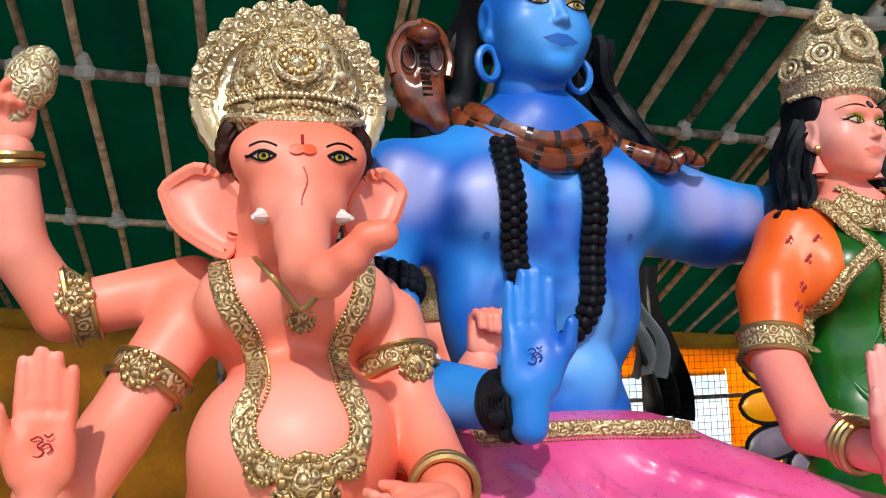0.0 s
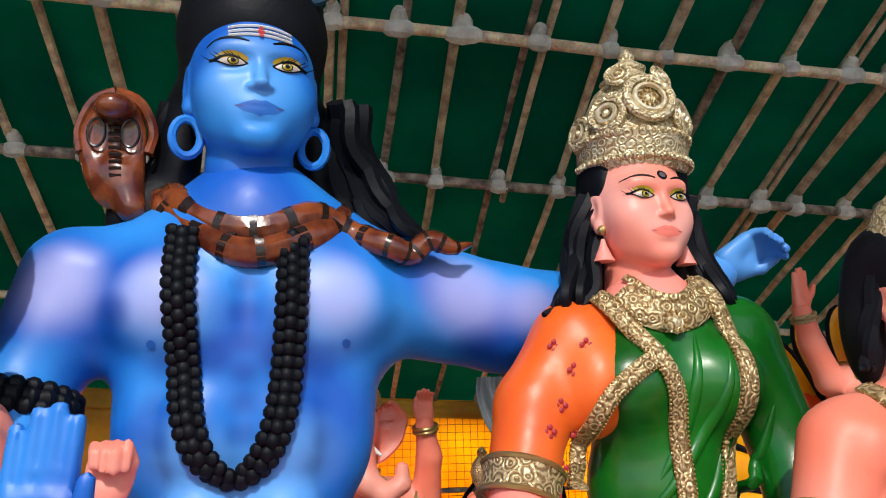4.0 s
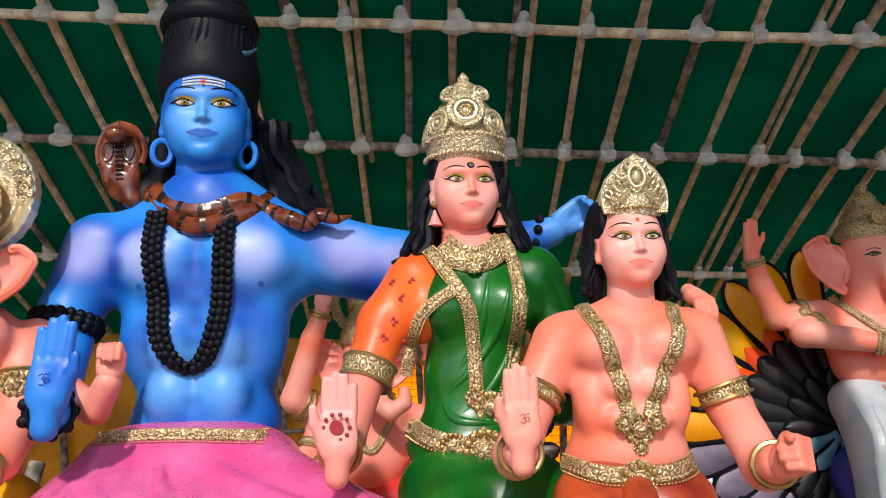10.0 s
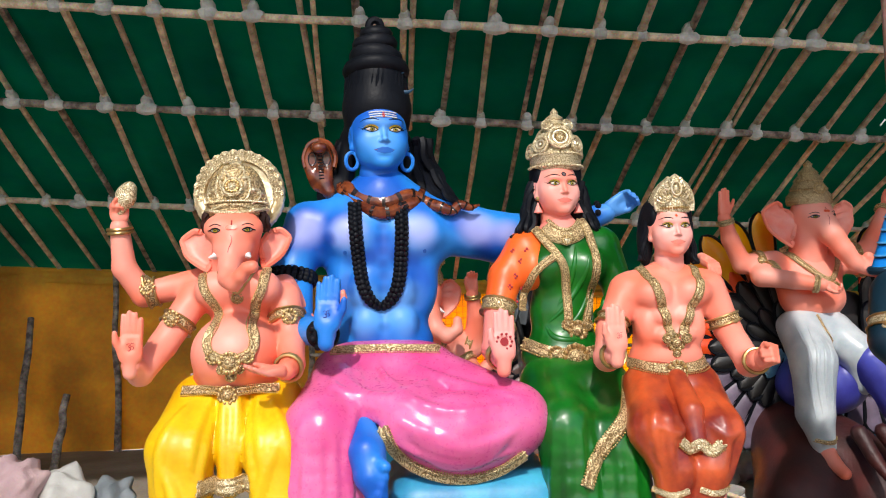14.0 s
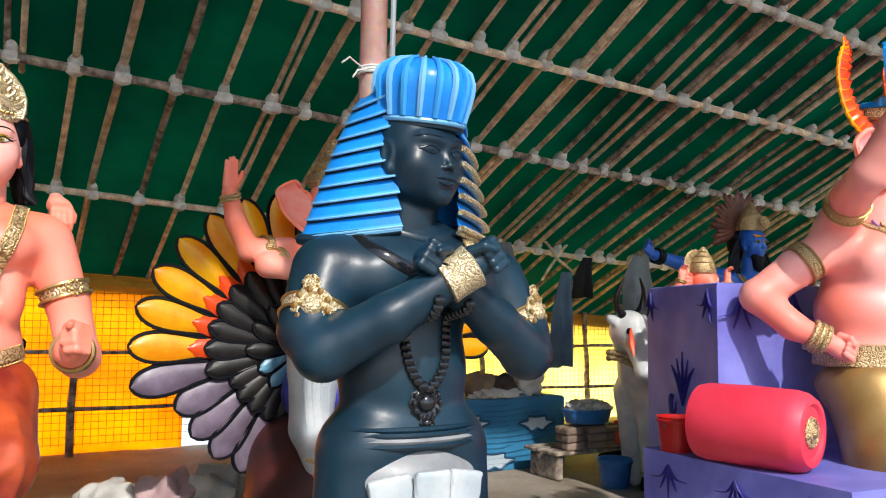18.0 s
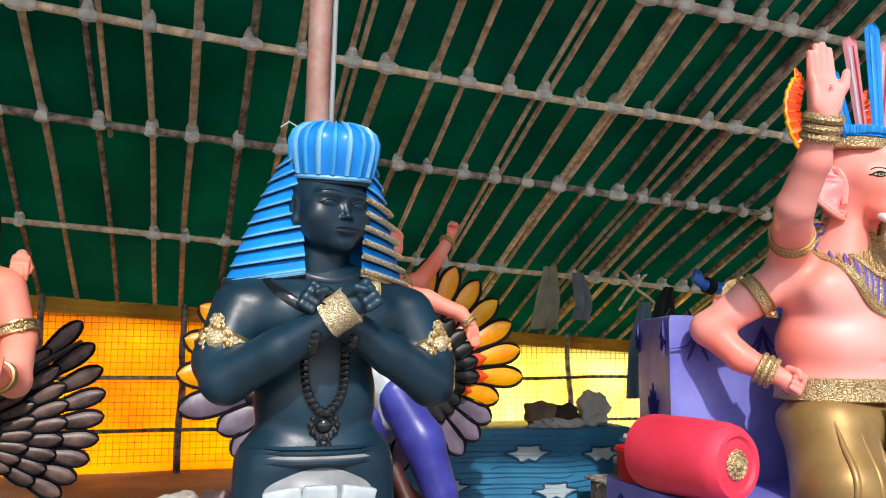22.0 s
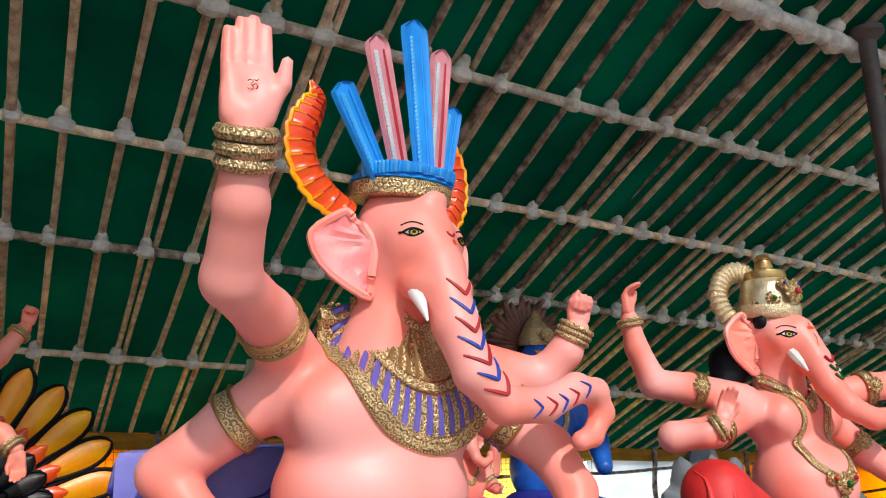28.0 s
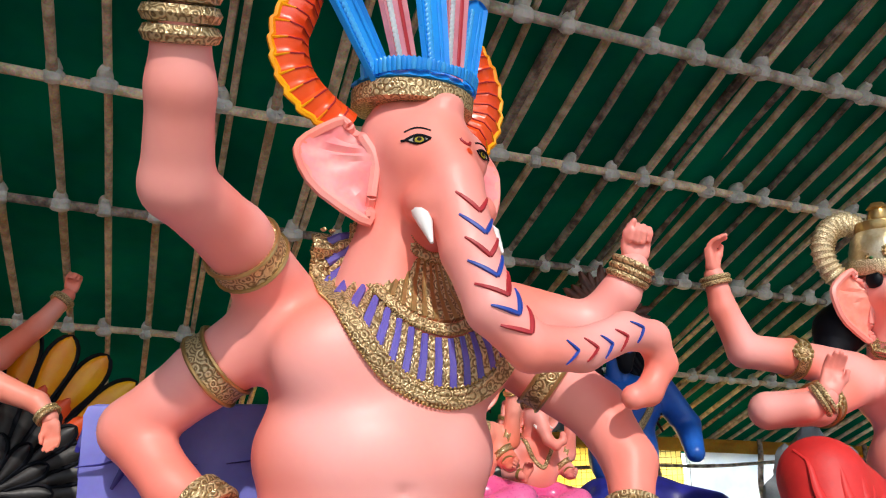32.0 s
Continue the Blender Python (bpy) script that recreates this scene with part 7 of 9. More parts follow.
def ganesh_red():
    S = Sculpt()
    b = [("e", (8.93, 2.10, 1.70), (.28, .20, .20), .06), ("e", (8.95, 2.02, 1.33), (.31, .27, .27), .1), ("e", (8.80, 1.97, 1.70), (.145, .10, .12), .05), ("e", (9.09, 1.97, 1.70), (.145, .10, .12), .05)]
    bl = [(8.64, 2.14, 1.80, .10), (8.30, 2.19, 1.87, .088), (8.07, 2.24, 1.90, .082), (7.99, 2.27, 2.10, .066), (7.96, 2.28, 2.27, .05)]
    fl = [(8.64, 2.10, 1.75, .10), (8.25, 2.01, 1.63, .088), (7.90, 1.94, 1.61, .078), (8.00, 1.82, 1.62, .062), (8.06, 1.77, 1.66, .05)]
    br = [(9.22, 2.10, 1.80, .10), (9.55, 1.95, 1.87, .088), (9.88, 1.84, 1.90, .08), (10.06, 1.80, 2.15, .066), (10.18, 1.79, 2.33, .052)]
    fr = [(9.22, 2.07, 1.70, .095), (9.42, 1.93, 1.47, .085), (9.72, 1.82, 1.25, .07), (10.05, 1.73, 1.24, .05)]
    for a in (bl, fl, br, fr):
        b += limb(*a, k=.05)
    S.skin(b, SKIN2, .017)
    h = [("e", (8.90, 2.08, 2.19), (.165, .17, .18), .06), ("e", (8.91, 1.98, 2.10), (.135, .12, .14), .07), ("c", (8.91, 2.08, 2.0, .14), (8.92, 2.10, 1.8, .16), .07), ("e", (8.80, 1.97, 2.15), (.07, .07, .07), .05), ("e", (9.01, 1.97, 2.15), (.07, .07, .07), .05)]
    h += limb((8.92, 1.93, 2.18, .10), (8.925, 1.84, 2.02, .088), (8.94, 1.77, 1.86, .076), (8.99, 1.71, 1.75, .068), (9.12, 1.66, 1.68, .060), (9.27, 1.63, 1.69, .052), (9.36, 1.62, 1.75, .045), (9.35, 1.62, 1.82, .04), (9.28, 1.62, 1.82, .036), (9.26, 1.62, 1.77, .032), k=.045)
    S.skin(h, SKIN2, .012)
    elephant_face(S, h, [(8.80, 2.165), (9.02, 2.165)], .040, (8.92, 2.20), (.12, 1, 0), 1.92)
    for k, m in ((0, PALM), (1, GREENCLOTH), (2, GREENCLOTH)):
        S.tube(on_skin(h, [(8.93 + .035 * c + .012 * k, 1.7, 2.0 - .05 * k + .03 * c * c) for c in np.linspace(-1, 1, 7)], (0, 1, 0), .002), .010, m, 5)
    for s in (-1, 1):
        S.tube([(8.92 + s * .10, 1.90, 2.06), (8.92 + s * .13, 1.83, 2.0), (8.92 + s * .14, 1.78, 1.95)], [.03, .023, .006], WHITE, 8)
    flat_ear(S, (8.76, 2.08, 2.17), (8.54, 2.11, 2.16), (8.74, 2.10, 1.95), (8.66, 2.11, 2.30), SKIN2, EARPINK, .028, 6)
    flat_ear(S, (9.05, 2.08, 2.17), (9.22, 2.11, 2.20), (9.14, 2.08, 1.98), (9.15, 2.11, 2.32), SKIN2, EARPINK, .028, 6)
    # crown with a smooth dome, jewelled front plate, and a ribbed crest curling behind
    c = np.array((8.89, 2.09, 2.31))
    S.lathe(c, [(.170, -.03), (.182, -.015), (.186, .03), (.178, .05)], GOLDPALE, 40, (0, -.08, 1), .012, 20)
    S.lathe(c, [(.165, .04), (.165, .10), (.150, .17), (.125, .205), (.115, .21)], GOLDBRIGHT, 40, (0, -.03, 1))
    S.lathe(c + (0, 0, .205), [(.12, 0), (.125, .01), (.12, .05), (.09, .06), (.05, .065), (.055, .08), (.045, .12), (.055, .13), (.03, .16), (.004, .165)], GOLDPLAIN, 32)
    for x, z, r in ((0, .11, .065), (-.10, .075, .045), (.10, .075, .045), (-.055, .16, .035), (.055, .16, .035), (-.15, .05, .03), (.15, .05, .03)):
        p = c + (x, -.19 + .75 * x * x / .12, z)
        boss(S, p, (x * 5, -1, .2), r, GOLD)
        S.ball(p + (x * .1, -r * .5, 0), r * .32, GREENCLOTH if abs(x) > .08 else (PALM if z < .12 else NAVY), 8, 6)
    P = spline([(8.72, 2.16, 2.22), (8.64, 2.20, 2.32), (8.62, 2.22, 2.44), (8.68, 2.22, 2.54), (8.78, 2.20, 2.58), (8.86, 2.18, 2.55)], 60)
    S.tube(P, .062 * (1 + .12 * np.cos(np.arange(60) * 2 * math.pi / 3)), GOLDPALE, 10, flat=.8, up=(0, -1, 0))
    S.beads(P + np.array((.03, -.03, -.01)), .012, GOLDPLAIN, .024, 6)
    for c0, siz, fi, pa, th, cu in (((7.955, 2.28, 2.30), .21, (-.05, 0, 1), (.6, -1, 0), 1, .3), ((8.07, 1.765, 1.68), .19, (.25, -.1, .9), (-.5, -1, .2), 1, .15), ((10.19, 1.785, 2.36), .20, (.3, 0, 1), (-.2, -1, 0), -1, .85), ((10.08, 1.72, 1.24), .22, (1, -.2, -.05), (0, -.3, 1), 1, .15)):
        hand(S, c0, siz, SKIN2, fi, pa, th, curl=cu)
    for a, i, t, R in ((bl, 0, .95, .09), (fl, 0, .9, .09), (br, 0, .9, .09), (fr, 0, .7, .09)):
        armband(S, a[i], a[i + 1], t, R, GOLD, .028, (-.3, -1, .2), .05, b)
    for a in (bl, fl, br, fr):
        bangle(S, a[-2], a[-1], .85, .064, GOLD, .013, 2)
    full = b + h[2:3]
    garland(S, full, [(8.74, 1, 1.95), (8.80, 1, 1.86), (8.92, 1, 1.79), (9.04, 1, 1.86), (9.10, 1, 1.95)], .045, GOLD, n=30)
    boss(S, on_skin(full, [(8.92, 1, 1.77)], (0, 1, 0), .01)[0], (0, -1, 0), .05)
    garland(S, b, [(8.76, 1, 1.93), (8.80, 1, 1.78), (8.82, 1, 1.66), (8.79, 1, 1.54), (8.80, 1, 1.44), (8.92, 1, 1.37), (9.05, 1, 1.44), (9.06, 1, 1.54), (9.02, 1, 1.66), (9.05, 1, 1.78), (9.08, 1, 1.93)], .042, GOLD, n=60)
    for x, z, r in ((8.92, 1.34, .06), (8.85, 1.37, .04), (9.0, 1.37, .04), (8.92, 1.26, .03)):
        p = on_skin(b, [(x, 1, z)], (0, 1, 0), .01)[0]
        boss(S, p, (0, -1, 0), r)
        S.ball(p + (0, -r * .5, 0), r * .35, GREENCLOTH if x == 8.92 else PALM, 8, 6)
    S.lathe((8.93, 2.02, 1.05), [(.31, 0), (.335, .03), (.33, .1), (.30, .13)], NAVY, 40, (.1, .1, 1), .02, 9, .9)
    S.skin(limb((8.90, 2.20, 2.16, .15), (8.70, 2.25, 2.02, .12), (8.62, 2.24, 1.88, .08), k=.1) + [("e", (8.745, 2.04, 2.25), (.03, .05, .05), .04)], BLACK, .02)
    lg = [("e", (8.82, 2.0, 1.0), (.40, .3, .14), .08)] + limb((8.60, 1.95, 1.0, .19), (7.98, 1.76, 1.33, .165), (7.90, 1.64, 1.05, .165), (7.83, 1.60, .82, .13), k=.1) + limb((8.95, 1.88, .95, .2), (9.40, 1.55, .84, .19), (9.66, 1.42, .66, .16), (9.7, 1.4, .3, .13), k=.1) + [("e", (8.5, 1.55, .82), (.6, .25, .12), .1)]
    lg += [("c", (8.12 + .17 * i, 1.30, .88 - .02 * i, .13), (8.10 + .20 * i, 1.09 + .02 * math.sin(3 * i), .02, .115), .05) for i in range(6)]
    S.skin(lg, REDCLOTH, .02)
    folds(S, lg, [[(7.85 + .08 * i, 1, 1.45 - .04 * i), (7.82 + .09 * i, 1, 1.2), (7.84 + .12 * i, 1, .95), (7.9 + .18 * i, 1, .85)] for i in range(5)] + [[(8.7, 1, 1.05), (9.0, 1, .98 - .05 * i), (9.35, 1, .92 - .09 * i), (9.6, 1, .7 - .08 * i)] for i in range(3)], REDCLOTH, .026)
    garland(S, lg, [(8.75, 1, 1.05), (8.86, 1, .9), (8.9, 1, .75)], .06, GOLDPALE, n=16)
    garland(S, lg, [(8.02, 1, .86), (8.01, 1, .6), (8.0, 1, .2)], .05, GOLDPALE, n=20, bead=False)
    S.skin(limb((7.83, 1.58, .80, .085), (7.77, 1.50, .72, .07), (7.65, 1.36, .69, .06), k=.05), SKIN2, .015)
    S.ring((7.83, 1.58, .84), (.2, .1, 1), .10, .022, GOLD, 24, 7)
    S.done("elephant_headed_statue", "seated pink elephant-headed statue in red robe with navy sash", "statue", (8.7, 1.8, .6), group="statues in the shed")
    stand("plinth", 7.45, 9.9, 1.1, 2.4, .66, TIGER, "orange and black tiger-skin painted plinth under the red-robed statue")


TIGER = material("tiger skin paint", (0.80, 0.30, 0.02), (0.72, 0.22, 0.01), rough=0.5, big=4)


def striped(m, col, scale):
    """Uneven painted stripes of a second colour over a material."""
    n, l = m.node_tree.nodes, m.node_tree.links
    b = n["Principled BSDF"]
    src = b.inputs["Base Color"].links[0].from_socket
    tc, wave, ramp, mx = n.new("ShaderNodeTexCoord"), n.new("ShaderNodeTexWave"), n.new("ShaderNodeValToRGB"), n.new("ShaderNodeMix")
    wave.inputs["Scale"].default_value, wave.inputs["Distortion"].default_value, wave.inputs["Detail"].default_value, wave.inputs["Detail Scale"].default_value = scale, 7, 2, 0.8
    l.new(tc.outputs["Object"], wave.inputs["Vector"])
    l.new(wave.outputs["Fac"], ramp.inputs["Fac"])
    ramp.color_ramp.elements[0].position, ramp.color_ramp.elements[1].position = 0.66, 0.74
    mx.data_type = "RGBA"
    l.new(ramp.outputs["Color"], mx.inputs["Factor"])
    l.new(src, mx.inputs["A"])
    mx.inputs["B"].default_value = (*col, 1)
    l.new(mx.outputs["Result"], b.inputs["Base Color"])


striped(TIGER, (0.015, 0.010, 0.008), 3.2)


def peacock_rider():
    """Elephant-headed rider in a white dhoti on a peacock with a fan of feathers."""
    S = Sculpt()
    b = [("e", (4.05, 3.98, 1.76), (.27, .17, .2), .05), ("e", (4.05, 3.92, 1.58), (.25, .19, .17), .1)]
    bl = [(3.80, 4.0, 1.88, .085), (3.52, 3.95, 1.86, .075), (3.42, 3.92, 2.05, .065), (3.37, 3.90, 2.22, .05)]
    fl = [(3.80, 3.95, 1.82, .085), (3.62, 3.85, 1.76, .08), (3.80, 3.72, 1.72, .065), (3.98, 3.65, 1.68, .05)]
    br = [(4.30, 4.02, 1.90, .085), (4.62, 4.10, 1.95, .075), (4.80, 4.2, 2.15, .06), (4.92, 4.27, 2.33, .045)]
    fr = [(4.30, 3.98, 1.86, .085), (4.62, 3.9, 1.80, .075), (4.86, 3.82, 1.70, .055), (4.93, 3.78, 1.62, .045)]
    for a in (bl, fl, br, fr):
        b += limb(*a, k=.05)
    S.skin(b, SKIN, .017)
    h = [("e", (4.08, 3.92, 2.22), (.16, .16, .17), .05), ("c", (4.07, 3.95, 2.05, .13), (4.05, 3.98, 1.85, .15), .06)]
    h += limb((4.10, 3.82, 2.19, .095), (4.14, 3.75, 2.06, .084), (4.20, 3.71, 1.94, .072), (4.27, 3.69, 1.84, .060), (4.34, 3.67, 1.80, .05), (4.39, 3.66, 1.85, .042), (4.35, 3.65, 1.885, .035), k=.05)
    S.skin(h, SKIN, .013)
    elephant_face(S, h, [(4.02, 2.20), (4.18, 2.21)], .026, (4.10, 2.24))
    flat_ear(S, (3.94, 3.90, 2.18), (3.69, 3.90, 2.21), (3.89, 3.88, 1.99), (3.80, 3.92, 2.33), SKIN, EARPINK, .024, 4)
    flat_ear(S, (4.24, 3.93, 2.20), (4.42, 3.95, 2.24), (4.34, 3.93, 2.06), (4.36, 3.93, 2.33), SKIN, EARPINK, .024)
    S.lathe((4.08, 3.94, 2.34), [(.16, -.03), (.17, 0), (.165, .04), (.13, .08), (.14, .09), (.10, .15), (.11, .16), (.07, .21), (.075, .22), (.03, .27), (.035, .29), (.005, .32)], GOLD, 36, (0, -.05, 1), .02, 18)
    boss(S, (4.08, 3.78, 2.42), (0, -1, .3), .05)
    hand(S, (3.37, 3.90, 2.24), .21, SKIN, (.05, 0, 1), (.2, -1, 0), 1)
    hand(S, (4.0, 3.64, 1.68), .17, SKIN, (.8, -.2, -.5), (0, -.6, .3), 1, curl=.5)
    hand(S, (4.935, 4.275, 2.36), .17, SKIN, (.3, 0, 1), (-.2, -1, 0), -1, curl=.6)
    hand(S, (4.94, 3.77, 1.60), .18, SKIN, (.15, -.1, -1), (-.2, -1, 0), 1, curl=.25)
    for a in (bl, fl, br, fr):
        armband(S, a[0], a[1], .55, .088, GOLD, .022, (0, -1, .2), .035)
        bangle(S, a[-2], a[-1], .8, .058, GOLD, .012, 2)
    garland(S, b + h[1:2], [(3.86, 1, 1.98), (3.95, 1, 1.84), (4.12, 1, 1.72), (4.24, 1, 1.84), (4.28, 1, 1.96)], .045, GOLD, n=30)
    boss(S, on_skin(b, [(4.14, 1, 1.66)], (0, 1, 0), .01)[0], (0, -1, 0), .045)
    lg = [("e", (4.03, 3.95, 1.38), (.25, .2, .14), .06)] + limb((3.92, 3.85, 1.32, .17), (3.86, 3.62, 1.12, .16), (3.84, 3.6, .75, .13), (3.90, 3.62, .52, .085), k=.08) + limb((4.16, 3.85, 1.30, .16), (4.28, 3.74, 1.16, .14), (4.32, 3.76, .95, .10), k=.08)
    S.skin(lg, WHITECLOTH, .017)
    folds(S, lg, [[(3.8 + .06 * i, 1, 1.38), (3.76 + .05 * i, 1, 1.1), (3.78 + .045 * i, 1, .7)] for i in range(4)], WHITECLOTH, .014)
    garland(S, lg, [(3.98, 1, 1.46), (4.0, 1, 1.35), (4.05, 1, 1.26)], .02, GOLD, n=12)
    garland(S, lg, [(3.80, 1, .57), (3.9, 1, .55), (4.0, 1, .57)], .03, GOLD, n=10)
    S.skin(limb((3.90, 3.6, .5, .06), (3.92, 3.52, .40, .05), (3.94, 3.44, .35, .045), k=.04), SKIN, .012)
    S.done("elephant_headed_statue", "pink elephant-headed rider statue in pearl white dhoti on a peacock", "statue", (4.05, 3.9, .9), group="statues in the shed")
    P = Sculpt()
    P.skin([("e", (4.15, 4.05, .92), (.34, .34, .26), .05), ("c", (4.32, 3.68, 1.12, .13), (4.50, 3.58, .80, .15), .1)] + limb((4.50, 3.58, .80, .15), (4.62, 3.52, .45, .12), (4.70, 3.5, .1, .08), k=.05), NAVYBODY, .02)
    for cx, cz, y0, w0, w1, n, R, tops in ((3.95, 1.20, 4.22, 98, 285, 15, .93, 188), (4.62, 1.22, 4.25, 82, -98, 14, .79, -22)):
        c = np.array((cx, y0, cz))
        for i in range(n):
            a = w0 + (w1 - w0) * i / (n - 1)
            w = radians(a)
            d = np.array((math.cos(w), 0, math.sin(w)))
            k = R * (1.0 if d[2] > -.2 else .80)
            top = (a < tops) if cx < 4 else (a > tops)
            P.petal(c + d * .50 * k, d, (0, -1, .05), .68 * k, .215 * R, .022, YELLOW if top else MAUVE, 1.5, 12, rim=BLACK)
            if top:
                P.petal(c + d * .46 * k + (0, -.014, 0), d, (0, -1, .05), .34 * k, .15 * R, .018, ORANGERED, .5, 8)
            P.petal(c + d * .22 * k + (0, -.035, 0), d, (0, -1, .05), .46 * k, .15 * R, .022, BLACKGREY, 1.4, 9, rim=BLACK)
            if i % 2 == 0:
                P.petal(c + d * .06 + (0, -.06, 0), d, (0, -1, .05), .33 * k, .12 * R, .02, ICE if a > 190 or a < -20 else BLACKGREY, 1.4, 8, rim=BLACK)
        P.ball(c + (.1 if cx < 4 else -.1, .03, 0), (.3, .05, .42), BLACKGREY, 18, 9)
    P.done("peacock_statue", "peacock statue with dark, mauve and yellow-orange tail fan", "statue", (4.1, 4.1, .35), group="statues in the shed")
    R = Sculpt()
    R.skin([("e", (4.05, 3.95, .28), (.50, .45, .42), .1), ("e", (3.75, 3.7, .12), (.34, .3, .3), .15), ("e", (4.4, 3.75, .1), (.34, .35, .3), .15), ("e", (4.0, 4.2, .5), (.35, .3, .3), .15)] + limb((4.10, 3.50, .62, .06), (4.14, 3.40, .45, .05), (4.18, 3.30, .33, .035), k=.04) + limb((4.28, 3.50, .62, .06), (4.34, 3.40, .45, .05), (4.40, 3.30, .33, .035), k=.04), DARKRED, .022)
    R.done("rock_base", "dark red-brown painted rock base under the peacock", "plinth", (4.05, 3.9, GROUND))


NAVYBODY = material("violet-blue bird paint", (0.07, 0.08, 0.46), (0.04, 0.04, 0.28), rough=0.35, big=5)
MAUVE = material("mauve feather paint", (0.22, 0.17, 0.24), (0.12, 0.09, 0.13), rough=0.4, big=6)
BLACKGREY = material("charcoal feather paint", (0.028, 0.025, 0.024), (0.010, 0.009, 0.009), rough=0.45, big=6)
ICE = material("ice blue feather paint", (0.22, 0.46, 0.60), (0.10, 0.28, 0.42), rough=0.35, big=8)
DARKRED = material("dark red rock paint", (0.08, 0.014, 0.012), (0.03, 0.010, 0.010), rough=0.5, big=4, bump=0.3)

pharaoh()
ganesh_standing()
ganesh_red()
peacock_rider()


# ---- throne with its things ----
def painted_block(name, plan, z0, z1, mat, label, category, sway=.0):
    """A block with a given plan, rounded upper edge."""
    n = len(plan)
    c = np.mean(plan, 0)
    rows = [(z0, 1.0), (z0 + (z1 - z0) * .5, 1.0 - sway * .5), (z1 - .03, 1.0 - sway), (z1 - .006, .985 - sway), (z1, .95 - sway)]
    V = [(c[0] + (x - c[0]) * k, c[1] + (y - c[1]) * k, z) for z, k in rows for x, y in plan]
    F = [(i * n + j, i * n + (j + 1) % n, (i + 1) * n + (j + 1) % n, (i + 1) * n + j) for i in range(len(rows) - 1) for j in range(n)]
    F += [tuple(range(n - 1, -1, -1)), tuple(range(len(rows) * n - n, len(rows) * n))]
    return tagged(link(name, V, F, [mat], at=(c[0], c[1], z0), sharp=30), label, category)


back_plan = [(5.20, 1.62), (5.80, 1.61), (6.36, 1.60), (6.38, 2.4), (5.54, 2.45)]
throne = painted_block("throne", back_plan, GROUND, 1.63, BLUESHELL, "violet-blue cloth-covered throne with dark blue ink ornaments", "throne")
seat_plan = [(4.99, .80), (5.8, .72), (7.1, .8), (7.1, 1.615), (5.19, 1.615), (5.25, 1.93), (5.02, 1.95)]
V = [(x, y, z) for z in (GROUND, .76, .79) for x, y in seat_plan]
n7 = len(seat_plan)
F = [(i * n7 + j, i * n7 + (j + 1) % n7, (i + 1) * n7 + (j + 1) % n7, (i + 1) * n7 + j) for i in range(2) for j in range(n7)] + [tuple(range(n7 - 1, -1, -1)), tuple(range(2 * n7, 3 * n7))]
link("seat", V, F, [BLUESHELL], parent=throne, sharp=30)


def ink(points, r=.008, parent=throne):
    S = Sculpt()
    S.tube(spline(points, 24), r * np.sin(np.linspace(.35, 2.9, 24)) + .002, INK, 6, flat=.3)
    return tagged(link("ink_line", np.vstack(S.v), S.f, S.mats, S.i, parent=parent), "dark blue painted line")


def on_side(t, z, off=.016):
    """A place on the throne's side face: t from its back edge to its front edge."""
    return np.array((5.54 - .34 * t - off * .93, 2.44 - .82 * t + off * .37, z))


for c, sgn in ((.42, 1), (.72, -1)):
    ink([on_side(c + sgn * .05 * k * math.cos(k * 2.4) * .42, 1.0 + .05 * k * math.sin(k * 2.4) * .8) for k in np.linspace(.2, 2.6, 12)], .011)
for dx in (-.16, -.08, 0, .08, .16):
    ink([on_side(.57, .98), on_side(.57 + dx * .5, 1.12), on_side(.57 + dx, 1.27 - abs(dx) * .5)], .009)
for t0 in (.08, .92):
    for dx in (-.12, -.05, .03, .1):
        ink([on_side(t0, 1.6), on_side(t0 + dx * .4, 1.52), on_side(min(.99, max(.01, t0 + dx * 1.3)), 1.40 + abs(dx))], .010)
for xx in (5.35, 5.75, 6.15):
    for dx in (-.1, -.04, .04, .1):
        ink([(xx, 1.595, 1.58), (xx + dx * .6, 1.595, 1.48), (xx + dx * 1.6, 1.595, 1.36 + abs(dx))], .010)
for y in (1.75, 1.35, .98):
    for dy in (-.09, -.04, .0, .04, .09):
        ink([(4.985, y, .74), (4.985, y + dy * .5, .68), (4.985, y + dy * 1.3, .58 + abs(dy))], .009)
for z in (.44, .31):
    ink([(4.985, 1.93, z), (4.985, 1.4, z + .01), (4.985, .82, z)], .009)
for k in range(7):
    S = Sculpt()
    S.ball((4.988, 1.86 - .16 * k, .375), (.006, .018, .018), INK, 8, 6)
    link("ink_dot", np.vstack(S.v), S.f, S.mats, S.i, parent=throne)
for y in (1.65, 1.1):
    ink([(4.985, y + .035 * k * math.cos(k * 2.4) * .6, .16 + .035 * k * math.sin(k * 2.4)) for k in np.linspace(.2, 2.6, 12)], .009)


def bolster(a, b, R, label):
    a, b = np.array(a), np.array(b)
    d, L = unit(b - a), np.linalg.norm(b - a)
    root = tagged(new("bolster"), label, "bolster")
    root.location = (a + b) / 2 - np.array((0, 0, R))
    S = Sculpt()
    S.lathe(a, [(.02, 0), (R * .62, 0), (R * .70, -.012), (R * .82, -.012), (R * .95, .02), (R, .06), (R * 1.02, L * .5), (R, L - .06), (R * .95, L - .02), (R * .7, L), (.02, L)], MAGENTA, 48, d)
    link("cushion", np.vstack(S.v), S.f, S.mats, S.i, parent=root)
    S = Sculpt()
    S.lathe(a + d * .004, [(R * .36, 0), (R * .38, R * .05), (R * .33, R * .11), (R * .27, R * .07), (R * .22, R * .13), (R * .15, R * .10), (R * .10, R * .17), (.002, R * .20)], GOLD, 56, -d, .05, 14)
    tagged(link("boss", np.vstack(S.v), S.f, S.mats, S.i, parent=root), "gold flower boss")
    return root


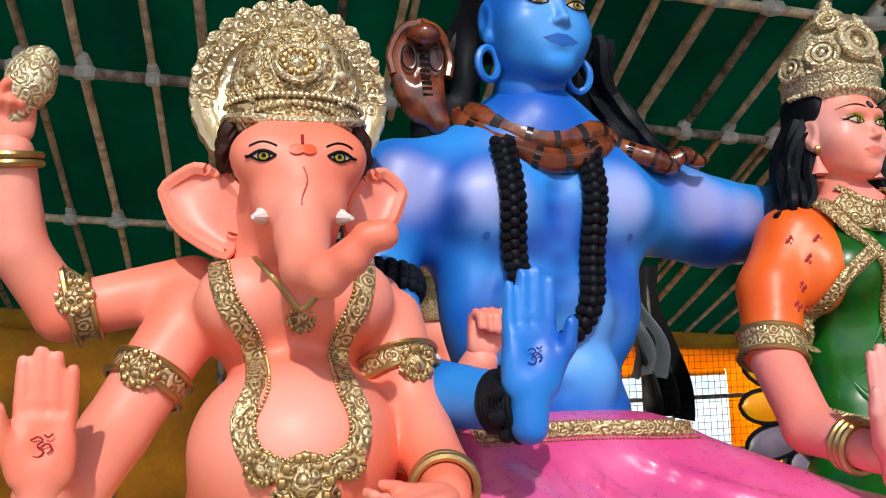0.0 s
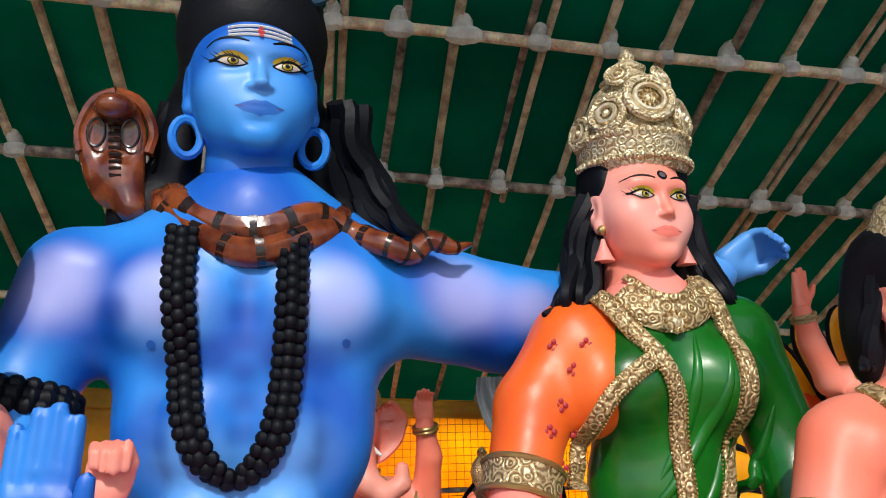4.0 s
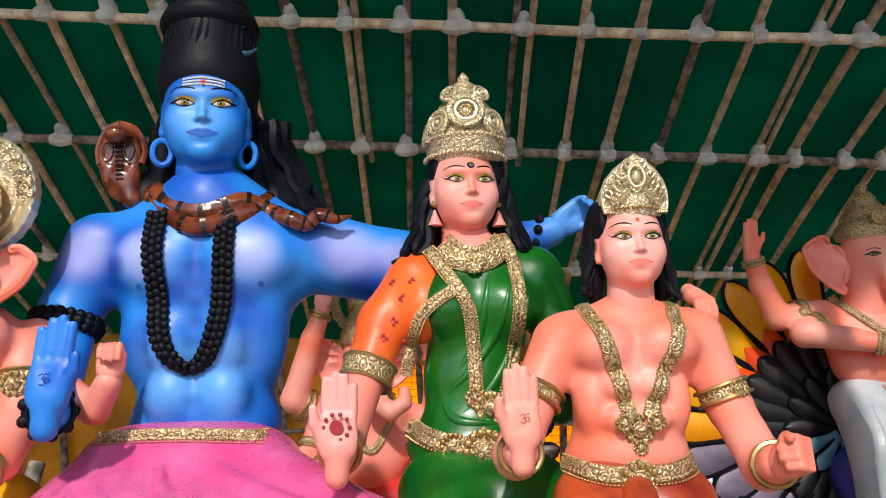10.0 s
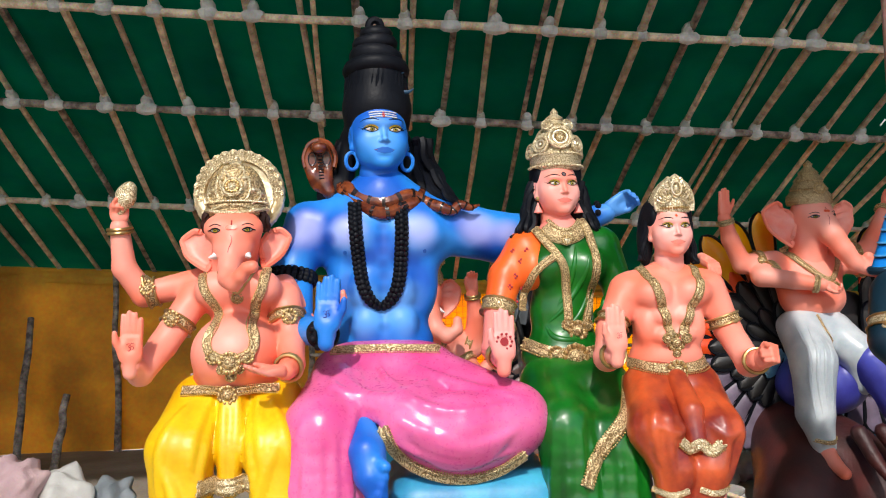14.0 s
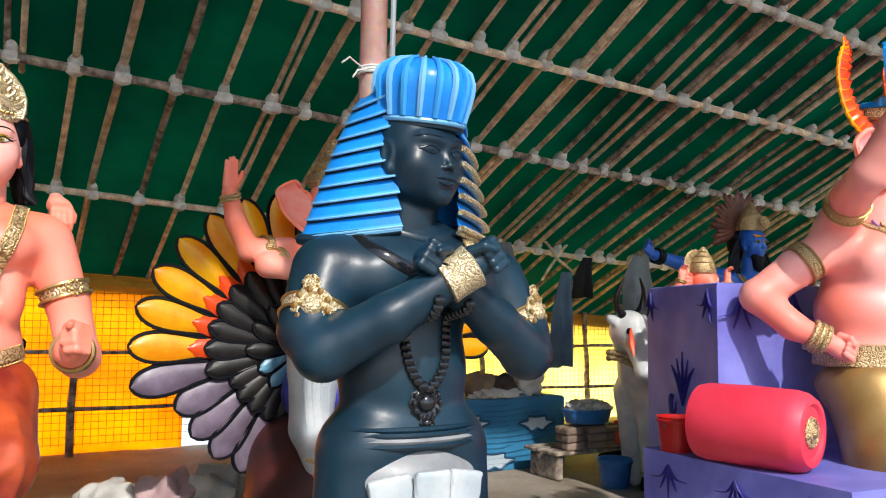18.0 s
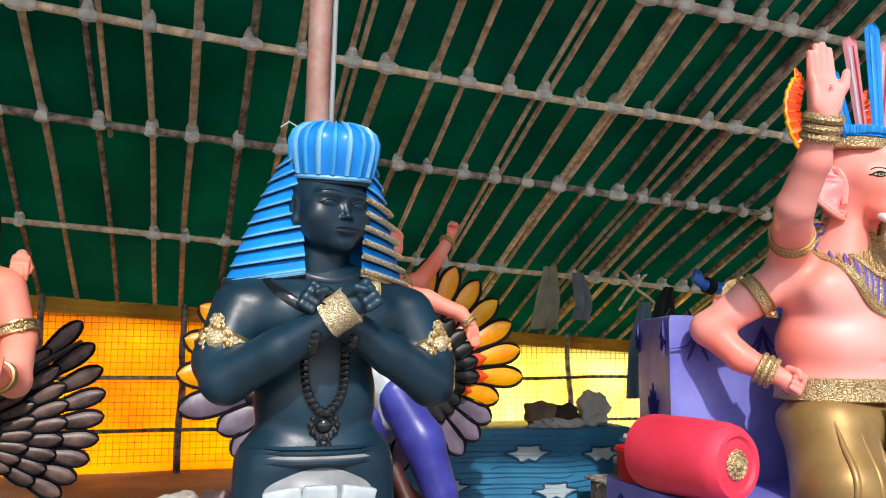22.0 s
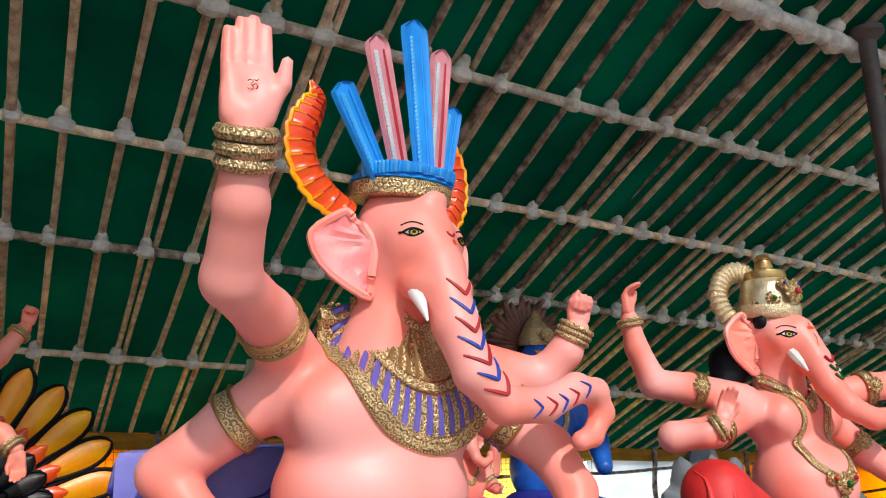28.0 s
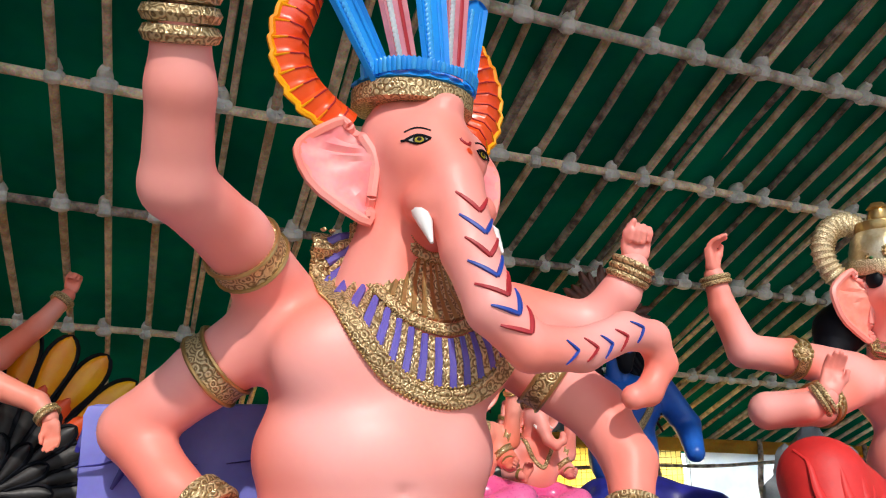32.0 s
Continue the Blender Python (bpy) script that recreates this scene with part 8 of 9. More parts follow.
bolster((5.17, 1.10, .965), (5.04, 1.60, .97), .178, "pink-red bolster with gold flower boss on the throne seat")
bolster((6.78, .98, .965), (6.86, 1.45, .97), .175, "pink-red bolster with gold boss at the far side of the throne")


def pail(name, x, y, z, r, h, mat, label, lid=False, handle=True):
    root = tagged(new(name), label, "bucket")
    root.location = (x, y, z)
    S = Sculpt()
    S.lathe((x, y, z), [(r * .02, 0), (r * .78, 0), (r * .80, .01), (r * .95, h * .86), (r * 1.04, h * .87), (r * 1.05, h * .92), (r * .98, h * .93), (r * 1.0, h), (r * .94, h), (r * .74, .03), (.01, .03)], mat, 32)
    link("body", np.vstack(S.v), S.f, S.mats, S.i, parent=root)
    if handle:
        S = Sculpt()
        S.tube([(x + r * math.cos(w), y - r * .3 + .02, z + h * .88 - r * .75 * math.sin(w)) for w in np.linspace(0, math.pi, 16)], .004, GREYPOLE, 6)
        tagged(link("handle", np.vstack(S.v), S.f, S.mats, S.i, parent=root), "thin wire handle")
    if lid:
        S = Sculpt()
        S.lathe((x, y, z + h), [(r * 1.03, -.01), (r * 1.05, .01), (r * .9, .016), (.01, .014)], mat, 28)
        link("lid", np.vstack(S.v), S.f, S.mats, S.i, parent=root)
    return root


REDPLASTIC = material("red plastic", (0.55, 0.012, 0.010), (0.42, 0.01, 0.01), rough=0.3)
GREYPLASTIC = material("dusty pale plastic", (0.55, 0.54, 0.50), (0.36, 0.34, 0.31), rough=0.6, fine=30, fine_mix=0.35)
BLUEPLASTIC = material("blue plastic", (0.03, 0.20, 0.50), (0.02, 0.12, 0.36), rough=0.35)
GREENPLASTIC = material("green plastic", (0.01, 0.30, 0.05), rough=0.35)
pail("bucket", 5.10, 1.80, .79, .10, .17, REDPLASTIC, "small red plastic bucket on the throne seat")
S = Sculpt()
S.lathe((5.19, 1.72, .79), [(.028, 0), (.03, .01), (.03, .09), (.012, .12), (.012, .15), (.006, .16), (.003, .22)], LIP, 18)
S.done("bottle", "small pink nozzle bottle beside the red bucket", "bottle", (5.19, 1.72, .79))
pail("cup", 7.42, 1.10, .66, .05, .13, GREENPLASTIC, "small green plastic cup at the edge of the plinth", handle=False)


# ---- behind the front row ----
def small_ganesh(c, k, skin, cloth, label, trunk=1, crown=GOLD, yaw=0.0, raised=False):
    """A smaller seated elephant-headed statue: c is the middle of its head, k its scale."""
    S = Sculpt()
    S.xf = np.array(Matrix.Translation(c) @ Euler((0, 0, radians(yaw))).to_matrix().to_4x4() @ Matrix.Scale(k, 4))
    b = [("e", (0, .10, -.34), (.22, .15, .17), .05), ("e", (0, .06, -.53), (.22, .18, .18), .1), ("e", (-.1, .0, -.30), (.11, .07, .09), .06), ("e", (.1, .0, -.30), (.11, .07, .09), .06)]
    la = [(-.22, .1, -.30, .08), (-.36, .06, -.36, .07), (-.36, 0, -.14, .055), (-.33, -.03, .0, .042)]
    if raised:   # one arm lifted beside the tall crown
        la = [(-.22, .1, -.28, .08), (-.36, .04, -.20, .07), (-.28, -.02, .10, .055), (-.23, -.03, .24, .042)]
    ra = [(.22, .1, -.30, .08), (.36, .06, -.36, .07), (.36, 0, -.14, .055), (.33, -.03, .0, .042)]
    lf = [(-.21, .08, -.34, .08), (-.30, -.02, -.50, .07), (-.24, -.18, -.52, .05)]
    rf = [(.21, .08, -.34, .08), (.30, -.02, -.50, .07), (.24, -.18, -.52, .05)]
    for a in (la, ra, lf, rf):
        b += limb(*a, k=.05)
    S.skin(b, skin, .018)
    h = [("e", (0, 0, 0), (.125, .125, .13), .05), ("c", (0, .04, -.1, .1), (0, .1, -.26, .12), .06)]
    h += limb((0, -.09, -.03, .072), (0, -.15, -.13, .062), (.02 * trunk, -.19, -.22, .052), (.08 * trunk, -.22, -.27, .044), (.15 * trunk, -.23, -.23, .034), (.15 * trunk, -.23, -.17, .028), k=.04)
    S.skin(h, skin, .012)
    elephant_face(S, h, [(-.062, .0), (.062, .0)], .024, None)
    for s in (-1, 1):
        flat_ear(S, (s * .11, .02, 0), (s * .26, .04, -.01), (s * .14, .04, -.15), (s * .21, .04, .09), skin, EARPINK, .02)
        S.tube([(s * .06, -.1, -.09), (s * .085, -.17, -.12)], [.018, .005], WHITE, 7)
    S.lathe((0, 0, .09), [(.125, -.02), (.135, 0), (.13, .04), (.11, .08), (.115, .09), (.08, .14), (.085, .15), (.05, .19), (.055, .2), (.01, .25)], crown, 30, (0, -.05, 1), .02, 16)
    if raised:   # open ring of scrolls round a tall crown
        S.ring((0, .06, .30), (0, 1, .05), .155, .026, crown, 40, 8)
        for i in range(24):
            w = 2 * math.pi * i / 24
            boss(S, (.165 * math.cos(w), .035, .30 + .165 * math.sin(w)), (0, -1, 0), .026, crown, 6)
        S.lathe((0, .02, .30), [(.085, -.03), (.09, 0), (.07, .05), (.075, .06), (.03, .12), (.005, .15)], crown, 26, (0, 0, 1), .03, 12)
    else:
        S.lathe((0, .08, .14), [(.17, -.01), (.18, .01), (.16, .025), (.02, .02)], crown, 36, (0, -1, .1), .03, 18)
    boss(S, (0, -.13, .14), (0, -1, .3), .04)
    xf = S.xf
    for p, f, t in (((-.23, -.03, .26) if raised else (-.33, -.03, .01), (.1, 0, 1), 1), ((.33, -.03, .01), (0, 0, 1), -1), ((-.22, -.2, -.52), (.1, -.2, 1), 1), ((.22, -.2, -.52), (.2, -1, 0), -1)):
        hand(S, tuple(xf[:3, :3] @ np.array(p) + xf[:3, 3]), .17 * k, skin, f, (0, -1, .1), t, curl=.3)
        S.xf = xf
    for a in (la, ra, lf, rf):
        armband(S, a[0], a[1], .7, .08, crown, .02)
        bangle(S, a[-2], a[-1], .85, .05, GOLDPLAIN, .009, 2)
    garland(S, b + h[1:2], [(-.15, -1, -.18), (-.1, -1, -.34), (0, -1, -.46), (.1, -1, -.34), (.15, -1, -.18)], .04, crown, n=30)
    lg = [("e", (0, .08, -.70), (.26, .2, .1), .06)] + limb((-.15, .02, -.72, .13), (-.30, -.22, -.76, .11), (-.02, -.30, -.80, .09), k=.07) + limb((.15, .02, -.72, .13), (.30, -.22, -.76, .11), (.05, -.26, -.80, .09), k=.07)
    S.skin(lg, cloth, .02)
    S.xf = None
    return S.done("elephant_headed_statue", label, "statue", (c[0], c[1], c[2] - .9 * k), group="statues in the shed")


def crate(name, x0, x1, y0, y1, z0, z1, mat, label, category):
    """A block of stacked boards with slightly uneven edges."""
    return painted_block(name, [(x0, y0), (x1, y0 + .01), (x1 - .01, y1), (x0 + .01, y1)], z0, z1, mat, label, category)


small_ganesh((1.06, 4.35, 1.70), 1.22, SKIN, REDCLOTH, "pink elephant-headed statue with tall open-ringed gold crown behind the seated group", yaw=14, raised=True)
crate("plinth", .65, 1.5, 3.9, 4.7, GROUND, .62, BASEBLUE, "blue painted plinth behind the seated group", "plinth")
small_ganesh((7.12, 3.45, 1.76), .80, SKIN, PINKCLOTH, "small pink elephant-headed statue with gold crown behind the throne", trunk=-1)
crate("plinth", 6.85, 7.4, 3.2, 3.8, GROUND, 1.06, BLUESHELL, "violet painted plinth behind the throne", "plinth")
small_ganesh((7.84, 4.0, 1.62), .72, SKIN2, PINKCLOTH, "small pink elephant-headed statue in magenta dhoti")
crate("plinth", 7.55, 8.15, 3.75, 4.3, GROUND, .98, BASEBLUE, "blue plinth behind the standing statue", "plinth")


def blue_ascetic():
    S = Sculpt()
    b = [("e", (8.72, 4.32, 1.70), (.34, .2, .24), .06), ("e", (8.72, 4.32, 1.35), (.28, .19, .3), .1)]
    aL = [(8.40, 4.32, 1.84, .11), (8.05, 4.28, 1.86, .09), (7.75, 4.25, 1.95, .07), (7.32, 4.2, 2.02, .05)]
    aR = [(9.05, 4.32, 1.84, .12), (9.25, 4.25, 1.55, .10), (9.15, 4.05, 1.35, .07)]
    b += limb(*aL, k=.06) + limb(*aR, k=.06)
    S.skin(b, ASCETIC, .02)
    hand(S, (7.30, 4.2, 2.03), .2, ASCETIC, (-.7, 0, .5), (0, -1, .2), 1, curl=.3)
    for t in (.82, .9):
        bangle(S, aL[2], aL[3], t, .062, BLACK, .014, 2)

    def mark(S, q):
        decal(S, q, YELLOW, [(x, 0, z) for x, z in ((-.26, .16), (.26, .16), (.28, .30), (-.28, .30))], lift=.006)
        decal(S, q, PALM, disk((0, 0, .24), .035), lift=.012)
    human_head(S, (8.66, 4.20, 2.20), .27, ASCETIC, tilak=mark)
    S.skin([("e", (8.66, 4.14, 2.06), (.09, .05, .05), .03), ("e", (8.66, 4.14, 1.99), (.06, .05, .08), .04), ("e", (8.66, 4.36, 2.22), (.15, .11, .18), .05)], BLACK, .016)
    for i in range(26):
        w = radians(-20 + 220 * i / 25)
        d = np.array((math.cos(w), .05, math.sin(w)))
        S.petal(np.array((8.66, 4.34, 2.33)) + d * .10, d, (0, -1, 0), .29 + .05 * math.sin(i * 2.1), .085, .025, FANHAIR, .7, 7)
    for i in range(22):
        w = radians(180 + 30 * math.sin(i)) if i % 2 else radians(-30 * math.sin(i))
        S.tube(spline([(8.66 + .14 * math.cos(w), 4.28, 2.25 - .02 * i), (8.66 + .26 * math.cos(w), 4.26, 2.1 - .02 * i), (8.66 + .34 * math.cos(w) + .05 * math.sin(i), 4.22, 1.9 - .02 * i)], 9), np.linspace(.035, .008, 9), BLACK, 6)
    S.lathe((8.66, 4.23, 2.345), [(.135, -.02), (.14, 0), (.135, .05), (.10, .12), (.105, .13), (.05, .20), (.055, .21), (.01, .27)], GOLD, 30, (0, -.05, 1), .03, 14)
    boss(S, (8.66, 4.05, 2.40), (0, -1, .3), .06)
    garland(S, b, [(8.50, 1, 1.95), (8.55, 1, 1.7), (8.70, 1, 1.5), (8.86, 1, 1.7), (8.9, 1, 1.95)], .06, GOLD, n=36)
    S.skin([("e", (8.72, 4.3, 1.05), (.38, .28, .16), .08)] + limb((8.5, 4.2, 1.0, .16), (8.25, 3.95, .95, .14), k=.08) + limb((8.95, 4.2, 1.0, .16), (9.2, 3.95, .95, .14), k=.08), NAVY, .022)
    S.done("deity_statue", "blue-faced bearded deity statue with brown hair fan and gold crown", "statue", (8.72, 4.3, .85), group="statues in the shed")
    crate("plinth", 8.2, 9.3, 3.75, 4.75, GROUND, .87, BOXBLUE, "blue painted plinth under the bearded deity", "plinth")


FANHAIR = material("red-brown hair paint", (0.17, 0.06, 0.035), (0.07, 0.022, 0.014), rough=0.5, big=12, bump=0.2)
ASCETIC = material("ultramarine skin paint", (0.02, 0.15, 0.62), (0.012, 0.09, 0.45), rough=0.35, big=5)


def bull():
    S = Sculpt()
    S.shift = (.17, .35, 0)
    q = [("e", (7.55, 4.10, .95), (.55, .33, .33), .08), ("c", (7.12, 4.0, 1.12, .22), (6.90, 3.92, 1.33, .17), .1), ("e", (6.86, 3.85, 1.34), (.13, .16, .16), .08), ("c", (6.84, 3.76, 1.25, .11), (6.74, 3.55, 1.02, .085), .07), ("e", (6.72, 3.52, .99), (.09, .08, .07), .05)]
    for x, y in ((7.16, 3.93), (7.24, 4.27), (7.92, 3.93), (7.98, 4.27)):
        q += limb((x, y, .75, .16), (x, y, .35, .10), (x, y, .02, .075), k=.08)
    q += [("e", (6.72, 3.9, 1.42), (.10, .04, .05), .03, (0, 20, 0)), ("e", (7.02, 3.9, 1.42), (.10, .04, .05), .03, (0, -20, 0))]
    S.skin(q, BULLWHITE, .02)
    for s in (-1, 1):
        S.tube(spline([(6.86 + s * .08, 3.86, 1.46), (6.86 + s * .15, 3.86, 1.55), (6.86 + s * .15, 3.84, 1.68), (6.86 + s * .09, 3.82, 1.80)], 14), np.linspace(.045, .008, 14), BLACKGLOSS, 10)
        S.ball((6.84 + s * .10, 3.74, 1.33), (.02, .025, .03), BLACK, 8, 6)
        S.tube([(6.84 + s * .09, 3.73, 1.36), (6.80 + s * .10, 3.66, 1.22), (6.78 + s * .09, 3.62, 1.12)], [.008, .03, .01], ORANGERED, 6, flat=.5)
    for z in (.0, .05):
        P = [(6.98 + .235 * math.cos(w), 3.97 + .17 * math.sin(w), 1.02 - z + .12 * math.cos(w) * -1) for w in np.linspace(math.pi * .9, math.pi * 2.1, 26)]
        S.tube(P, .022, GOLD, 7)
        S.beads(P, .028, GOLD, .05, 7)
    for x, y in ((7.16, 3.93), (7.24, 4.27), (7.92, 3.93), (7.98, 4.27)):
        S.lathe((x, y, GROUND), [(.09, 0), (.095, .03), (.075, .12), (.05, .13)], BLACK, 18)
        S.ring((x, y, .06), (0, 0, 1), .085, .014, GOLD, 20, 6)
    S.done("bull_statue", "white and grey painted bull statue with black horns and gold collar", "statue", (7.27, 4.65, GROUND), group="statues in the shed")


BULLWHITE = material("white and grey bull paint", (0.72, 0.72, 0.70), (0.46, 0.50, 0.52), rough=0.4, big=5)
blue_ascetic()
bull()


def eagle_rider():
    """A statue with spread dark wings, and the pink arm of its rider with a mace."""
    S = Sculpt()
    root = np.array((1.30, 4.90, .74))
    for row, (n, r0, L, w) in enumerate(((9, .72, .42, .13), (9, .50, .36, .115), (8, .30, .32, .10), (7, .10, .28, .09))):
        for i in range(n):
            a = radians(46 - 76 * i / (n - 1))
            d = np.array((math.cos(a), 0, math.sin(a)))
            k = 1.05 - .28 * i / (n - 1)
            S.petal(root + d * r0 * k + (0, -.022 * row, 0), d, (0, -1, .08), L * k, w, .022, WINGBROWN, 1.2, 9, rim=BLACK)
    S.tube([root + (0, -.08, 0), root + (.45, -.09, .45), root + (.85, -.07, .72)], [.05, .04, .015], BLACKGREY, 8)
    S.skin([("e", (.95, 4.85, .75), (.3, .22, .32), .1), ("c", (1.0, 4.8, .55, .2), (1.05, 4.75, .0, .14), .1), ("e", (1.15, 4.6, .45), (.28, .2, .2), .1)], BASEBLUE, .024)
    arm = [(1.02, 4.72, 1.1, .09), (1.32, 4.62, .98, .075), (1.52, 4.58, 1.04, .06), (1.72, 4.57, 1.22, .045)]
    S.skin([("e", (.85, 4.8, 1.2), (.24, .16, .28), .06), ("e", (.85, 4.78, 1.58), (.11, .11, .14), .05)] + limb(*arm, k=.05), SKIN, .018)
    hand(S, (1.73, 4.57, 1.24), .15, SKIN, (.3, 0, 1), (-.2, -1, 0), -1, curl=.9)
    for t in (.5, .75):
        bangle(S, arm[2], arm[3], t, .056, GOLD, .010, 2)
    S.lathe((1.78, 4.56, 1.28), [(.012, 0), (.02, .06), (.045, .10), (.06, .15), (.05, .2), (.02, .24), (.03, .26), (.005, .29)], GOLD, 20, (.05, 0, 1), .05, 8)
    S.done("winged_statue", "dark-winged bird statue with pink rider's arm holding a gold mace", "statue", (1.1, 4.8, GROUND), group="statues in the shed")


WINGBROWN = material("brown-black feather paint", (0.19, 0.115, 0.10), (0.07, 0.042, 0.038), rough=0.4, big=10)
eagle_rider()


# ---- sea-blue box and the clutter on it ----
box = crate("display_box", 4.75, 7.45, 5.66, 6.45, GROUND, .62, BOXBLUE, "sea-blue painted plywood box with white painted clouds", "box")
def cloud(cx, cz, w, y=5.652, parent=box):
    out = []
    for t in np.linspace(0, 2 * math.pi, 40, endpoint=False):
        r = 1 + .16 * math.cos(6 * t) + .08 * math.sin(9 * t)
        out.append((cx + w * r * math.cos(t) * (1 - .25 * abs(math.sin(t))), y, cz + w * .36 * r * math.sin(t)))
    S = Sculpt()
    S.add([(p[0], y + .003, p[2]) for p in out] + [(cx, y, cz)], [(i, (i + 1) % 40, 40)[::-1] for i in range(40)], CLOUD)
    tagged(link("painted_cloud", np.vstack(S.v), S.f, S.mats, S.i, parent=parent), "white painted cloud")
    S = Sculpt()
    S.tube(out, .012, BOXLINE, 5, closed=True)
    tagged(link("cloud_outline", np.vstack(S.v), S.f, S.mats, S.i, parent=parent), "dark blue outline")
CLOUD = material("cloud white paint", (0.55, 0.62, 0.66), (0.40, 0.52, 0.60), rough=0.5)
BOXLINE = material("dark blue brush line", (0.012, 0.09, 0.20), rough=0.5)
for c in ((6.25, .38, .22), (7.08, .35, .2), (5.4, .08, .2), (6.55, .0, .22), (5.2, .45, .18)):
    cloud(*c)
for k in range(12):
    S = Sculpt()
    z = -.02 + .052 * k
    S.tube(spline([(4.85 + .5 * (k % 3), 5.657, z), (5.6 + .4 * (k % 2), 5.655, z + .02), (6.6, 5.655, z - .01), (7.35 - .2 * (k % 4), 5.657, z + .015)], 30), .004, BOXLINE, 4, flat=.4)
    link("brush_line", np.vstack(S.v), S.f, S.mats, S.i, parent=box)


def sack(name, c, r, mat, label, category="sack", seed=0, h=.03):
    """A slumped bag or cloth heap: lumpy and creased."""
    rnd = random.Random(seed)
    q = [("e", (c[0], c[1], c[2] + r[2] * .8), r, .05)]
    for _ in range(7):
        q.append(("e", (c[0] + rnd.uniform(-.6, .6) * r[0], c[1] + rnd.uniform(-.5, .5) * r[1], c[2] + rnd.uniform(.3, 1.3) * r[2]), [x * rnd.uniform(.4, .6) for x in r], .05))
    S = Sculpt()
    S.skin(q, mat, h * .8)
    v = S.v[0]
    mid = np.array((c[0], c[1], c[2] + r[2] * .7))
    for _ in range(7):   # sharp creases running across the cloth
        d = unit(np.array([rnd.uniform(-1, 1) for _ in range(3)]))
        a = np.abs(((v - mid) @ d / (min(r) * rnd.uniform(.7, 1.3)) + rnd.random()) % 1.0 - .5)
        v += (v - mid) * ((a - .25) * rnd.uniform(.15, .35))[:, None]
    v[:, 2] = np.maximum(v[:, 2], c[2])
    return S.done(name, label, category, c)


SACKBROWN = material("brown jute", (0.26, 0.19, 0.12), (0.14, 0.10, 0.07), rough=0.9, fine=90, bump=0.5)
SACKDARK = material("dark brown cloth", (0.07, 0.045, 0.035), (0.03, 0.02, 0.018), rough=0.9, bump=0.4)
SACKWHITE = material("woven white plastic sack", (0.62, 0.61, 0.58), (0.45, 0.44, 0.42), rough=0.6, fine=80, bump=0.4)
SACKPINK = material("pinkish sack", (0.60, 0.42, 0.42), (0.45, 0.30, 0.32), rough=0.7, bump=0.4)
GREYCLOTH = material("grey cloth", (0.26, 0.29, 0.31), (0.15, 0.17, 0.19), rough=0.85, fine=60, bump=0.4)
KHAKI = material("faded khaki cloth", (0.34, 0.32, 0.22), (0.22, 0.21, 0.15), rough=0.85, fine=60, bump=0.4)
DENIM = material("faded blue cloth", (0.12, 0.19, 0.26), (0.07, 0.12, 0.18), rough=0.85, fine=60, bump=0.4)
BLACKCLOTH = material("black cloth", (0.014, 0.014, 0.016), (0.008, 0.008, 0.01), rough=0.85, fine=60, bump=0.4)
sack("sack", (6.48, 5.85, .62), (.17, .14, .15), SACKBROWN, "brown jute sack slumped on the blue box", seed=1)
sack("rag", (6.72, 5.8, .62), (.16, .14, .13), SACKDARK, "dark brown crumpled cloth heap on the blue box", "cloth", 2)
sack("rag", (6.62, 5.72, .62), (.26, .10, .05), SACKWHITE, "white rag spread on the blue box", "cloth", 3)
sack("sack", (7.08, 5.85, .62), (.17, .13, .20), SACKWHITE, "white plastic sack standing on the blue box", seed=4)
sack("rag", (5.55, 5.8, .62), (.22, .14, .08), BLACKCLOTH, "black cloth bundle on the blue box", "cloth", 5)


def tub(c, r, h, mat, label):
    root = tagged(new("tub"), label, "tub")
    root.location = c
    S = Sculpt()
    S.lathe(c, [(.01, 0), (r * .8, 0), (r * .86, .01), (r, h * .9), (r * 1.05, h * .92), (r * 1.05, h), (r * .97, h), (r * .8, .03), (.01, .03)], mat, 36, oval=.7)
    link("body", np.vstack(S.v), S.f, S.mats, S.i, parent=root)


rack = tagged(new("work_bench"), "rough low wooden bench with bricks and tools", "bench")
rack.location = (6.95, 4.6, GROUND)
for nm, x0, x1, y0, y1, z0, z1 in (("plank", 6.75, 8.0, 4.9, 5.15, .14, .18), ("plank", 6.75, 8.0, 5.2, 5.45, .14, .18), ("leg", 6.8, 6.88, 4.95, 5.4, GROUND, .14), ("leg", 7.85, 7.93, 4.95, 5.4, GROUND, .14)):
    S = Sculpt()
    S.skin([("b", ((x0 + x1) / 2, (y0 + y1) / 2, (z0 + z1) / 2), ((x1 - x0) / 2, (y1 - y0) / 2, (z1 - z0) / 2), .01)], BEAMDARK, .02)
    link(nm, np.vstack(S.v), S.f, S.mats, S.i, parent=rack)
BRICK = material("grey-brown brick", (0.30, 0.22, 0.17), (0.18, 0.13, 0.10), rough=0.9, fine=50, bump=0.5, each=.3)
stack = tagged(new("brick_stack"), "stack of dusty grey-brown bricks", "bricks")
stack.location = (7.2, 4.75, .18)
S = Sculpt()
S.skin([("b", (0, 0, 0), (.11, .052, .036), .01)], BRICK, .012)
bm0 = link("brick", np.vstack(S.v), S.f, S.mats, S.i, parent=stack)
bm0.location = (-.2, .2, .036)
k = 0
for lay in range(3):
    for col in range(3):
        for row in range(2):
            o = new("brick", bm0.data)
            o.parent = stack
            o.location = (-.2 + .235 * col + .02 * math.sin(k), .2 + .11 * row + .01 * math.cos(k), .036 + .074 * lay)
            o.rotation_euler = (0, 0, .08 * math.sin(k * 2.3))
            k += 1
bm0.location = (.52, .22, .036)
tub((7.22, 5.02, .42), .27, .14, BLUEPLASTIC, "blue plastic tub on the brick stack")
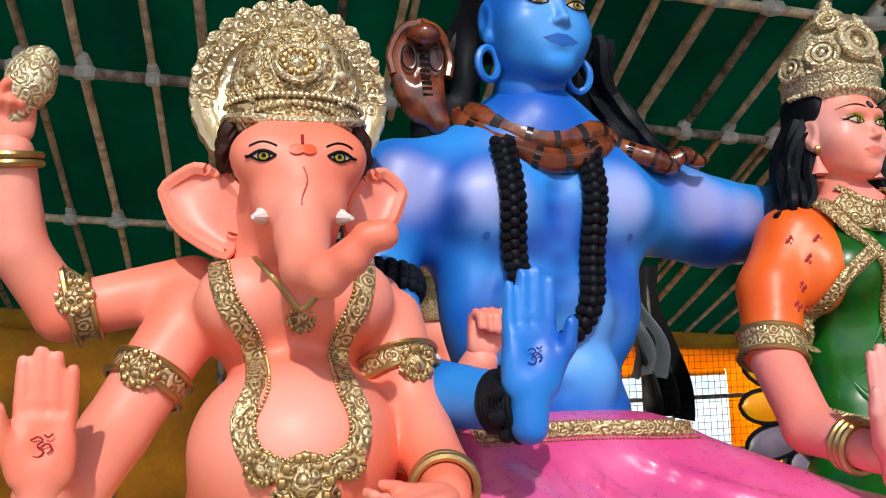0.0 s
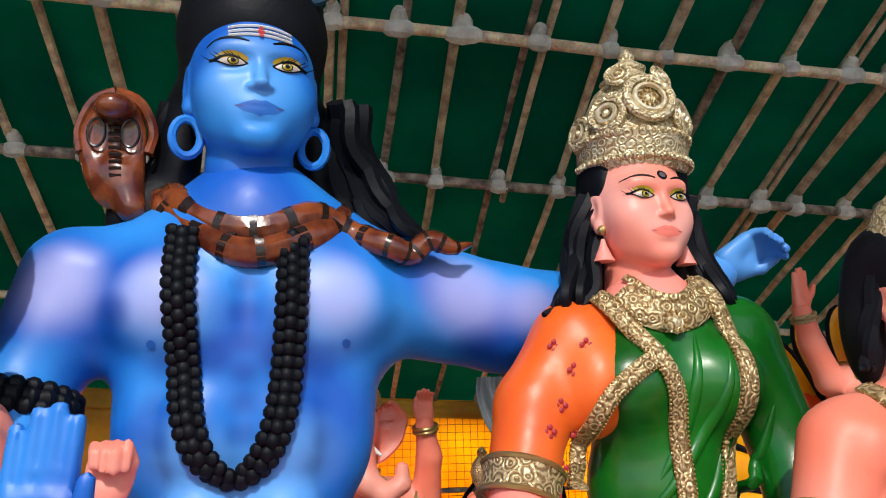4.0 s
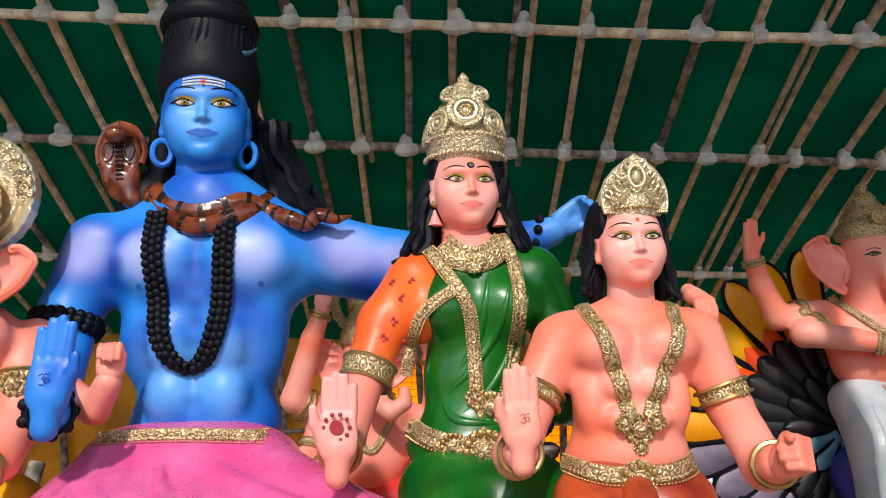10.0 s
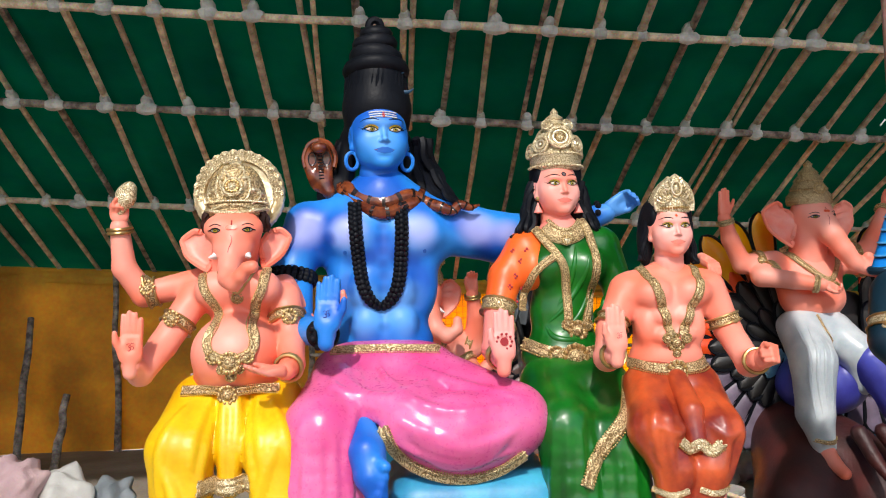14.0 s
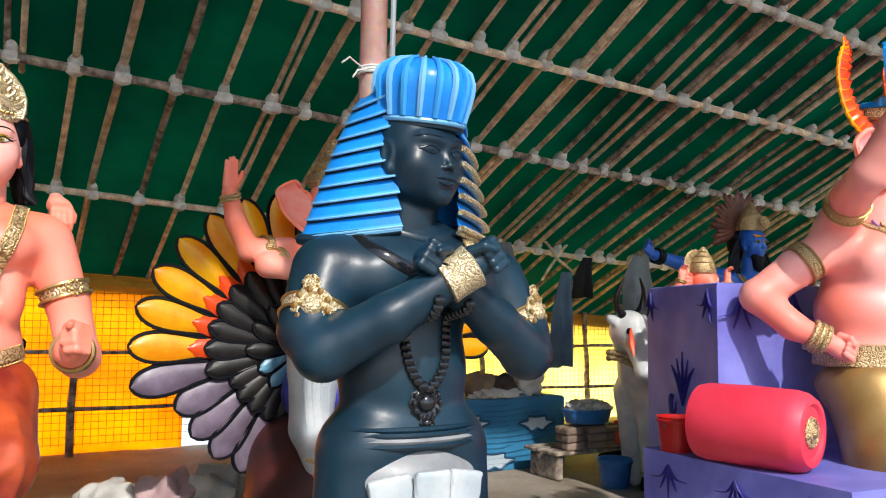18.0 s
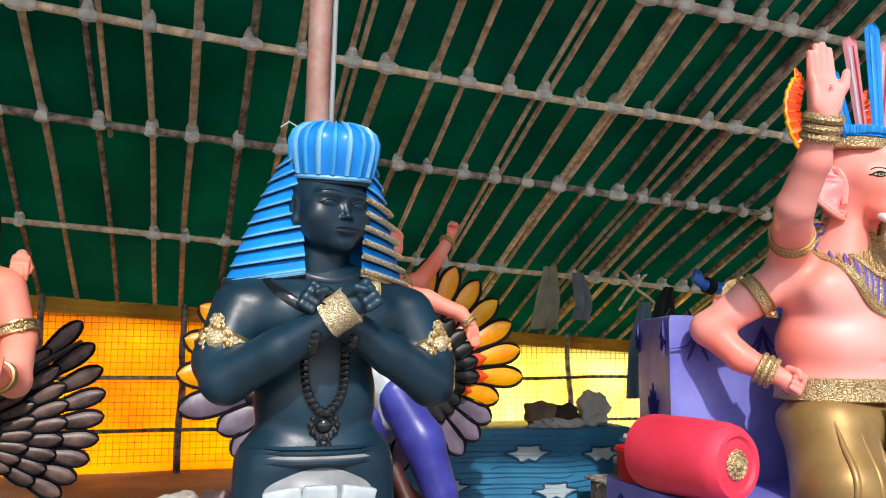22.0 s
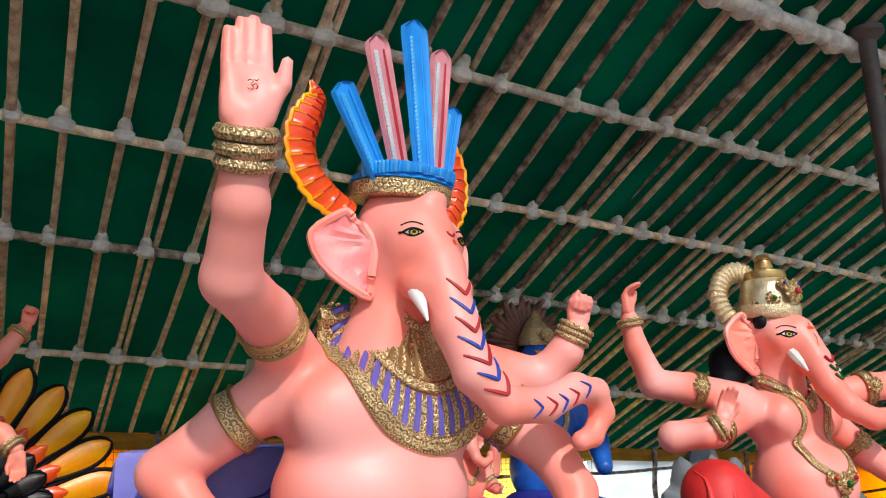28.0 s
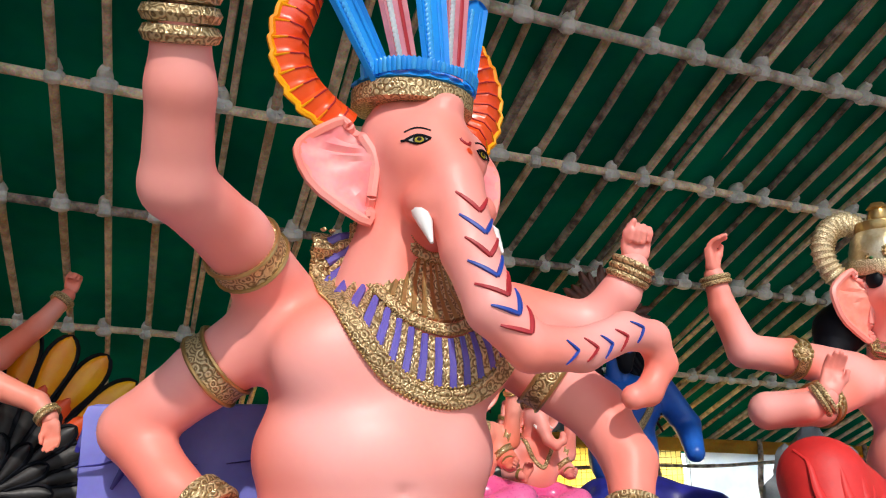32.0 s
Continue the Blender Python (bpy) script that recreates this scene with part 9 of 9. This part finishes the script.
sack("rag", (7.22, 5.02, .50), (.22, .15, .07), SACKWHITE, "pale cloth draped over the blue tub", "cloth", 6)
sack("rag", (7.55, 4.95, .20), (.09, .09, .12), ORANGE, "orange rag beside the bricks", "cloth", 7)
pail("bucket", 7.15, 4.55, GROUND, .16, .26, BLUEPLASTIC, "pale blue plastic bucket on the ground")
sack("plastic_bag", (7.45, 4.6, GROUND), (.2, .17, .15), SACKWHITE, "white plastic bag on the ground", "bag", 8)
sack("plastic_bag", (7.75, 5.2, GROUND), (.18, .15, .14), BLACKCLOTH, "black plastic bag on the ground", "bag", 9)
sack("plastic_bag", (8.0, 4.9, GROUND), (.16, .15, .12), SACKWHITE, "white plastic bag on the ground", "bag", 10)

# ground beside the young god
pail("bucket", 2.94, 3.25, GROUND, .15, .33, GREYPLASTIC, "dusty grey plastic bucket with lid", True)
pail("bucket", 3.12, 3.62, GROUND, .15, .34, GREYPLASTIC, "dusty grey plastic bucket with lid", True)
pail("bucket", 2.55, 3.9, GROUND, .15, .30, GREYPLASTIC, "dusty grey plastic bucket", False)
sack("sponge", (3.36, 3.42, GROUND), (.05, .035, .025), YELLOWCLOTH, "yellow sponge on the ground", "sponge", 11, .012)
sack("sack", (3.30, 5.1, GROUND), (.24, .2, .2), SACKPINK, "pink-white plaster sack on the ground", seed=12)
sack("sack", (3.62, 5.0, GROUND), (.2, .18, .22), SACKWHITE, "white plaster sack on the ground", seed=13)
sack("sack", (2.95, 5.3, GROUND), (.24, .2, .17), SACKWHITE, "white plaster sack on the ground", seed=14)
sack("sack", (4.1, 5.4, GROUND), (.22, .2, .14), SACKWHITE, "flat white sack on the ground", seed=15)
crate("small_box", 3.35, 3.72, 4.9, 5.2, GROUND, .02, BASEBLUE, "blue wooden box lid", "box")
S = Sculpt()
pole_mesh(S, (3.0, 3.5, .28), (3.9, 3.2, -.05), .018, .014, BAMBOO, .02, 5)
S.done("stick", "bamboo stick leaning on the buckets", "stick", (3.0, 3.5, GROUND))

# ground at the ochre wall
sack("sack", (-2.38, 5.0, GROUND), (.26, .22, .30), SACKPINK, "pink plastic sack by the canvas wall", seed=16)
sack("sack", (-2.02, 5.1, GROUND), (.24, .2, .22), SACKWHITE, "white sack by the canvas wall", seed=17)
sack("sack", (-1.65, 5.2, GROUND), (.2, .18, .16), GREYCLOTH, "grey sack by the canvas wall", seed=18)
sack("rag", (-2.7, 4.8, GROUND), (.2, .2, .22), SACKWHITE, "heap of white rags", "cloth", 19)
for a, b, r in (((-3.25, 7.0, GROUND), (-3.3, 7.5, 1.6), .045), ((-2.85, 7.0, GROUND), (-2.86, 7.4, .72), .05), ((-.55, 3.0, GROUND), (-.5, 3.4, 1.2), .05)):
    S = Sculpt()
    pole_mesh(S, a, b, r, r * .8, BEAMDARK, .05, a[0])
    S.done("wooden_post", "dark weathered wooden post leaning by the wall", "post", a)


# ---- cloths hung from the eave ----
def hung_cloth(x, y, top, w, h, mat, label, seed):
    rnd = random.Random(seed)
    ph = rnd.uniform(0, 6)

    def at(u, v):
        ww = w * (.55 + .45 * min(1, v * 2.2)) * (1 - .12 * math.sin(v * 3 + ph))
        return (x + ww * (u - .5) + .04 * math.sin(v * 4 + ph), y + .045 * math.sin(u * 13 + ph) * (.3 + v) + .03 * math.sin(v * 6), top - h * v - .05 * abs(u - .5) * (1 if v > .9 else 0))
    ob = sheet("hung_cloth", at, 22, 20, mat, (0, .01, 0))
    return tagged(ob, label, "cloth")


for a in ((6.95, 6.62, 2.38, .34, .72, KHAKI, "khaki shirt hanging from the roof poles", 1), (7.36, 6.62, 2.32, .26, .55, GREYCLOTH, "grey cloth hanging from the roof poles", 2), (8.22, 6.62, 2.0, .34, 1.15, DENIM, "faded blue trousers hanging from the roof poles", 3),
          (8.62, 6.7, 2.2, .3, .5, BLACKCLOTH, "dark cloth hanging from the roof poles", 4), (9.6, 6.75, 2.3, .5, .8, GREYCLOTH, "grey sheet hanging from the roof poles", 7)):
    hung_cloth(*a)
S = Sculpt()
pole_mesh(S, (1.60, 2.98, GROUND), (1.60, 2.98, 1.92), .03, .025, BEAMDARK, .02, 3)
S.done("wooden_post", "short wooden post with shirts hung on it", "post", (1.60, 2.98, GROUND))
hung_cloth(1.615, 2.92, 1.93, .16, .60, BLACKCLOTH, "black shirt hung on a wooden post", 5)
hung_cloth(1.52, 2.90, 1.86, .14, .36, GREYCLOTH, "pale grey shirt hung on a wooden post", 6)
for a, b in (((7.9, 6.8, 2.5), (8.6, 6.8, 1.9)), ((8.5, 6.8, 2.5), (8.0, 6.8, 1.9))):
    S = Sculpt()
    pole_mesh(S, a, b, .02, .016, BAMBOO, .03, a[0])
    tagged(link("brace", np.vstack(S.v), S.f, S.mats, S.i, parent=tarp), "thin crossed bamboo brace")

# ---- net on the yellow wall ----
S = Sculpt()
for i in range(150):
    xx = .85 + i * .078
    S.tube([(xx, 8.42, .0), (xx + .01 * math.sin(i), 8.425, .9), (xx, 8.42, eave(xx) - .05)], .0035, NETLINE, 3)
for i in range(25):
    z = .02 + i * .078
    S.tube([(xx, 8.418, min(z + .01 * math.sin(xx), eave(xx))) for xx in np.linspace(.85, 12.4, 16)], .0035, NETLINE, 3)
tagged(link("wire_net", np.vstack(S.v), S.f, S.mats, S.i, parent=back_frame), "thin square wire net", kind="stuff")


# ---- unpainted statues at the far end ----
def raw_statue(x, y, k, seed, label, tall=False):
    rnd = random.Random(seed)
    S = Sculpt()
    S.xf = np.array(Matrix.Translation((x, y, GROUND)) @ Euler((0, 0, rnd.uniform(-.5, .5))).to_matrix().to_4x4() @ Matrix.Scale(k, 4))
    q = [("e", (0, 0, .55), (.34, .28, .3), .1), ("e", (0, 0, 1.0), (.26, .19, .28), .12), ("e", (0, -.02, 1.42), (.14, .14, .16), .05), ("e", (0, 0, 1.66), (.15, .15, .12), .04), ("e", (0, 0, 1.82), (.1, .1, .13), .04)]
    q += limb((-.25, 0, 1.15, .09), (-.42, -.1, .95, .08), (-.40, -.2, 1.2, .06), k=.05) + limb((.25, 0, 1.15, .09), (.40, -.1, .9, .08), (.25, -.25, .8, .06), k=.05)
    q += limb((0, -.12, 1.4, .07), (.02, -.22, 1.2, .055), (.1, -.26, 1.08, .045), (.18, -.26, 1.14, .035), k=.04) + limb((-.15, -.05, .5, .16), (-.3, -.3, .35, .13), (-.2, -.3, .0, .11), k=.08) + limb((.15, -.05, .5, .16), (.3, -.3, .35, .13), (.2, -.3, .0, .11), k=.08)
    q += [("e", (s * .2, .02, 1.42), (.09, .03, .13), .03) for s in (-1, 1)]
    if tall:
        q += [("e", (-.1, .05, 2.05), (.16, .1, .24), .05), ("e", (.2, .05, 2.3), (.12, .09, .22), .05), ("c", (.2, .05, 2.1, .06), (.15, .05, 1.8, .07), .06), ("-", (-.1, -.02, 2.05), (.08, .09, .15), .04), ("-", (.2, -.02, 2.3), (.06, .08, .13), .04)]
    S.skin(q, CLAY, .026)
    S.xf = None
    return S.done("unpainted_statue", label, "statue", (x, y, GROUND), group="unpainted statues")


for a in ((15.3, 3.3, 1.25, 1, True), (16.4, 3.4, 1.5, 2, True), (18.0, 3.3, 1.35, 3, False), (13.3, 5.2, .95, 4, False), (16.3, 5.4, 1.3, 5, False), (18.6, 4.6, 1.4, 6, False), (19.5, 2.6, 1.3, 7, False), (11.6, 5.4, .9, 8, False), (18.0, 6.2, 1.2, 9, False)):
    raw_statue(a[0], a[1], a[2], a[3], "unpainted grey-white plaster statue standing at the far end", a[4])
bench = tagged(new("work_rack"), "dark rough work rack before the unpainted statues", "rack")
bench.location = (15.6, 2.6, GROUND)
for nm, x0, x1, y0, y1, z0, z1 in (("shelf", 15.0, 17.6, 2.2, 2.7, .50, .56), ("shelf", 15.0, 17.6, 2.2, 2.7, 1.2, 1.25), ("leg", 15.05, 15.15, 2.25, 2.65, GROUND, .5), ("leg", 15.3, 15.4, 2.25, 2.65, GROUND, 1.75), ("leg", 17.5, 17.6, 2.25, 2.65, GROUND, 1.75), ("shelf", 15.0, 17.6, 2.2, 2.7, 1.72, 1.77)):
    S = Sculpt()
    S.skin([("b", ((x0 + x1) / 2, (y0 + y1) / 2, (z0 + z1) / 2), ((x1 - x0) / 2, (y1 - y0) / 2, (z1 - z0) / 2), .01)], GREYPOLE, .03)
    link(nm, np.vstack(S.v), S.f, S.mats, S.i, parent=bench)
crate("block", 13.5, 14.7, 2.9, 3.3, GROUND, .45, CLAY, "grey plastered block beside the work rack", "block")
pail("bucket", 14.05, 3.1, .45, .1, .26, BLUEPLASTIC, "small blue plastic can on the plastered block", handle=False)
# covered figures behind the red-robed statue
for c, r, s in (((10.4, 4.2, GROUND), (.42, .35, .85), 31), ((11.1, 4.4, GROUND), (.35, .3, .7), 32), ((9.9, 3.7, GROUND), (.3, .3, .65), 33)):
    sack("covered_figure", c, r, GREYCLOTH, "figure wrapped in dark grey cloth behind the red-robed statue", "covered figure", s, .05)
sack("rag", (12.4, 5.0, GROUND), (.3, .25, .4), SACKBROWN, "brown cloth heap by the far wall", "cloth", 34, .05)
